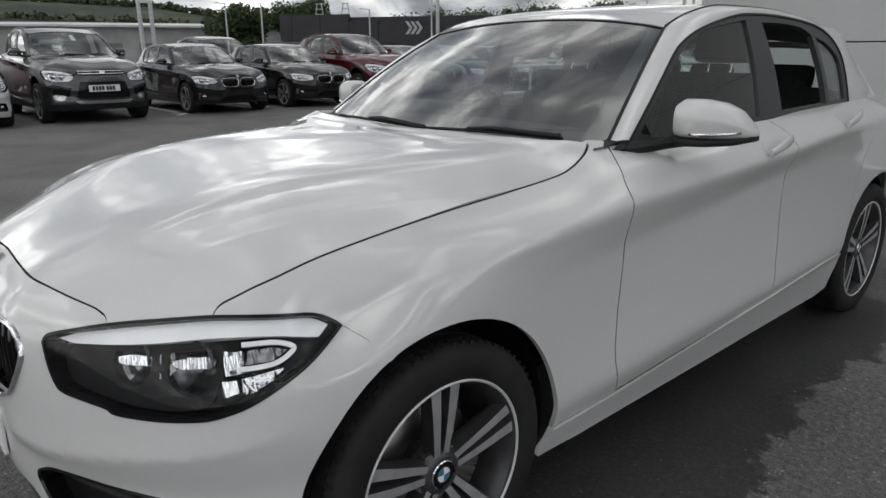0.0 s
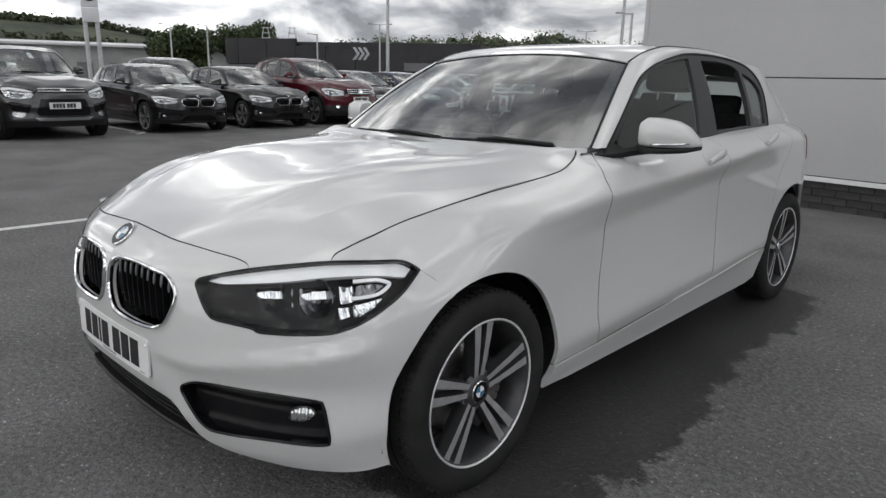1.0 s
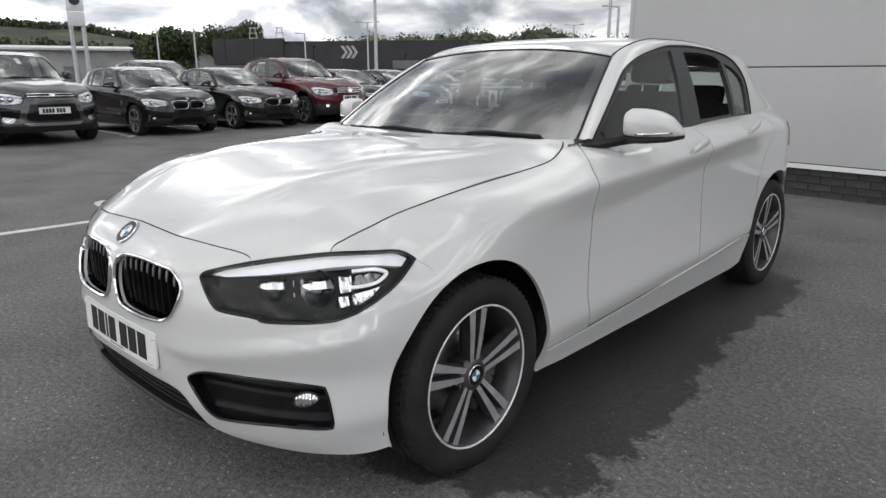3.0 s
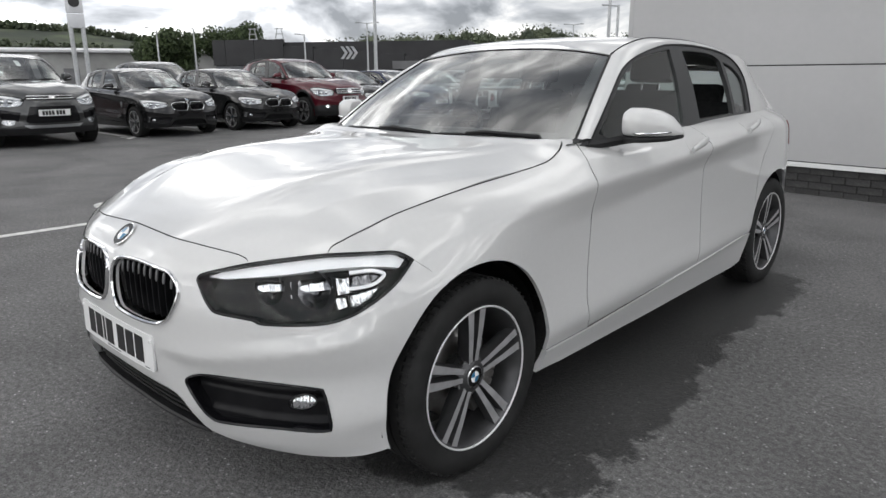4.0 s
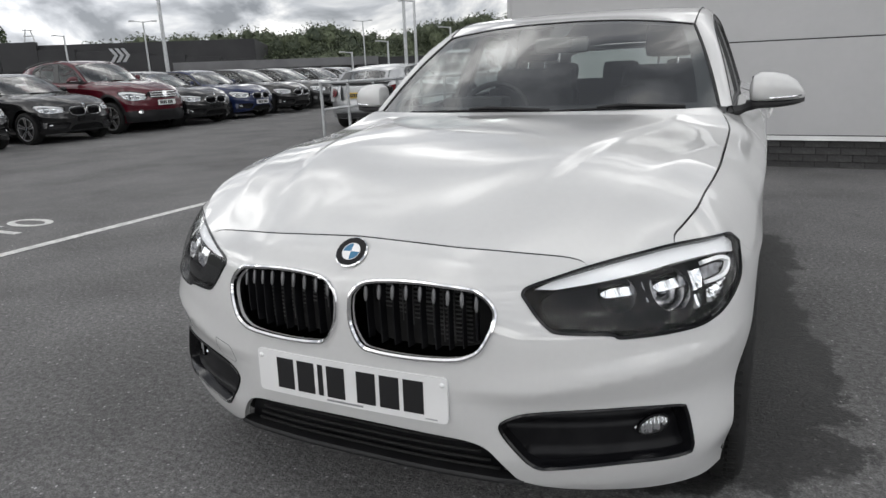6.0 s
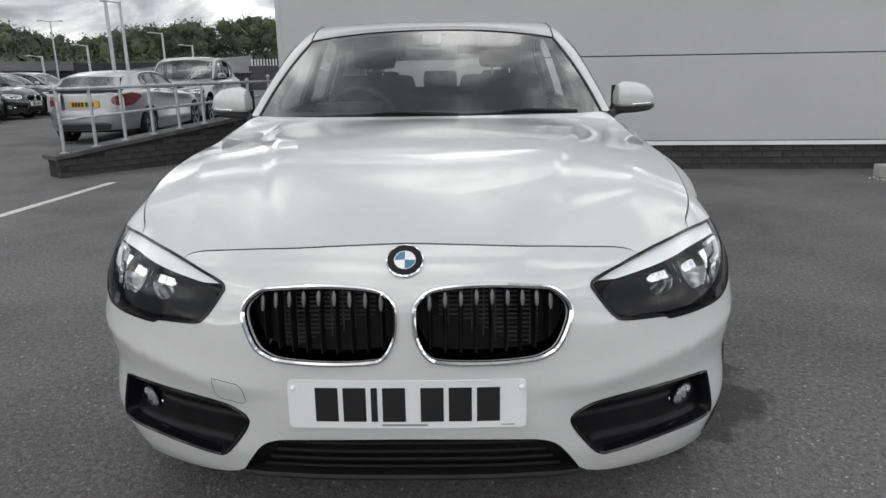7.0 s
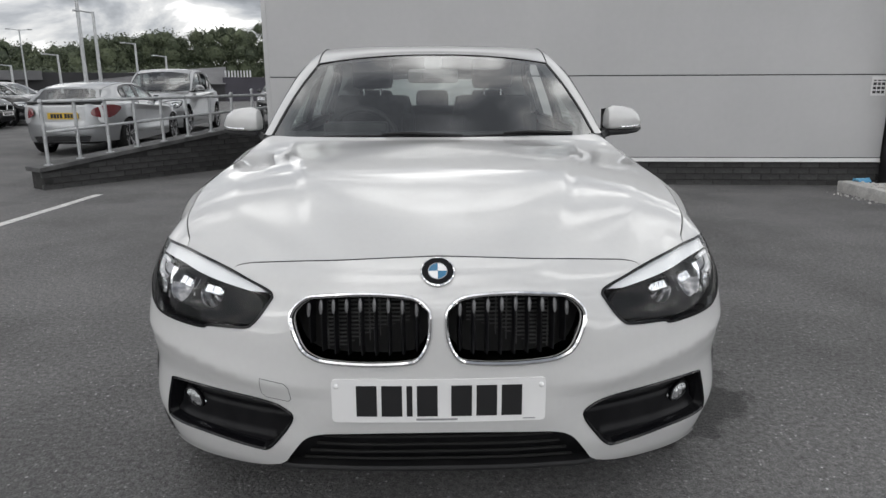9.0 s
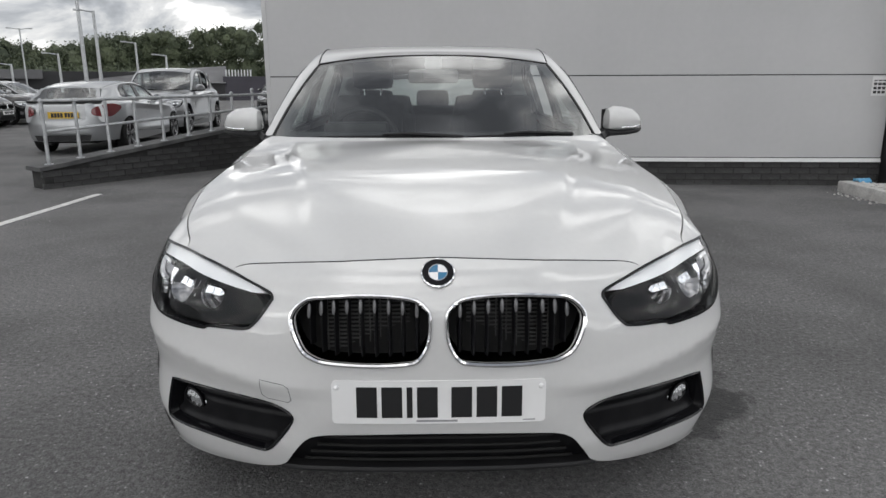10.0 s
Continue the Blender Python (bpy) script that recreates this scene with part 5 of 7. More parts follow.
def asphalt(name):
    """Worn tarmac: stones, patches, and a dark wet margin beside the white car."""
    m = material(name, (.06, .06, .06), .85)
    t = m.node_tree
    nd, ln = t.nodes.new, t.links.new
    b = t.nodes["Principled BSDF"]
    co = nd("ShaderNodeTexCoord")
    src = co.outputs["Object"]

    def noise_at(scale, detail, rough=.55):
        n = nd("ShaderNodeTexNoise")
        n.inputs["Scale"].default_value, n.inputs["Detail"].default_value, n.inputs["Roughness"].default_value = scale, detail, rough
        ln(src, n.inputs["Vector"])
        return n.outputs["Fac"]

    def maths(op, a, c, clamp=False):
        k = nd("ShaderNodeMath"); k.operation = op; k.use_clamp = clamp
        for i, v in enumerate((a, c)):
            if isinstance(v, (int, float)):
                k.inputs[i].default_value = v
            else:
                ln(v, k.inputs[i])
        return k.outputs[0]

    def span(v, lo, hi, a=0.0, c=1.0):
        k = nd("ShaderNodeMapRange")
        k.inputs[1].default_value, k.inputs[2].default_value, k.inputs[3].default_value, k.inputs[4].default_value = lo, hi, a, c
        ln(v, k.inputs[0])
        return k.outputs[0]

    stone = nd("ShaderNodeTexVoronoi"); stone.inputs["Scale"].default_value = 95
    ln(src, stone.inputs["Vector"])
    patch, cloud, fine = noise_at(1.1, 6), noise_at(.22, 4), noise_at(170, 4, .7)
    ramp = nd("ShaderNodeValToRGB")
    for k, (p, c) in enumerate(((.30, .096), (.62, .150))):
        ramp.color_ramp.elements[k].position, ramp.color_ramp.elements[k].color = p, (c, c * .99, c * .985, 1)
    ln(patch, ramp.inputs[0])
    shade = maths("MULTIPLY", span(cloud, .3, .7, .86, 1.12), maths("MULTIPLY", span(fine, .32, .68, .45, 1.55), span(noise_at(48, 3), .3, .7, .64, 1.38)))
    chips = span(maths("MULTIPLY", span(stone.outputs["Color"], .80, .95), span(stone.outputs["Distance"], .55, .2)), 0, 1, 1.0, 3.4)
    shade = maths("MULTIPLY", shade, chips)
    # wet margin along the flank of the car, ragged at its edge
    sep = nd("ShaderNodeSeparateXYZ"); ln(src, sep.inputs[0])
    x, y = sep.outputs[0], sep.outputs[1]
    rag = maths("ADD", maths("MULTIPLY", maths("SUBTRACT", noise_at(2.1, 4, .6), .5), .50), maths("MULTIPLY", maths("SUBTRACT", noise_at(9, 6, .7), .5), .42))
    edge = maths("ADD", maths("SUBTRACT", 1.22, maths("MULTIPLY", y, .060)), rag)
    wet = span(maths("SUBTRACT", edge, x), -.006, .014)
    wet = maths("MULTIPLY", wet, span(x, -.95, -.7))
    wet = maths("MULTIPLY", wet, span(maths("ADD", maths("SUBTRACT", y, maths("MULTIPLY", maths("MAXIMUM", x, .80), .45)), rag), -.56, -.52))
    wet = maths("MULTIPLY", wet, span(maths("ADD", y, maths("MULTIPLY", rag, 1.5)), 2.92, 2.86))
    spots = span(noise_at(.85, 5, .65), .655, .70)
    spots = maths("MULTIPLY", spots, span(y, 2.2, 2.9))
    wet = maths("MAXIMUM", wet, maths("MULTIPLY", spots, .8))
    col = nd("ShaderNodeVectorMath"); col.operation = "SCALE"
    ln(ramp.outputs[0], col.inputs[0])
    ln(maths("MULTIPLY", shade, span(wet, 0, 1, 1.0, .30)), col.inputs["Scale"])
    ln(col.outputs[0], b.inputs["Base Color"])
    ln(span(wet, 0, 1, .82, .50), b.inputs["Roughness"])
    b.inputs["Specular IOR Level"].default_value = .3
    bump = nd("ShaderNodeBump"); bump.inputs["Distance"].default_value = .006; bump.inputs["Strength"].default_value = 1.0
    ln(maths("ADD", maths("MULTIPLY", fine, .6), maths("MULTIPLY", stone.outputs["Distance"], -.5)), bump.inputs["Height"])
    ln(bump.outputs[0], b.inputs["Normal"])
    return m


TAR = asphalt("worn_tarmac")
LINE = varied(material("road_paint", (.62, .62, .60), .7), (.46, .46, .45), (.66, .66, .64), 12, second=(90, .14), bump=.002, bump_scale=160)
rows = []
for r in (0, 3, 6, 10, 16, 26, 45, 70, 120, 300, 700, 1500):
    rows.append([(r * math.cos(a), r * math.sin(a), -.6 * smooth01((r - 90) / 200)) for a in np.linspace(0, 2 * math.pi, 49)])
v, f = loft(rows)
ground = tagged(mesh_object("ground", v, [q[::-1] for q in f], TAR), "dark worn tarmac with a wet margin round the car", "ground", kind="structure")


def road_line(a, b, w, name="bay_line", label="worn white painted bay line on the tarmac"):
    a, b = np.array(a, float), np.array(b, float)
    n = np.array((-(b - a)[1], (b - a)[0])) / np.linalg.norm(b - a) * w / 2
    bm = bmesh.new()
    steps = max(2, int(np.linalg.norm(b - a) / .25))
    row = [[bm.verts.new((*(a + (b - a) * k / steps + n * s * (1 + .12 * noise.noise(Vector((k * .7, s * 3.1, a[0]))))), .004)) for s in (-1, 1)] for k in range(steps + 1)]
    for p, q in zip(row[:-1], row[1:]):
        bm.faces.new((p[0], p[1], q[1], q[0]))
    return tagged(part(name, bm, LINE, None, smooth=False), label, "road marking", kind="structure")


road_line((-4.22, -5.5), (-3.80, 5.40), .10)
# painted letters, read from the bay's side
LETTERS = thing("painted_letters", "white letters painted on the tarmac beside the bay line", "road marking")
for k, y in enumerate((1.05, 1.40, 1.72)):
    bm = bmesh.new()
    cx = -4.70 - .08 * k
    if k == 1:
        for lo, hi in (((cx - .24, y - .15), (cx - .17, y + .15)), ((cx - .17, y - .035), (cx + .24, y + .035))):
            flat_shape(bm, [(lo[0], lo[1]), (hi[0], lo[1]), (hi[0], hi[1]), (lo[0], hi[1])], .004)
    else:
        ring = [[(cx + .24 * q * math.cos(a), y + (.14 if q == 1 else .075) * math.sin(a)) for a in np.linspace(0, 2 * math.pi, 28, endpoint=False)] for q in (1, .72)]
        vs = [[bm.verts.new((px, py, .004)) for px, py in r] for r in ring]
        for j in range(28):
            bm.faces.new((vs[0][j], vs[0][(j + 1) % 28], vs[1][(j + 1) % 28], vs[1][j]))
    part("letter", bm, LINE, LETTERS, "white letter " + "OTO"[k], smooth=False)

# -- the white clad building --
CLAD = varied(material("white_cladding", (.42, .42, .42), .42), (.405, .405, .408), (.435, .435, .438), .8, second=(14, .015), rough=(.38, .5))


def ribbed(m, pitch, depth):
    """Fine level ribs pressed into sheet metal."""
    t = m.node_tree
    nd, ln = t.nodes.new, t.links.new
    co = nd("ShaderNodeTexCoord")
    w = nd("ShaderNodeTexWave"); w.wave_type, w.bands_direction = "BANDS", "Z"
    w.inputs["Scale"].default_value = 1 / pitch / 3.18
    w.inputs["Distortion"].default_value = .15
    ln(co.outputs["Object"], w.inputs["Vector"])
    bp = nd("ShaderNodeBump"); bp.inputs["Distance"].default_value = depth; bp.inputs["Strength"].default_value = .06
    ln(w.outputs["Color"], bp.inputs["Height"]); ln(bp.outputs[0], t.nodes["Principled BSDF"].inputs["Normal"])


ribbed(CLAD, .05, .0012)
TRIM_WHITE = varied(material("white_flashing", (.72, .72, .72), .35), (.69, .69, .69), (.74, .74, .74), 3)
DARK_JOINT = material("dark_joint", (.03, .03, .03), .8)
BRICK = varied(material("dark_grey_brick", (.042, .042, .042), .85), (.028, .028, .029), (.058, .057, .056), 5, second=(60, .25), bump=.003, bump_scale=90)
MORTAR = varied(material("grey_mortar", (.024, .024, .024), .95), (.018, .018, .018), (.032, .032, .031), 20, bump=.002, bump_scale=200)


def brick_tint(m):
    """Each brick a little lighter or darker than the next."""
    t = m.node_tree
    nd, ln = t.nodes.new, t.links.new
    b = t.nodes["Principled BSDF"]
    old = b.inputs["Base Color"].links[0].from_socket
    info = nd("ShaderNodeObjectInfo")
    mr = nd("ShaderNodeMapRange"); mr.inputs[3].default_value, mr.inputs[4].default_value = .80, 1.20
    ln(info.outputs["Random"], mr.inputs[0])
    sc = nd("ShaderNodeVectorMath"); sc.operation = "SCALE"
    ln(old, sc.inputs[0]); ln(mr.outputs[0], sc.inputs["Scale"])
    ln(sc.outputs[0], b.inputs["Base Color"])


brick_tint(BRICK)
WALL_AT = pose(5.34, 5.68, 0, 0, 0, 180 - 4.6)  # x runs along the wall to its far corner; its face looks to +y of this frame
WALL_LEN, WALL_TOP = 7.39, 3.66
building = thing("wall_building", "white metal clad wall on a dark brick plinth", "wall", kind="structure", at=WALL_AT)
levels = [.335, 1.300, 2.30, 3.28, WALL_TOP]
for z0, z1 in zip(levels[:-1], levels[1:]):
    bm = bmesh.new()
    bar(bm, (-.0, -.12, z0 + .006), (WALL_LEN, 0, z1 - .006), .004)
    part("cladding_panel", bm, CLAD, building, "white ribbed cladding panel", smooth=False)
bm = bmesh.new()
bar(bm, (.0, -.30, .284), (WALL_LEN - .01, -.014, WALL_TOP - .02))
bar(bm, (WALL_LEN - .4, -14, .0), (WALL_LEN - .02, -.3, WALL_TOP - .02))
bar(bm, (-1.2, -14, .0), (.0, -.32, WALL_TOP - .02))
part("backing", bm, DARK_JOINT, building, smooth=False)
bm = bmesh.new()
bar(bm, (WALL_LEN - .015, -14, .33), (WALL_LEN + .004, -.125, WALL_TOP), .003)
bar(bm, (WALL_LEN - .05, -.12, .33), (WALL_LEN + .006, .006, WALL_TOP), .003)
part("corner_trim", bm, CLAD, building, "white corner trim", smooth=False)
bm = bmesh.new()
bar(bm, (-.0, -.02, .312), (WALL_LEN + .006, .010, .331), .002)
bar(bm, (-.0, -.02, .286), (WALL_LEN + .006, .018, .311), .003)
part("base_flashing", bm, TRIM_WHITE, building, "white drip flashing along the wall's foot", smooth=False)
bm = bmesh.new()
bar(bm, (-.02, -.28, -.05), (WALL_LEN - .03, -.034, .285))
plinth = part("plinth", bm, MORTAR, building, "dark brick plinth", smooth=False)
brick_mesh = bpy.data.meshes.new("brick")
bm = bmesh.new()
bar(bm, (-.1075, -.05, -.0325), (.1075, 0, .0325), .003)
bm.to_mesh(brick_mesh)
bm.free()
brick_mesh.materials.append(BRICK)


def lay_bricks(parent, length, base, courses, y, end=None, count=300):
    """Courses of stretcher bond on the face at y; end(z): where a course stops."""
    made = 0
    for c in range(courses):
        z = base + .0375 + .075 * c
        x = .1075 + (.1125 if c % 2 else 0) - .11
        while x < length - .05 and made < count:
            if end is None or end(x, z):
                b = new("brick", brick_mesh)
                b.parent = parent
                b.location = (x, y + random.uniform(-.0015, .0015), z)
                made += 1
            x += .225


lay_bricks(plinth, WALL_LEN - .03, -.012, 4, -.026)
# black downpipe, notice, kerb
BLACK_METAL = varied(material("black_painted_metal", (.012, .012, .013), .5), (.009, .009, .01), (.018, .018, .019), 8)
post = thing("corner_post", "black painted steel post against the white wall", "post", at=WALL_AT)
bm = bmesh.new()
bar(bm, (-.62, -.02, 0), (-.02, .24, 3.5), .01)
part("shaft", bm, BLACK_METAL, post, smooth=False)
bm = bmesh.new()
bar(bm, (-.64, -.02, 0), (-.01, .26, .02), .004)
part("base_plate", bm, BLACK_METAL, post, smooth=False)
NOTE_W = material("notice_white", (.60, .60, .60), .5)
notice = thing("wall_notice", "small white notice with rows of black marks on the wall", "sign", at=WALL_AT @ pose(.135, .003, 1.17))
bm = bmesh.new()
bar(bm, (-.085, 0, -.11), (.085, .003, .11), .001)
part("sheet", bm, NOTE_W, notice, smooth=False)
for i in range(3):
    for j in range(4):
        bm = bmesh.new()
        bar(bm, (-.068 + .048 * i, .003, -.085 + .047 * j), (-.068 + .048 * i + .036, .0042, -.085 + .047 * j + (.030 if j < 3 else .014)))
        part("mark", bm, BLACK_METAL, notice, "black printed mark", smooth=False)
CONCRETE = varied(material("pale_concrete", (.50, .49, .47), .85), (.42, .41, .395), (.56, .55, .53), 9, second=(70, .15), bump=.003, bump_scale=120)
kerb = thing("concrete_kerb", "pale concrete kerb with loose pebbles on it", "kerb", kind="structure")
bm = bmesh.new()
bar(bm, (4.62, 2.2, -.02), (4.85, 5.28, .125), .018)
part("kerb_stone", bm, CONCRETE, kerb)
bm = bmesh.new()
bar(bm, (4.85, 2.2, -.02), (7.6, 5.28, .09), .004)
part("bed", bm, CONCRETE, kerb, smooth=False)
bm = bmesh.new()
rng = random.Random(5)
for _ in range(280):
    x, y = rng.uniform(4.68, 5.3), rng.uniform(4.2, 5.25)
    r = rng.uniform(.008, .02)
    bmesh.ops.create_icosphere(bm, subdivisions=1, radius=r, matrix=Matrix.Translation((x, y, (.125 if x < 4.85 else .09) + r * .45)) @ Matrix.Diagonal((1, rng.uniform(.7, 1), .7, 1)))
for _ in range(26):
    x, y = rng.uniform(4.45, 4.62), rng.uniform(4.4, 5.2)
    r = rng.uniform(.006, .014)
    bmesh.ops.create_icosphere(bm, subdivisions=1, radius=r, matrix=Matrix.Translation((x, y, r * .5)))
tagged(part("pebbles", bm, CONCRETE, None), "loose pale pebbles on the kerb bed", "pebbles", kind="stuff")
bottle = thing("blue_packet", "crumpled light blue plastic packet lying on the kerb", "litter")
bm = bmesh.new()
bmesh.ops.create_grid(bm, x_segments=8, y_segments=5, size=.5)
for vert in bm.verts:
    vert.co = Vector((4.83 + vert.co.x * .14, 5.17 + vert.co.y * .12, .146 + .020 * noise.noise(vert.co * 7) + .018 * (1 - (2 * vert.co.y) ** 2)))
bmesh.ops.solidify(bm, geom=bm.faces[:], thickness=.022)
part("film", bm, varied(material("blue_plastic", (.10, .33, .55), .35), (.08, .28, .48), (.16, .42, .64), 20), bottle)

# -- low wall with railing --
GALV = varied(material("galvanised_steel", (.42, .43, .44), .45, .55), (.36, .37, .38), (.50, .51, .52), 14, rough=(.38, .55))
RAMP_AT = pose(-4.62, 5.76, 0, 0, 0, math.degrees(math.atan2(.80, .60)))
LOW_LEN = 11.0
top_at = lambda s: .225 + .118 * min(s, 3.6) + .02 * max(0, s - 3.6)
low = thing("low_brick_wall", "dark grey low brick wall rising along the ramp", "wall", kind="structure", at=RAMP_AT)
v, f = loft([[(s, 0, -.05), (s, 0, top_at(s)), (s, .30, top_at(s)), (s, .30, -.05)] for s in np.linspace(.02, LOW_LEN, 30)], closed=True)
f += [(0, 1, 2, 3), tuple(range(len(v) - 4, len(v)))]
core = mesh_object("core", v, f, MORTAR, low, smooth=False)
for c in range(8):
    z = -.01 + .0375 + .075 * c
    x = .11 + (.1125 if c % 2 else 0)
    while x < 7.0:
        if z + .034 < top_at(x - .1):
            b = new("brick", brick_mesh)
            b.parent = core
            b.matrix_basis = pose(x, -.010 + random.uniform(-.001, .001), z, 0, 0, 180)
        x += .225
v, f = loft([[(s, -.035, top_at(s) - .004), (s, -.035, top_at(s) + .045), (s, .335, top_at(s) + .045), (s, .335, top_at(s) - .004)] for s in np.linspace(-.03, LOW_LEN, 30)], closed=True)
f += [(0, 1, 2, 3), tuple(range(len(v) - 4, len(v)))]
COPING = varied(material("grey_coping", (.075, .075, .075), .8), (.05, .05, .052), (.10, .10, .10), 4, second=(50, .2), bump=.003, bump_scale=90)
mesh_object("coping", v, f, COPING, low, "grey concrete coping", smooth=False)
rail = thing("ramp_railing", "galvanised tubular railing along the low wall", "railing", at=RAMP_AT)
for k in range(28):
    s = .13 + .385 * k
    bm = bmesh.new()
    rod(bm, (s, .08, top_at(s) + .04), (s, .08, max(1.03, top_at(s) + .5) + .01 * s), .021, sides=10)
    p = part("post", bm, GALV, rail)
    bm = bmesh.new()
    rod(bm, (s, .08, top_at(s) + .042), (s, .08, top_at(s) + .052), .05, sides=12)
    part("foot", bm, GALV, p)
    bm = bmesh.new()
    bmesh.ops.create_uvsphere(bm, u_segments=12, v_segments=8, radius=.029, matrix=Matrix.Translation((s, .08, max(1.03, top_at(s) + .5) + .01 * s)))
    part("ball", bm, GALV, p)
tube("top_rail", [(s, .08, 1.03 + .01 * s) for s in np.linspace(.13, 10.63, 12)], .021, GALV, rail, sides=10)
tube("middle_rail", [(s, .08, .665 + .05 * min(s, 4) + .01 * s) for s in np.linspace(.13, 10.63, 12)], .019, GALV, rail, sides=10)

# -- lamp posts --
def lamp_post(x, y, h, arms, r=.055, name="street_lamp", label="tall grey steel lamp post with twin flat heads"):
    root = thing(name, label, "lamp post", at=pose(x, y, 0, 0, 0, math.degrees(math.atan2(y, x)) + 90))
    bm = bmesh.new()
    rod(bm, (0, 0, -.6), (0, 0, h), r * 1.25, r * .8, 12)
    part("pole", bm, GALV, root)
    for sx in {2: (-1, 1), 1: (1,), 0: ()}[arms]:
        bm = bmesh.new()
        rod(bm, (0, 0, h - .05), (sx * .55, 0, h + .02), r * .5, r * .4, 8)
        part("arm", bm, GALV, root)
        bm = bmesh.new()
        bar(bm, (sx * .5 - .3 * (sx < 0), -.11, h - .015), (sx * .5 + .3 * (sx > 0), .11, h + .055), .02)
        part("lamp_head", bm, GALV, root, "flat grey lamp head")
    bm = bmesh.new()
    bar(bm, (-r * 1.6, -r * 1.6, -.6), (r * 1.6, r * 1.6, .45), .01)
    part("base", bm, GALV, root)
    return root


TALL = "tall plain grey steel pole among the parked cars"
lamp_post(-33.7, 29.7, 4.65, 2)
lamp_post(-22.8, 20.7, 7.5, 0, .075, "flag_pole", TALL)
lamp_post(-28.5, 47, 5.1, 2)
lamp_post(-17.2, 32.6, 8.5, 0, .085, "flag_pole", TALL)
lamp_post(-15.2, 29.9, 4.5, 1, .075)
for x, y, h in ((-17.4, 39.3, 3.7), (-21.1, 37.6, 3.0), (-15.9, 39.9, 3.0), (-23.1, 36.4, 2.4), (-52.3, 23.9, 4.95), (-51.1, 26.4, 5.0), (-46.4, 33.8, 4.6)):
    lamp_post(x, y, h, 1, .07, label="grey steel lamp post with one flat head")

# -- totem sign --
SIGN_W = varied(material("sign_white", (.62, .63, .65), .35), (.58, .59, .61), (.66, .67, .69), 2)
totem = thing("totem_sign", "tall two-post totem sign with a white panel and a round badge", "sign", at=pose(-28.06, 9.33, 0, 0, 0, 73))
for x in (-.22, .22):
    bm = bmesh.new()
    rod(bm, (x, 0, -.3), (x, 0, 3.2), .085, sides=12)
    part("post", bm, GALV, totem)
bm = bmesh.new()
bar(bm, (-.31, -.08, 3.15), (.31, .08, 3.69), .02)
part("lower_panel", bm, SIGN_W, totem)
bm = bmesh.new()
bar(bm, (-.31, -.08, 3.72), (.31, .08, 4.54), .02)
part("upper_panel", bm, SIGN_W, totem)
bm = bmesh.new()
rod(bm, (0, -.085, 4.14), (0, -.10, 4.14), .20, sides=28)
part("badge", bm, BLACK_METAL, totem, "round dark badge")

# -- far buildings --
DARK_CLAD = varied(material("charcoal_cladding", (.017, .017, .019), .6), (.013, .013, .015), (.022, .022, .024), .6)
GLAZE = material("showroom_glass", (.05, .055, .06), .08, 0, Coat_Weight=1.0)
WHITE_SHEET = varied(material("white_roof_sheet", (.55, .55, .56), .5), (.48, .48, .49), (.60, .60, .61), .3)
ROOF_GREY = varied(material("grey_roof", (.12, .12, .125), .6), (.09, .09, .094), (.15, .15, .155), .4)
a, b = np.array((-60.5, 31.5)), np.array((-39.0, 46.2))
ang = math.degrees(math.atan2(*(b - a)[::-1]))
L = float(np.linalg.norm(b - a))
show = thing("showroom_building", "long charcoal clad showroom with white chevrons on its front", "building", at=pose(a[0], a[1], 0, 0, 0, ang))
for k in range(9):
    x0, x1 = max(1.6, L * k / 9), L * (k + 1) / 9 - .04
    top = 4.75 - .085 * (x0 + x1) / 2 if x0 > L * .25 else 4.55
    bm = bmesh.new()
    bar(bm, (x0, 0, (2.2 if k < 3 else -.6)), (x1, .5, top), .02)
    part("wall_panel", bm, DARK_CLAD, show, "charcoal wall panel", smooth=False)
for k in range(8):
    bm = bmesh.new()
    bar(bm, (1.7 + L * .034 * k, .12, -.5), (1.7 + L * .034 * k + L * .032, .16, 2.15), .01)
    part("window", bm, GLAZE, show, "tall showroom window", smooth=False)
bm = bmesh.new()
bar(bm, (1.6, .5, -.6), (L, 16, 4.3), .02)
part("hall", bm, DARK_CLAD, show, smooth=False)
bm = bmesh.new()
bar(bm, (L, 0, -.6), (L + 20, .5, 2.35), .02)
part("low_wing", bm, DARK_CLAD, show, smooth=False)
for k in range(3):
    bm = bmesh.new()
    x = L * .545 + .48 * k
    for p, q in (((x, 2.72), (x + .40, 3.28)), ((x + .40, 3.28), (x, 3.84))):
        (ax, az), (bx, bz) = p, q
        face = [bm.verts.new(c) for c in ((ax, -.03, az), (ax + .30, -.03, az), (bx + .30, -.03, bz), (bx, -.03, bz))]
        bm.faces.new(face)
    bmesh.ops.solidify(bm, geom=bm.faces[:], thickness=.03)
    part("chevron", bm, SIGN_W, show, "white chevron", smooth=False)
for x in (L * .12, L * .23):
    bm = bmesh.new()
    for sx in (-.55, .55):
        rod(bm, (x + sx, 6, 4.3), (x + sx * .35, 6, 6.0), .05, sides=6)
    for z in (4.9, 5.4, 5.9):
        rod(bm, (x - .45, 6, z), (x + .45, 6, z), .04, sides=6)
    part("roof_frame", bm, GALV, show, "steel frame on the roof")
shed = thing("white_warehouse", "long low white warehouse with a shallow sheet roof", "building", at=pose(-86, 20, 0, 0, 0, math.degrees(math.atan2(23, 9))))
bm = bmesh.new()
bar(bm, (-8, 0, -.6), (25, 12, 4.0), .05)
part("wall", bm, varied(material("warehouse_wall", (.30, .30, .29), .7), (.24, .24, .235), (.34, .34, .33), .5), shed, smooth=False)
bm = bmesh.new()
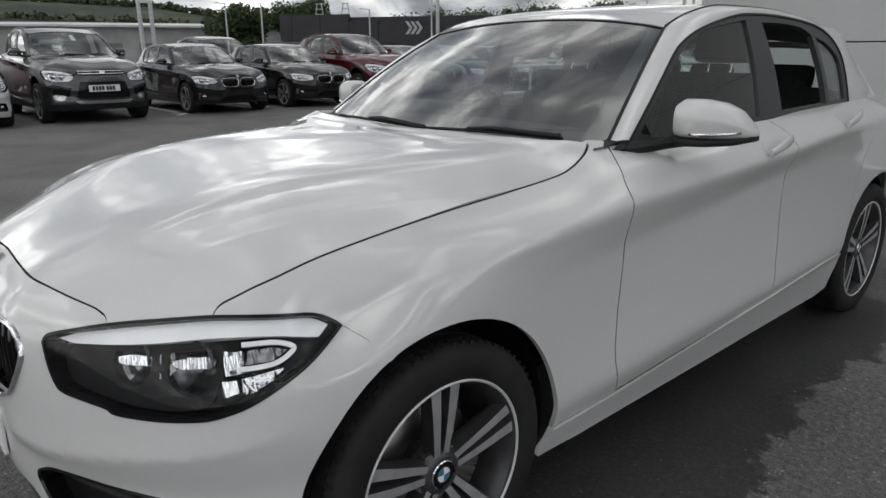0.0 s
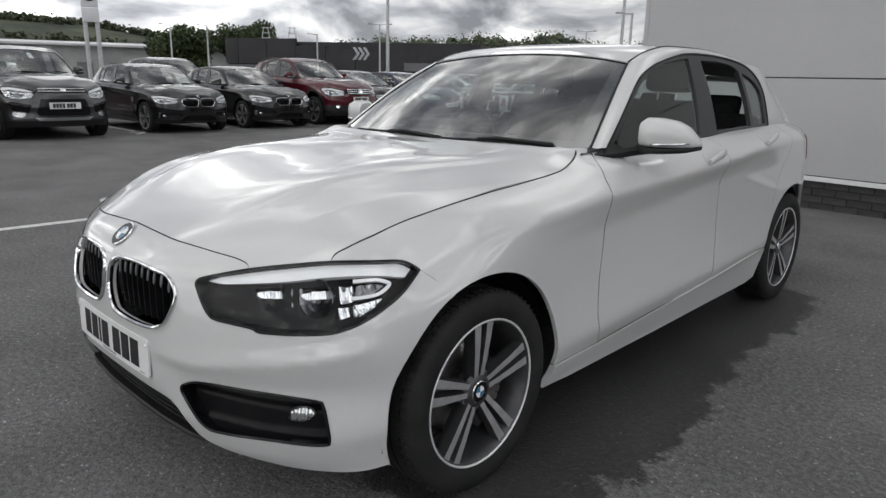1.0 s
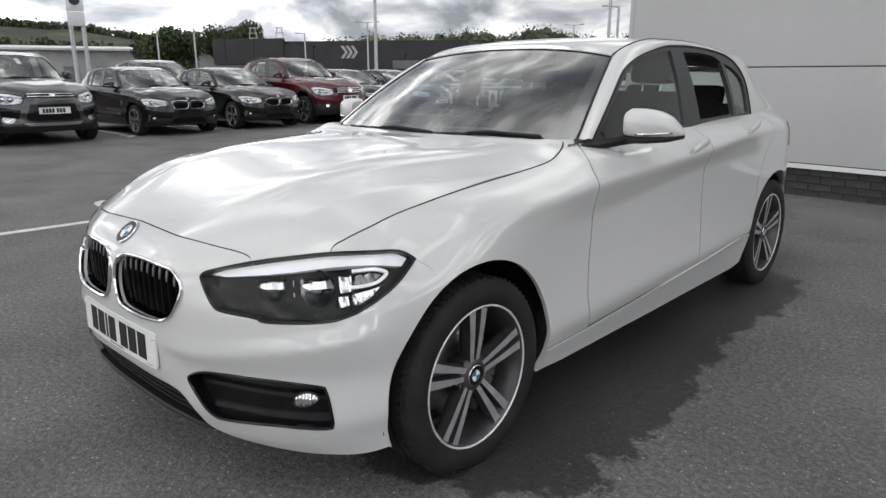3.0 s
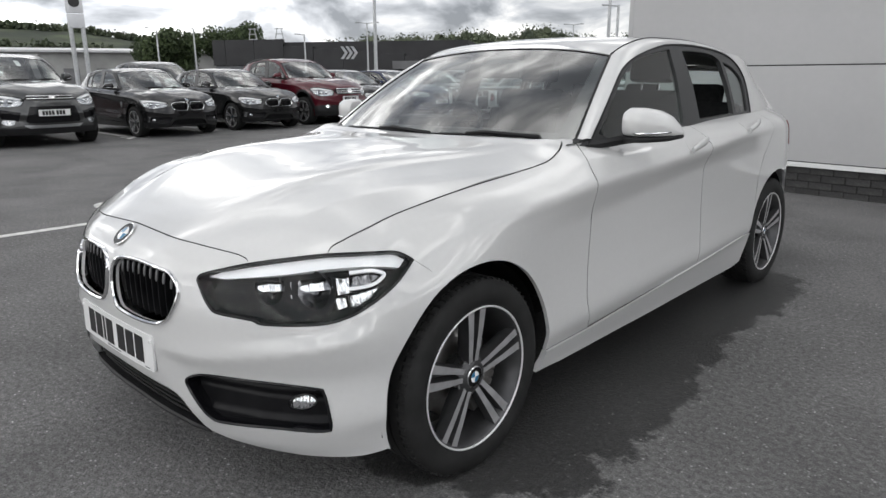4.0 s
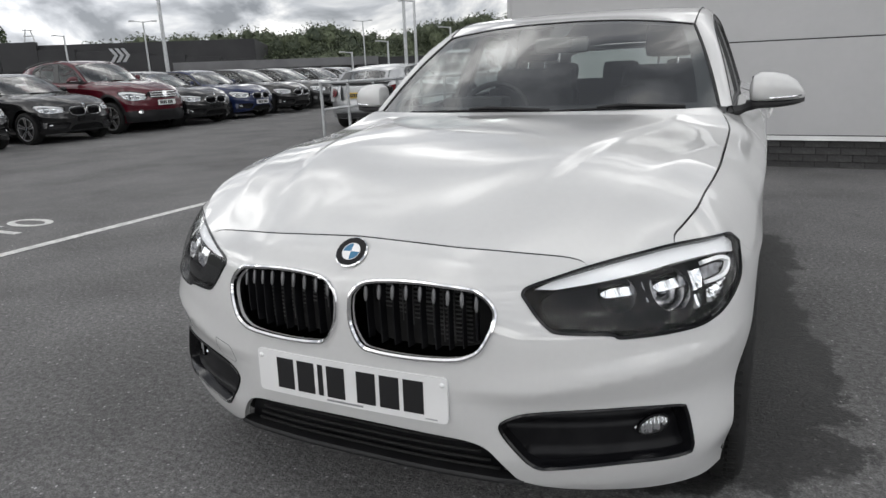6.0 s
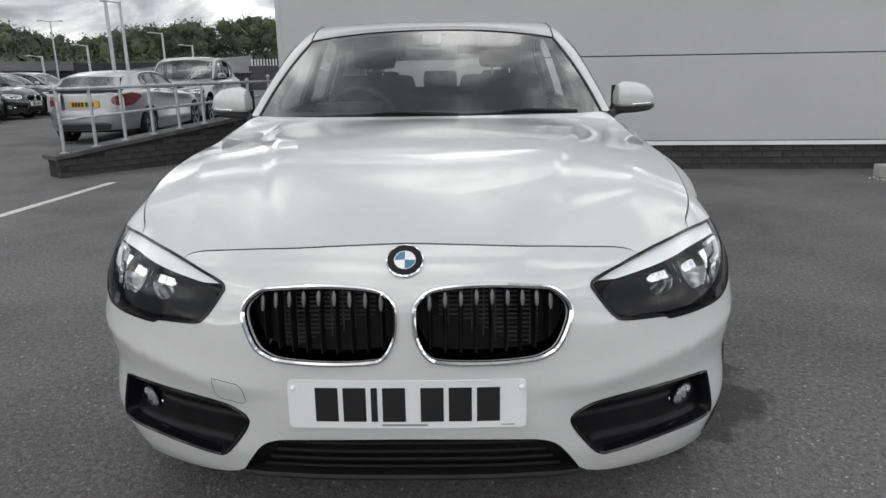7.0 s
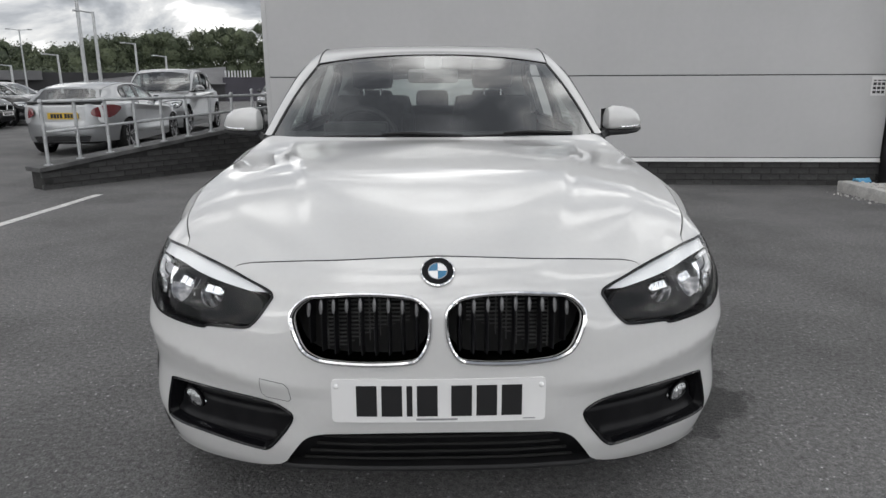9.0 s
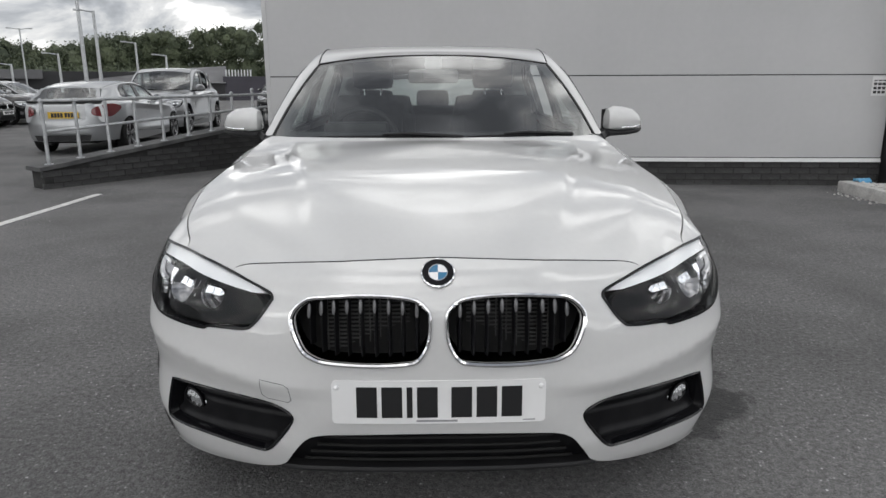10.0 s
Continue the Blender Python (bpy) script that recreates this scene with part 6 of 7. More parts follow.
bar(bm, (-8.5, -.5, 4.0), (25.5, 6, 4.25), .03, Matrix.Rotation(radians(4), 4, "X"))
part("roof", bm, WHITE_SHEET, shed, smooth=False)
for k in range(9):
    bm = bmesh.new()
    bar(bm, (-6 + 3.4 * k, -.06, .2), (-4.4 + 3.4 * k, .05, 2.2), .02)
    part("door", bm, ROOF_GREY, shed, smooth=False)
works = thing("grey_roofed_hall", "low hall with a grey pitched roof beyond the railing", "building", at=pose(-27.5, 52.5, 0, 0, 0, 15))
bm = bmesh.new()
bar(bm, (0, 0, -.6), (10.8, 9, 1.5), .03)
part("wall", bm, DARK_CLAD, works, smooth=False)
v, f = loft([[(x, -.3, 1.4), (x, 4.5, z), (x, 9.3, 1.4)] for x, z in ((-.3, 2.2), (10.9, 2.9))])
mesh_object("roof", v, f, ROOF_GREY, works, "grey sheet roof", smooth=False)
annex = thing("dark_annex", "dark low block with a pale roof plant beyond the railing", "building", at=pose(-17.2, 55.3, 0, 0, 0, 15))
bm = bmesh.new()
bar(bm, (0, 0, -.6), (7, 6, 1.95), .03)
part("wall", bm, varied(material("violet_grey", (.035, .033, .045), .6), (.03, .028, .038), (.045, .042, .055), .7), annex, smooth=False)
bm = bmesh.new()
for k in range(9):
    bar(bm, (.2 + .25 * k, .5, 1.95), (.3 + .25 * k, 2.5, 2.5))
part("roof_plant", bm, SIGN_W, annex, smooth=False)
bridge = thing("concrete_bridge", "far grey concrete bridge deck on piers", "bridge", at=pose(-41, 41.5, 0, 0, 0, 42))
bm = bmesh.new()
bar(bm, (-2, 0, 1.75), (15, 4, 2.45), .03)
part("deck", bm, ROOF_GREY, bridge, smooth=False)
for k in range(5):
    bm = bmesh.new()
    bar(bm, (.5 + 3.2 * k, .5, -.6), (1.1 + 3.2 * k, 3.5, 1.8), .02)
    part("pier", bm, ROOF_GREY, bridge, smooth=False)

# -- trees and hill --
def leaf_material(name, dark, light):
    m = material(name, dark, .7)
    t = m.node_tree
    nd, ln = t.nodes.new, t.links.new
    b = t.nodes["Principled BSDF"]
    geo = nd("ShaderNodeNewGeometry")
    r = nd("ShaderNodeValToRGB")
    r.color_ramp.elements[0].color, r.color_ramp.elements[1].color = (*dark, 1), (*light, 1)
    ln(geo.outputs["Random Per Island"], r.inputs[0])
    ln(r.outputs[0], b.inputs["Base Color"])
    return m


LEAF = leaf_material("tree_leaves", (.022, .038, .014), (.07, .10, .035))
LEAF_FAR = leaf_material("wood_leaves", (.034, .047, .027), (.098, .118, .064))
BARK = varied(material("bark", (.06, .05, .04), .9), (.04, .034, .028), (.09, .075, .06), 6, bump=.01, bump_scale=30)


def leaves(rng, blobs, count, size):
    """Verts and faces of many small leaf clumps spread through some blobs (x, y, z, radius)."""
    vs, fs = [], []
    weights = [b[3] ** 2 for b in blobs]
    for _ in range(count):
        bx, by, bz, br = rng.choices(blobs, weights)[0]
        d = Vector((rng.gauss(0, 1), rng.gauss(0, 1), rng.gauss(0, 1))).normalized() * br * rng.uniform(.35, 1.12)
        c = Vector((bx, by, bz)) + Vector((d.x, d.y, d.z * .85))
        u = Vector((rng.gauss(0, 1), rng.gauss(0, 1), rng.gauss(0, 1))).normalized()
        w = u.cross(Vector((rng.gauss(0, 1), rng.gauss(0, 1), rng.gauss(0, 1)))).normalized()
        s = size * rng.uniform(.5, 1.2)
        k = len(vs)
        vs += [c + u * s, c + w * s * .6, c - u * s * .8, c - w * s * .5]
        fs.append((k, k + 1, k + 2, k + 3))
    return vs, fs


def tree(x, y, h, spread, seed, label="broad dark green leafy tree"):
    rng = random.Random(seed)
    root = thing("tree", label, "tree", at=pose(x, y, -.5))
    trunk = [(0, 0, 0), (.1, 0, h * .2), (.05, .1, h * .45), (0, 0, h * .75)]
    tube("trunk", catmull(trunk, 4), [h * .04 * (1 - .07 * k) for k in range(13)], BARK, root, sides=8)
    blobs = []
    for k in range(9):
        a, q = rng.uniform(0, 6.28), rng.uniform(.2, 1)
        p = (spread * q * math.cos(a), spread * q * math.sin(a), h * rng.uniform(.42, .86))
        blobs.append((*p, spread * rng.uniform(.32, .5)))
        tube("limb", [(0, 0, h * .3), (p[0] * .5, p[1] * .5, h * .3 + (p[2] - h * .3) * .6), p], [h * .016, h * .01, h * .005], BARK, root, sides=6)
    v, f = leaves(rng, blobs, 9000, .19 * spread / 3)
    mesh_object("crown", v, f, LEAF, root, "dark green leaves", smooth=False)
    return root


tree(-66.5, 30.5, 6.3, 3.6, 1)
tree(-67.5, 33.0, 5.2, 3.0, 2)
tree(-66.0, 39.6, 7.5, 3.2, 3)
tree(-70.0, 42.5, 6.6, 2.8, 4)


def woodland(name, label, arc, seed, size, leaf):
    """A belt of trees. arc: rows of (x, y, height)."""
    rng = random.Random(seed)
    vs, fs = [], []
    pts = catmull(arc, 40)
    total = sum(math.dist(p[:2], q[:2]) for p, q in zip(pts[:-1], pts[1:]))
    count = int(total / 1.5)
    for k in range(count):
        x, y, h = pts[int(k / count * len(pts))]
        for depth in (0, 4, 9):
            hh = h * rng.uniform(.84, 1.06) + depth * .05
            px, py = x + rng.uniform(-1, 1) - depth * .4, y + rng.uniform(-1, 1) + depth
            w = rng.uniform(1.7, 2.6)
            blobs = [(px, py, hh - w * .75, w * .75), (px + rng.uniform(-1, 1), py, hh * .62, w), (px + rng.uniform(-1, 1), py, hh * .35, w * 1.05), (px, py, hh * .12, w)]
            for bx, by, bz, br in blobs:
                rows = [[(bx + br * .5 * c * math.cos(q), by + br * .5 * c * math.sin(q), bz + br * .5 * sz) for q in np.linspace(0, 2 * math.pi, 7)] for c, sz in ((.05, -1), (.8, -.6), (1, 0), (.8, .6), (.05, 1))]
                v, f = loft([[(x + rng.uniform(-.2, .2), y, z + rng.uniform(-.2, .2)) for x, y, z in row] for row in rows])
                o = len(vs)
                vs += v
                fs += [tuple(i + o for i in q) for q in f]
            v, f = leaves(rng, blobs, 1500 if depth == 0 else 600, size * .40)
            o = len(vs)
            vs += v
            fs += [tuple(i + o for i in q) for q in f]
    return tagged(mesh_object(name, vs, fs, leaf, None, smooth=False), label, "trees", kind="stuff")


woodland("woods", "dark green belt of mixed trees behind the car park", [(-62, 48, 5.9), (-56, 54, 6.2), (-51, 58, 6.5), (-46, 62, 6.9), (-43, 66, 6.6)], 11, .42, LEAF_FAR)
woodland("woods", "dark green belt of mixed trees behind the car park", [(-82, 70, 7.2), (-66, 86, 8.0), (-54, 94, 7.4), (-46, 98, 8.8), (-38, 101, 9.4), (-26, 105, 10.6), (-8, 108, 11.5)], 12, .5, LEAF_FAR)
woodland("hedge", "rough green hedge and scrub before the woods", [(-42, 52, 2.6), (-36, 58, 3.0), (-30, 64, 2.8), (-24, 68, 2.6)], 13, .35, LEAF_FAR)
# green hillside far off
HILL = varied(material("hillside", (.05, .07, .03), .95), (.016, .024, .012), (.050, .064, .029), .022, low=.42, high=.60, second=(.09, .5))
rows = []
for r, q in ((330, 0), (420, .35), (520, .72), (600, .97), (680, 1.0), (800, .8)):
    row = []
    for a in np.linspace(radians(38), radians(105), 60):
        top = float(np.interp(math.degrees(a), [38, 48, 56, 60, 64, 68, 71, 75, 90, 105], [4, 9, 14, 21, 27, 33.5, 37, 38.5, 42, 46]))
        row.append((-r * math.sin(a), r * math.cos(a), -1 + q * top * (1 + .05 * noise.noise(Vector((a * 22, q * 3, 0)))) + 1.2 * noise.noise(Vector((a * 90, q * 9, 3)))))
    rows.append(row)
v, f = loft(rows)
tagged(mesh_object("hillside", v, [q[::-1] for q in f], HILL), "far green hillside of fields and woods", "hill", kind="structure")
rng = random.Random(21)
vs, fs = [], []
for _ in range(1100):
    a, q = radians(rng.uniform(40, 100)), rng.choice((.25, .5, .97, .98, .99, 1.0))
    r = 330 + 270 * q
    top = float(np.interp(math.degrees(a), [38, 48, 56, 60, 64, 68, 71, 75, 90, 105], [4, 9, 14, 21, 27, 33.5, 37, 38.5, 42, 46]))
    c = (-r * math.sin(a), r * math.cos(a), -1 + q * top + rng.uniform(.3, 2.0))
    v, f = leaves(rng, [(*c, rng.uniform(2.2, 4.2))], 26, 1.7)
    o = len(vs)
    vs += v
    fs += [tuple(i + o for i in g) for g in f]
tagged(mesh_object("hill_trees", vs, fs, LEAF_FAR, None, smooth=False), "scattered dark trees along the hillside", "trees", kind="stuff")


# loose grit on the tarmac
rng = random.Random(31)
vs, fs = [], []
for _ in range(5200):
    x, y = rng.uniform(-3.2, 4.5), rng.uniform(-2.2, 5.4)
    if -.9 < x < .9 and -.75 < y < 3.6:
        continue
    r = rng.choice((.0022, .0028, .0035, .005)) * rng.uniform(.7, 1.2)
    a = rng.uniform(0, 6.28)
    o = len(vs)
    vs += [(x + r * math.cos(a + k * 2.1), y + r * math.sin(a + k * 2.1), 0) for k in range(3)] + [(x, y, r * .9)]
    fs += [(o, o + 1, o + 3), (o + 1, o + 2, o + 3), (o + 2, o, o + 3)]
tagged(mesh_object("grit", vs, fs, varied(material("grit_stone", (.2, .2, .19), .9), (.12, .12, .115), (.26, .255, .245), 30), None, smooth=False), "loose pale grit scattered on the tarmac", "grit", kind="stuff")

# ---- the cars ----
hero = build_hero(M)
SMALL = {"bolt", "tread", "spoke_web", "inner_rim", "brake_caliper", "trim_fins", "handle_cup", "screw_cap", "maker_bar", "towing_cover", "headrest_posts"}
NOSE = {"front_bumper", "kidney_surround", "fog_recess", "lower_grille", "lip", "bonnet_badge", "number_plate", "centre_cap"}


def stretch_of(width=1.0, flare=0.0, wheelbase=2.69, front=.74, rear=.87, heights=((0, 0), (1.5, 1.5)), lean=0.0):
    """How the hatchback's form is drawn out into another car's: a function of a place on it."""
    zs, zt = zip(*heights)

    def warp(p):
        x, y, z = p
        if y < 0:
            y = y * front / .74
        elif y < 2.69:
            y = y * wheelbase / 2.69
        else:
            y = wheelbase + (y - 2.69) * rear / .87
        return Vector((x * (width + flare * min(1, max(0, z - .98) / .3)), y - lean * max(0, z - .98), float(np.interp(z, zs, zt))))

    return warp


def wheel_copy(src, parent, m, swap, skip):
    root = new("alloy_wheel")
    root.parent, root.matrix_basis = parent, m
    made = {src: root}
    for o in src.children_recursive:
        base = o.name.split(".")[0]
        if base in skip or o.parent not in made:
            continue
        c = new(base, o.data)
        c.parent, c.matrix_basis = made[o.parent], o.matrix_basis
        if "label" in o:
            c["label"] = o["label"]
        made[o] = c
        recolour(c, swap)
    return root


def recolour(ob, swap):
    for slot in ob.material_slots:
        if slot.material in swap:
            m = swap[slot.material]
            slot.link = "OBJECT"
            slot.material = m


def parked(name, label, at, colour, swap, skip, warp=None, cache=None, wheel=1.0, group="", category="car"):
    """Another car of the hatchback's build, its form drawn out by warp. cache: meshes to share between cars of one form."""
    root = thing(name, label, category, group, at=at)
    swap = {**swap, M["lamp_dark"]: M["lamp_far"], M["bowl"]: M["lamp_far"]}
    made = {hero: root}

    def place_of(o):
        m = o.matrix_basis.copy()
        while o.parent is not None and o.parent != hero:
            o = o.parent
            m = o.matrix_basis @ m
        return m

    wheels = set()
    for o in hero.children_recursive:
        base = o.name.split(".")[0]
        if o.parent in wheels:
            wheels.add(o)
            continue
        if base in skip or o.parent not in made:
            continue
        if base == "alloy_wheel":
            wheels.add(o)
            p = o.matrix_basis.translation
            q = warp(p) if warp else p
            wheel_copy(o, root, Matrix.Translation((q[0], q[1], p[2] * wheel)) @ Matrix.Scale(wheel, 4), swap, skip)
            continue
        if o.data is None or warp is None:
            c = new(base, o.data)
            if warp is None:
                c.matrix_basis = o.matrix_basis
        else:
            if o.name not in cache:
                me = o.data.copy()
                m = place_of(o)
                for vert in me.vertices:
                    vert.co = warp(m @ vert.co)
                cache[o.name] = me
            c = new(base, cache[o.name])
        c.parent = made[o.parent]
        c.visible_shadow = o.visible_shadow
        if "label" in o:
            c["label"] = o["label"].replace("white five", "five").replace("white ", colour + " ") if any(k in o["label"] for k in ("bonnet", "wing", "door", "sill", "quarter", "roof", "pillar", "bumper", "tailgate", "handle", "cap")) else o["label"]
        made[o] = c
        recolour(c, swap)
    return root


def finish(parts, warp):
    """Draws new parts out by the same warp."""
    for o in parts:
        for vert in o.data.vertices:
            vert.co = warp(vert.co)


def front_sheet(root, paint, holes=()):
    """A bumper sheet across the nose without the kidney openings."""
    front_arch = arch_line(0, .367, -20, 66, 16)
    half = NOSE_LINE[:-1] + LAMP_UNDER[:-1] + [(1.100, .733), (1.143, .700)] + front_arch[::-1] + [(.985, .198), (.90, .192), (.64, .202), (.3, .21), (0, .21)]
    loop = half + [(-u, z) for u, z in half[::-1] if u > 1e-6]
    return panel("front_bumper", shell, loop, list(holes), .035, paint, root, lip=.012, label="front bumper")


def bars_plate(root, at, sheet, rows=7, w=.052):
    """A number plate with plain bars; at: its frame, x along it, y up, z out."""
    bm = bmesh.new()
    bar(bm, (-.26, -.056, 0), (.26, .056, .006), .002, at)
    p = part("number_plate", bm, sheet, root, "number plate with dark bars", smooth=False)
    x = -.205
    for k in range(rows):
        bm = bmesh.new()
        bar(bm, (x, -.038, .005), (x + .043, .038, .0072), 0, at)
        part("character_bar", bm, M["ink"], p, smooth=False)
        x += w + (.022 if k == 3 else 0)
    return p


HEAD = (.9995, .02)


def row_pose(x, y, front=.74, head=HEAD):
    """The pose of a car whose nose is at x, y."""
    h = np.array(head) / np.hypot(*head)
    a = math.degrees(math.atan2(h[1], h[0])) + 90
    return pose(x - h[0] * front, y - h[1] * front, 0, 0, 0, a)


BLACK = car_paint("black_paint", (.008, .008, .0085), .1)
GREY = car_paint("dark_grey_paint", (.060, .061, .061), .08)
RED = car_paint("dark_red_paint", (.068, .005, .011), .06)
BLUE = car_paint("dark_blue_paint", (.010, .018, .06), .08)
SILVER = car_paint("silver_paint", (.38, .39, .40), .04)
MID = car_paint("mid_grey_paint", (.10, .105, .11), .06)
for m in (BLACK, BLUE, RED, GREY):
    m.node_tree.nodes["Principled BSDF"].inputs["Specular IOR Level"].default_value = .05
    m.node_tree.nodes["Principled BSDF"].inputs["Coat IOR"].default_value = 1.52
for m in (SILVER, MID, GREY):
    m.node_tree.nodes["Principled BSDF"].inputs["Metallic"].default_value = .8
GROUP = "cars parked in the row"
SALOON = stretch_of(1.02, 0, 2.80, .76, 1.02, ((0, 0), (.31, .31), (.98, .97), (1.416, 1.40)))
saloon_cache = {}

# the row: two black hatchbacks of the same make as the white one
for x, y in ((-11.55, 5.42), (-11.65, 7.72)):
    parked("black_hatchback", "glossy black five-door hatchback with a chrome kidney grille", row_pose(x, y), "black", {M["paint"]: BLACK}, SMALL | {"number_plate"}, group=GROUP)
parked("white_hatchback", "white hatchback with dark fog lamp recesses", row_pose(-11.15, .5), "white", {}, SMALL, group=GROUP)
for x, y, m, c, plate in ((-11.9, 11.75, BLACK, "black", False), (-12.1, 13.8, BLUE, "dark blue", True), (-12.3, 16.0, BLACK, "black", False), (-12.5, 18.2, GREY, "grey", True), (-12.7, 20.5, BLACK, "black", False), (-12.9, 22.8, SILVER, "silver", True)):
    parked(c.replace(" ", "_") + "_saloon", "glossy %s saloon car with a kidney grille" % c, row_pose(x, y, .76), c, {M["paint"]: m}, SMALL | (set() if plate else {"number_plate"}), SALOON, saloon_cache, group=GROUP)
# cars standing behind the row
SUV = stretch_of(1.045, .05, 2.69, .82, .95, ((0, 0), (.20, .245), (.318, .375), (.785, .96), (.98, 1.17), (1.416, 1.69)))
suv_cache = {}
for x, y, m, c in ((-17.0, 8.4, MID, "dark grey"), (-17.2, 10.6, RED, "dark red"), (-17.9, 14.6, GREY, "grey"), (-18.2, 18.8, SILVER, "silver"), (-16.6, 1.4, RED, "dark red"), (-16.7, 4.0, SILVER, "silver")):
    tall = (x, y) == (-17.0, 8.4)
    parked("parked_suv" if tall else "parked_saloon", "%s car standing behind the front row" % c, row_pose(x, y, .82), c, {M["paint"]: m}, SMALL | {"number_plate"}, SUV if tall else SALOON, suv_cache if tall else saloon_cache, wheel=1.1 if tall else 1.0, group="cars behind the row")
for x, y, m, c in ((-4.2, 28.5, M["paint"], "white"), (-6.9, 28.3, GREY, "grey")):
    parked(c + "_saloon", "%s saloon beyond the railing" % c, row_pose(x, y, .76, (.1, -1)), c, {M["paint"]: m}, SMALL | {"number_plate"}, SALOON, saloon_cache, group="cars beyond the railing")


def grey_suv():
    root = parked("grey_suv", "dark grey metallic SUV with chrome grille bars", row_pose(-11.3, 2.75, .82), "dark grey", {M["paint"]: GREY}, SMALL | NOSE, SUV, suv_cache, wheel=1.12, group=GROUP)
    made = [front_sheet(root, GREY)]
    made.append(panel("upper_grille", shell, catmull([(-.40, .728), (-.38, .690), (0, .682), (.38, .690), (.40, .728), (.2, .748), (0, .752), (-.2, .748)], 4, closed=True), [], .03, M["gloss_black"], root, lip=.006, label="black upper grille", out=.004))
    for z in (.703, .735):
        made.append(tube("grille_bar", [np.array(shell(u, z)) + facing(shell, u, z) * .012 for u in np.linspace(-.385, .385, 20)], .0075, M["chrome"], root, "chrome grille bar", sides=6))
    made.append(panel("badge", shell, [(.045 * math.cos(a), .719 + .018 * math.sin(a)) for a in np.linspace(0, 6.28, 20, endpoint=False)], [], .02, M["chrome"], root, lip=.004, label="oval badge", out=.02))
    made.append(panel("lower_grille", shell, [(-.36, .60), (.36, .60), (.44, .40), (.40, .372), (-.40, .372), (-.44, .40)], [], .03, M["gloss_black"], root, lip=.006, label="black lower grille", out=.004))
    made.append(panel("skid_plate", shell, [(-.48, .345), (.48, .345), (.40, .30), (-.40, .30)], [], .03, SILVER, root, lip=.006, label="silver lower bumper bar", out=.010))
    made.append(panel("lower_valance", shell, [(-.95, .300), (.95, .300), (.93, .20), (-.93, .20)], [], .03, M["plastic"], root, lip=.006, label="black plastic valance", out=.005))
    for s in (1, -1):
        side = car_side(shell, s)
        made.append(panel("air_duct", side, [(.50, .52), (.80, .565), (.86, .545), (.80, .44), (.55, .40)], [], .03, M["gloss_black"], root, lip=.006, label="black side duct", flip=s, out=.004))
        made.append(panel("fog_lamp", side, catmull([(.60, .41), (.70, .425), (.79, .42), (.80, .375), (.72, .35), (.63, .355)], 3, closed=True), [], .02, M["lamp_far"], root, lip=.006, label="clear fog lamp", flip=s, out=.007))
        made.append(panel("sill_cladding", side, [(u_at(.40), .275), (u_at(2.28), .335), (u_at(2.26), .19), (u_at(.42), .20)], [], .05, M["plastic"], root, lip=.006, label="black sill cladding", flip=s, out=.012))
        made.append(tube("roof_bar", [(s * (float(RAIL_X(y)) - .01), y, float(RAIL_Z(y)) + .03) for y in np.linspace(1.45, 2.95, 14)], .014, M["alloy"], root, "silver roof bar", sides=6))
    made.append(panel("price_slip", screen, [(.10, .62), (.22, .62), (.22, .88), (.10, .88)], [], .05, M["white"], root, lip=0, label="white paper slip behind the windscreen", out=-.01))
    finish(made, SUV)
    bars_plate(root, Matrix.Translation((0, -.835, .615)) @ pose(0, 0, 0, 88, 0, 0), M["plate"])


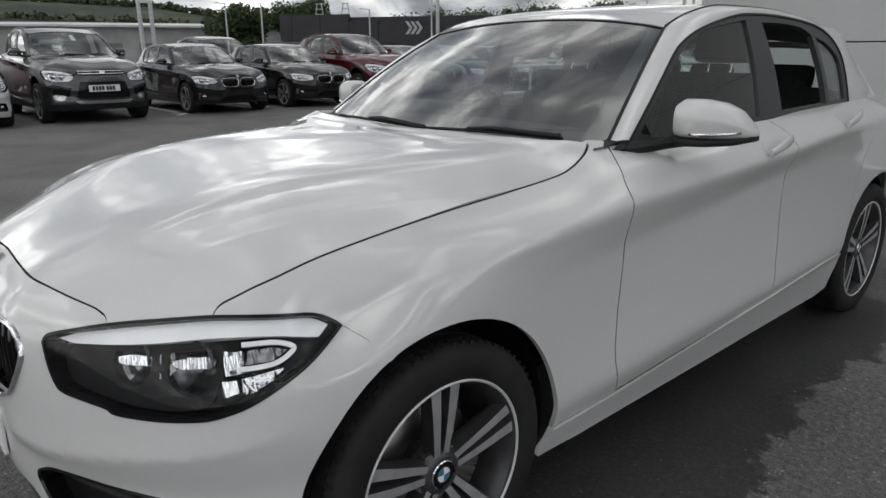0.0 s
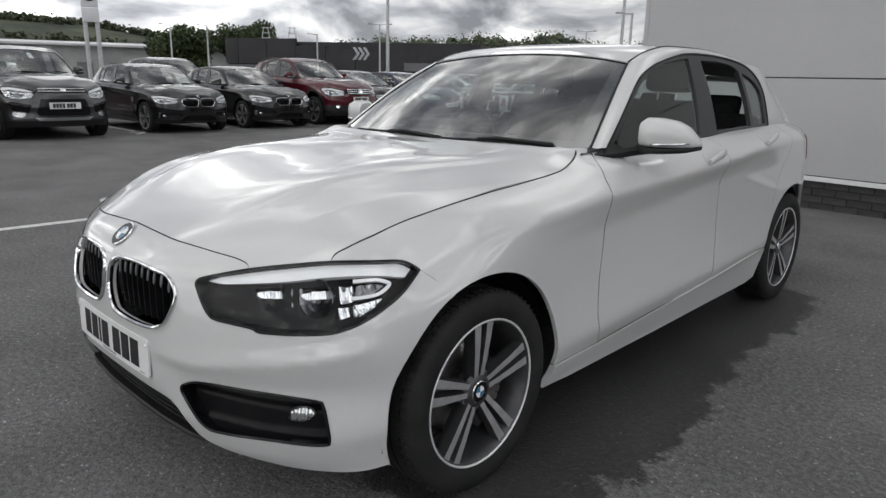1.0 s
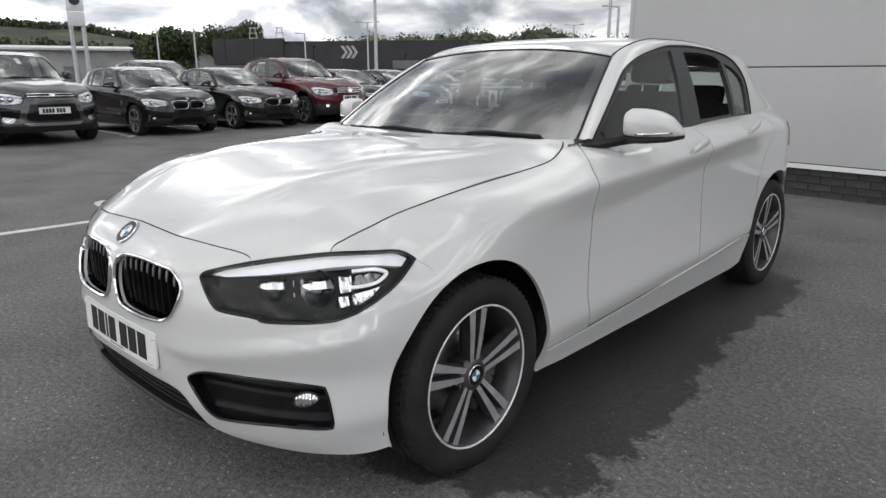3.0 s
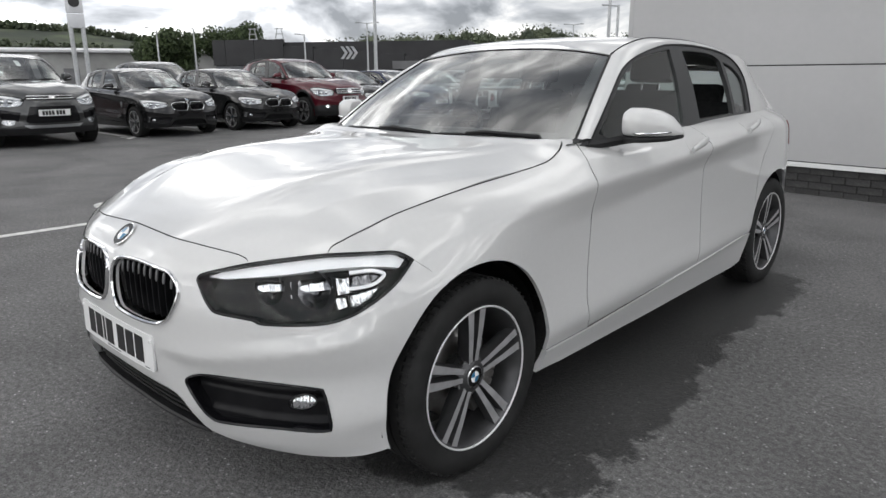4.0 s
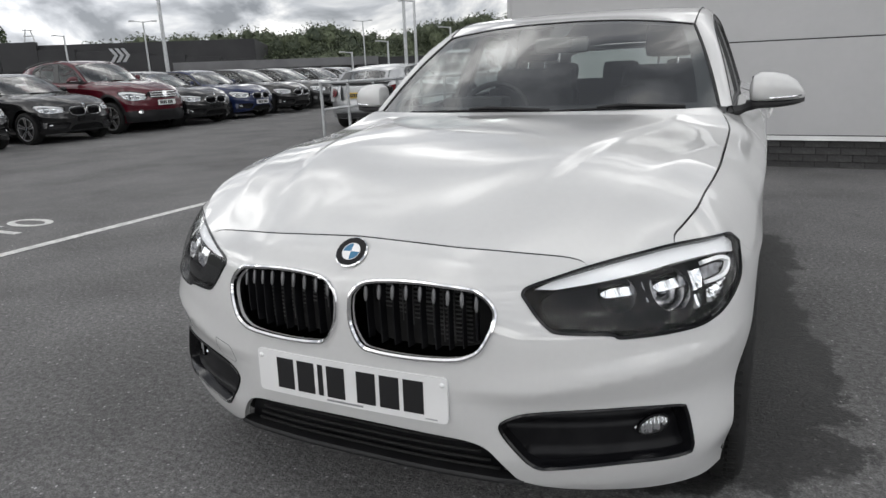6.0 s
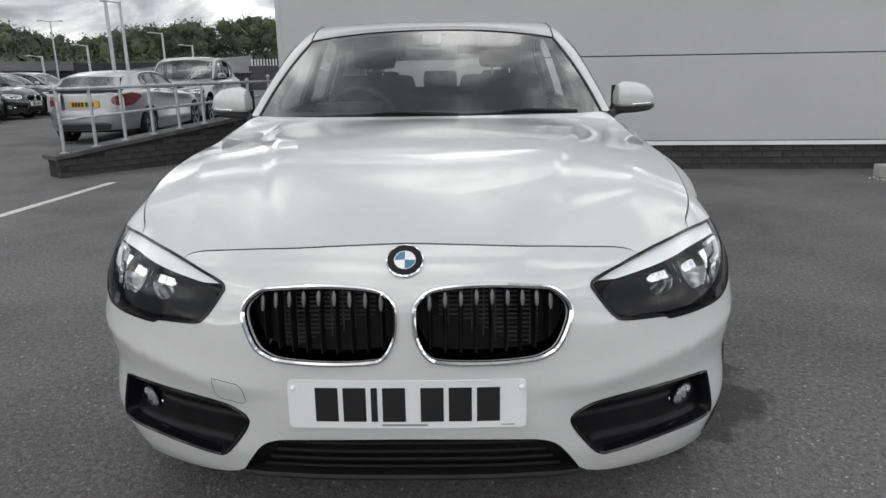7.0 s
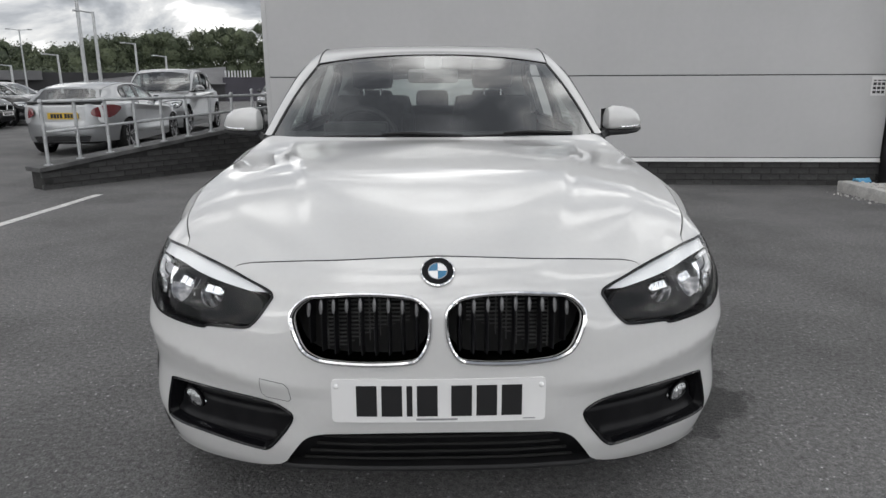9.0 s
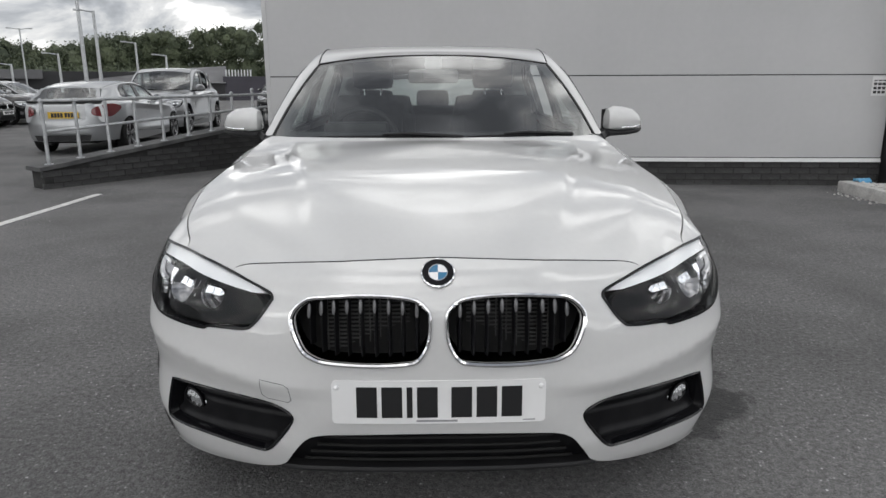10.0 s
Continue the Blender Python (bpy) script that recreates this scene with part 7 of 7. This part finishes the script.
def red_suv():
    root = parked("red_suv", "dark red SUV with a chrome barred grille", row_pose(-11.75, 9.92, .82), "dark red", {M["paint"]: RED}, SMALL | NOSE, SUV, suv_cache, wheel=1.12, group=GROUP)
    made = [front_sheet(root, RED)]
    made.append(panel("upper_grille", shell, catmull([(-.40, .735), (-.42, .70), (-.36, .635), (0, .625), (.36, .635), (.42, .70), (.40, .735), (0, .755)], 4, closed=True), [], .03, M["gloss_black"], root, lip=.006, label="black upper grille", out=.004))
    for z in (.652, .690, .728):
        made.append(tube("grille_bar", [np.array(shell(u, z)) + facing(shell, u, z) * .012 for u in np.linspace(-.37, .37, 20)], .010, M["chrome"], root, "chrome grille bar", sides=6))
    made.append(panel("badge", shell, [(.062 * math.cos(a), .69 + .05 * math.sin(a)) for a in np.linspace(0, 6.28, 24, endpoint=False)], [], .02, M["chrome"], root, lip=.004, label="round chrome badge", out=.022))
    made.append(panel("lower_grille", shell, [(-.75, .42), (.75, .42), (.95, .40), (.95, .20), (-.95, .20), (-.95, .40)], [], .04, M["plastic"], root, lip=.006, label="black plastic lower bumper", out=.006))
    for s in (1, -1):
        side = car_side(shell, s)
        made.append(panel("fog_lamp", side, [(.62 + .05 * math.cos(a), .40 + .035 * math.sin(a)) for a in np.linspace(0, 6.28, 16, endpoint=False)], [], .02, M["reflector"], root, lip=.006, label="round fog lamp", flip=s, out=.012))
        made.append(panel("sill_cladding", side, [(u_at(.40), .275), (u_at(2.28), .335), (u_at(2.26), .19), (u_at(.42), .20)], [], .05, M["plastic"], root, lip=.006, label="black sill cladding", flip=s, out=.012))
        for y0 in (0, 2.69):
            edge = arch_line(y0, .367, 5, 175, 24)
            made.append(sweep("arch_trim", side, edge, [(-.004, .004), (.02, .012), (.045, .006), (.045, -.004), (-.004, -.006)], M["plastic"], root, "black wheel arch trim", closed=False, flip=s))
        made.append(tube("roof_bar", [(s * (float(RAIL_X(y)) - .01), y, float(RAIL_Z(y)) + .03) for y in np.linspace(1.45, 2.95, 14)], .014, M["frame"], root, "dark roof bar", sides=6))
    for x, y in ((-.30, 2.1), (.30, 2.1)):
        bm = bmesh.new()
        bar(bm, (x - .10, y, 1.40), (x + .10, y + .08, 1.435), .01)
        made.append(part("roof_marker", bm, M["red_lens"], root, "small red roof block"))
    finish(made, SUV)
    bars_plate(root, Matrix.Translation((0, -.845, .66)) @ pose(0, 0, 0, 88, 0, 0), M["plate"])


def silver_coupe():
    h = np.array((-.07, .9975))
    a = math.degrees(math.atan2(h[1], h[0])) + 90
    warp = stretch_of(.96, 0, 2.715, .78, .93, ((0, 0), (.31, .31), (.98, .93), (1.416, 1.30)))
    at = pose(-6.55 + h[0] * 2.715, 10.75 + h[1] * 2.715, 0, 0, 0, a)
    root = parked("silver_coupe", "silver three-door coupe with a dark boot spoiler", at, "silver", {M["paint"]: SILVER}, SMALL | NOSE | {"tail_lamp", "tailgate", "rear_bumper", "rear_pillar"}, warp, {}, category="car")
    made = [front_sheet(root, SILVER)]

    def gate(x, z):
        return (x, 3.46 - 1.05 * max(0, z - .93) + .02 * max(0, .93 - z) - .12 * x * x, z)

    outer = [(-.70, .60), (.70, .60), (.70, .82), (.66, .95), (.60, 1.08), (.53, 1.25), (.3, 1.285), (-.3, 1.285), (-.53, 1.25), (-.60, 1.08), (-.66, .95), (-.70, .82)]
    rw = catmull([(-.54, 1.00), (0, .995), (.54, 1.00), (.50, 1.12), (.44, 1.24), (0, 1.262), (-.44, 1.24), (-.50, 1.12)], 4, closed=True)
    made.append(panel("tailgate", gate, outer, [rw], .05, SILVER, root, lip=.01, label="silver tailgate", flip=-1))
    g = panel("rear_window", gate, rw, [], .1, M["glass"], root, lip=0, label="sloping rear window", flip=-1, out=-.004)
    made.append(g)
    rear = [(u_at(3.15) + .003, .25), (ARC[-1], .25), (ARC[-1], .62), (u_at(3.15) + .003, .66)]
    for s in (1, -1):
        made.append(panel("rear_bumper", car_side(shell, s), rear, [], .05, SILVER, root, lip=.01, label="silver rear bumper", flip=s, out=.012))
        made.append(panel("rear_corner", car_side(shell, s), [(u_at(3.15) + .003, .63), (ARC[-1] - .40, .60), (ARC[-1] - .42, .95), (u_at(3.15) + .003, 1.01)], [], .05, SILVER, root, lip=.01, flip=s))
        made.append(panel("tail_lamp", car_side(shell, s), catmull([(u_at(3.0), .84), (u_at(3.15) + .12, .70), (ARC[-1] - .54, .73), (ARC[-1] - .55, .86), (u_at(3.15) + .10, .93), (u_at(3.02), .90)], 4, closed=True), [], .04, M["red_lens"], root, lip=.01, label="red wedge tail lamp", flip=s, out=.026))
        made.append(panel("rear_pillar", car_side(glass_side, s), catmull(FRAME_TOP[9:], 4) + [(2.8, 1.004), (3.28, 1.0), (3.22, 1.07), (3.10, 1.17), (2.98, 1.25), (2.80, 1.290), (2.6, 1.322)], [], .04, SILVER, root, lip=.01, label="silver rear pillar", flip=s))
    spoiler = [[np.array(gate(x, .965)) + d for d in ((0, -.02, .0), (0, .045, .012), (0, .05, .028), (0, -.03, .045))] for x in np.linspace(-.66, .66, 17)]
    v, f = loft(spoiler, closed=True)
    made.append(mesh_object("spoiler", v, f, M["frame"], root, "dark boot spoiler"))
    made.append(panel("lower_valance", lambda x, z: (x, 3.60 - .12 * x * x, z), [(-.50, .36), (.50, .36), (.46, .26), (-.46, .26)], [], .05, M["plastic"], root, lip=.01, label="black rear valance", flip=-1))
    finish(made, warp)
    bars_plate(root, Matrix.Translation((0, 3.56, .70)) @ pose(0, 0, 0, 90, 0, 180), varied(material("plate_yellow", (.55, .36, .03), .4), (.50, .32, .02), (.60, .40, .04), 6))


def silver_van():
    warp = stretch_of(1.08, .14, 2.95, .80, 1.1, ((0, 0), (.31, .33), (.785, .90), (.98, 1.08), (1.416, 1.68)), lean=.30)
    root = parked("silver_people_carrier", "tall silver people carrier with a large windscreen", row_pose(-7.08, 14.5, .80, (.06, -1)), "silver", {M["paint"]: SILVER}, SMALL | NOSE, warp, {}, wheel=1.05)
    made = [front_sheet(root, SILVER)]
    made.append(panel("upper_grille", shell, [(-.36, .735), (.36, .735), (.30, .64), (-.30, .64)], [], .03, M["gloss_black"], root, lip=.006, label="black grille", out=.004))
    for z in (.665, .71):
        made.append(tube("grille_bar", [np.array(shell(u, z)) + facing(shell, u, z) * .012 for u in np.linspace(-.33, .33, 16)], .008, M["chrome"], root, "chrome grille bar", sides=6))
    made.append(panel("lower_grille", shell, [(-.60, .37), (.60, .37), (.50, .24), (-.50, .24)], [], .04, M["plastic"], root, lip=.006, label="black lower intake", out=.005))
    finish(made, warp)
    bars_plate(root, Matrix.Translation((0, -.815, .54)) @ pose(0, 0, 0, 88, 0, 0), M["plate"])


grey_suv()
red_suv()
silver_coupe()
silver_van()
# bay lines and a painted mark between the parked cars
for y in (2.1, 4.48, 6.60, 9.03, 11.2, 13.3, 15.5):
    road_line((-12.62, y), (-17.2, y + .10), .10)
for a, b in (((-12.44, 4.29), (-12.15, 4.79)), ((-12.58, 4.77), (-11.93, 4.23))):
    road_line(a, b, .11, "painted_mark", "white painted cross stroke at the bay's end")
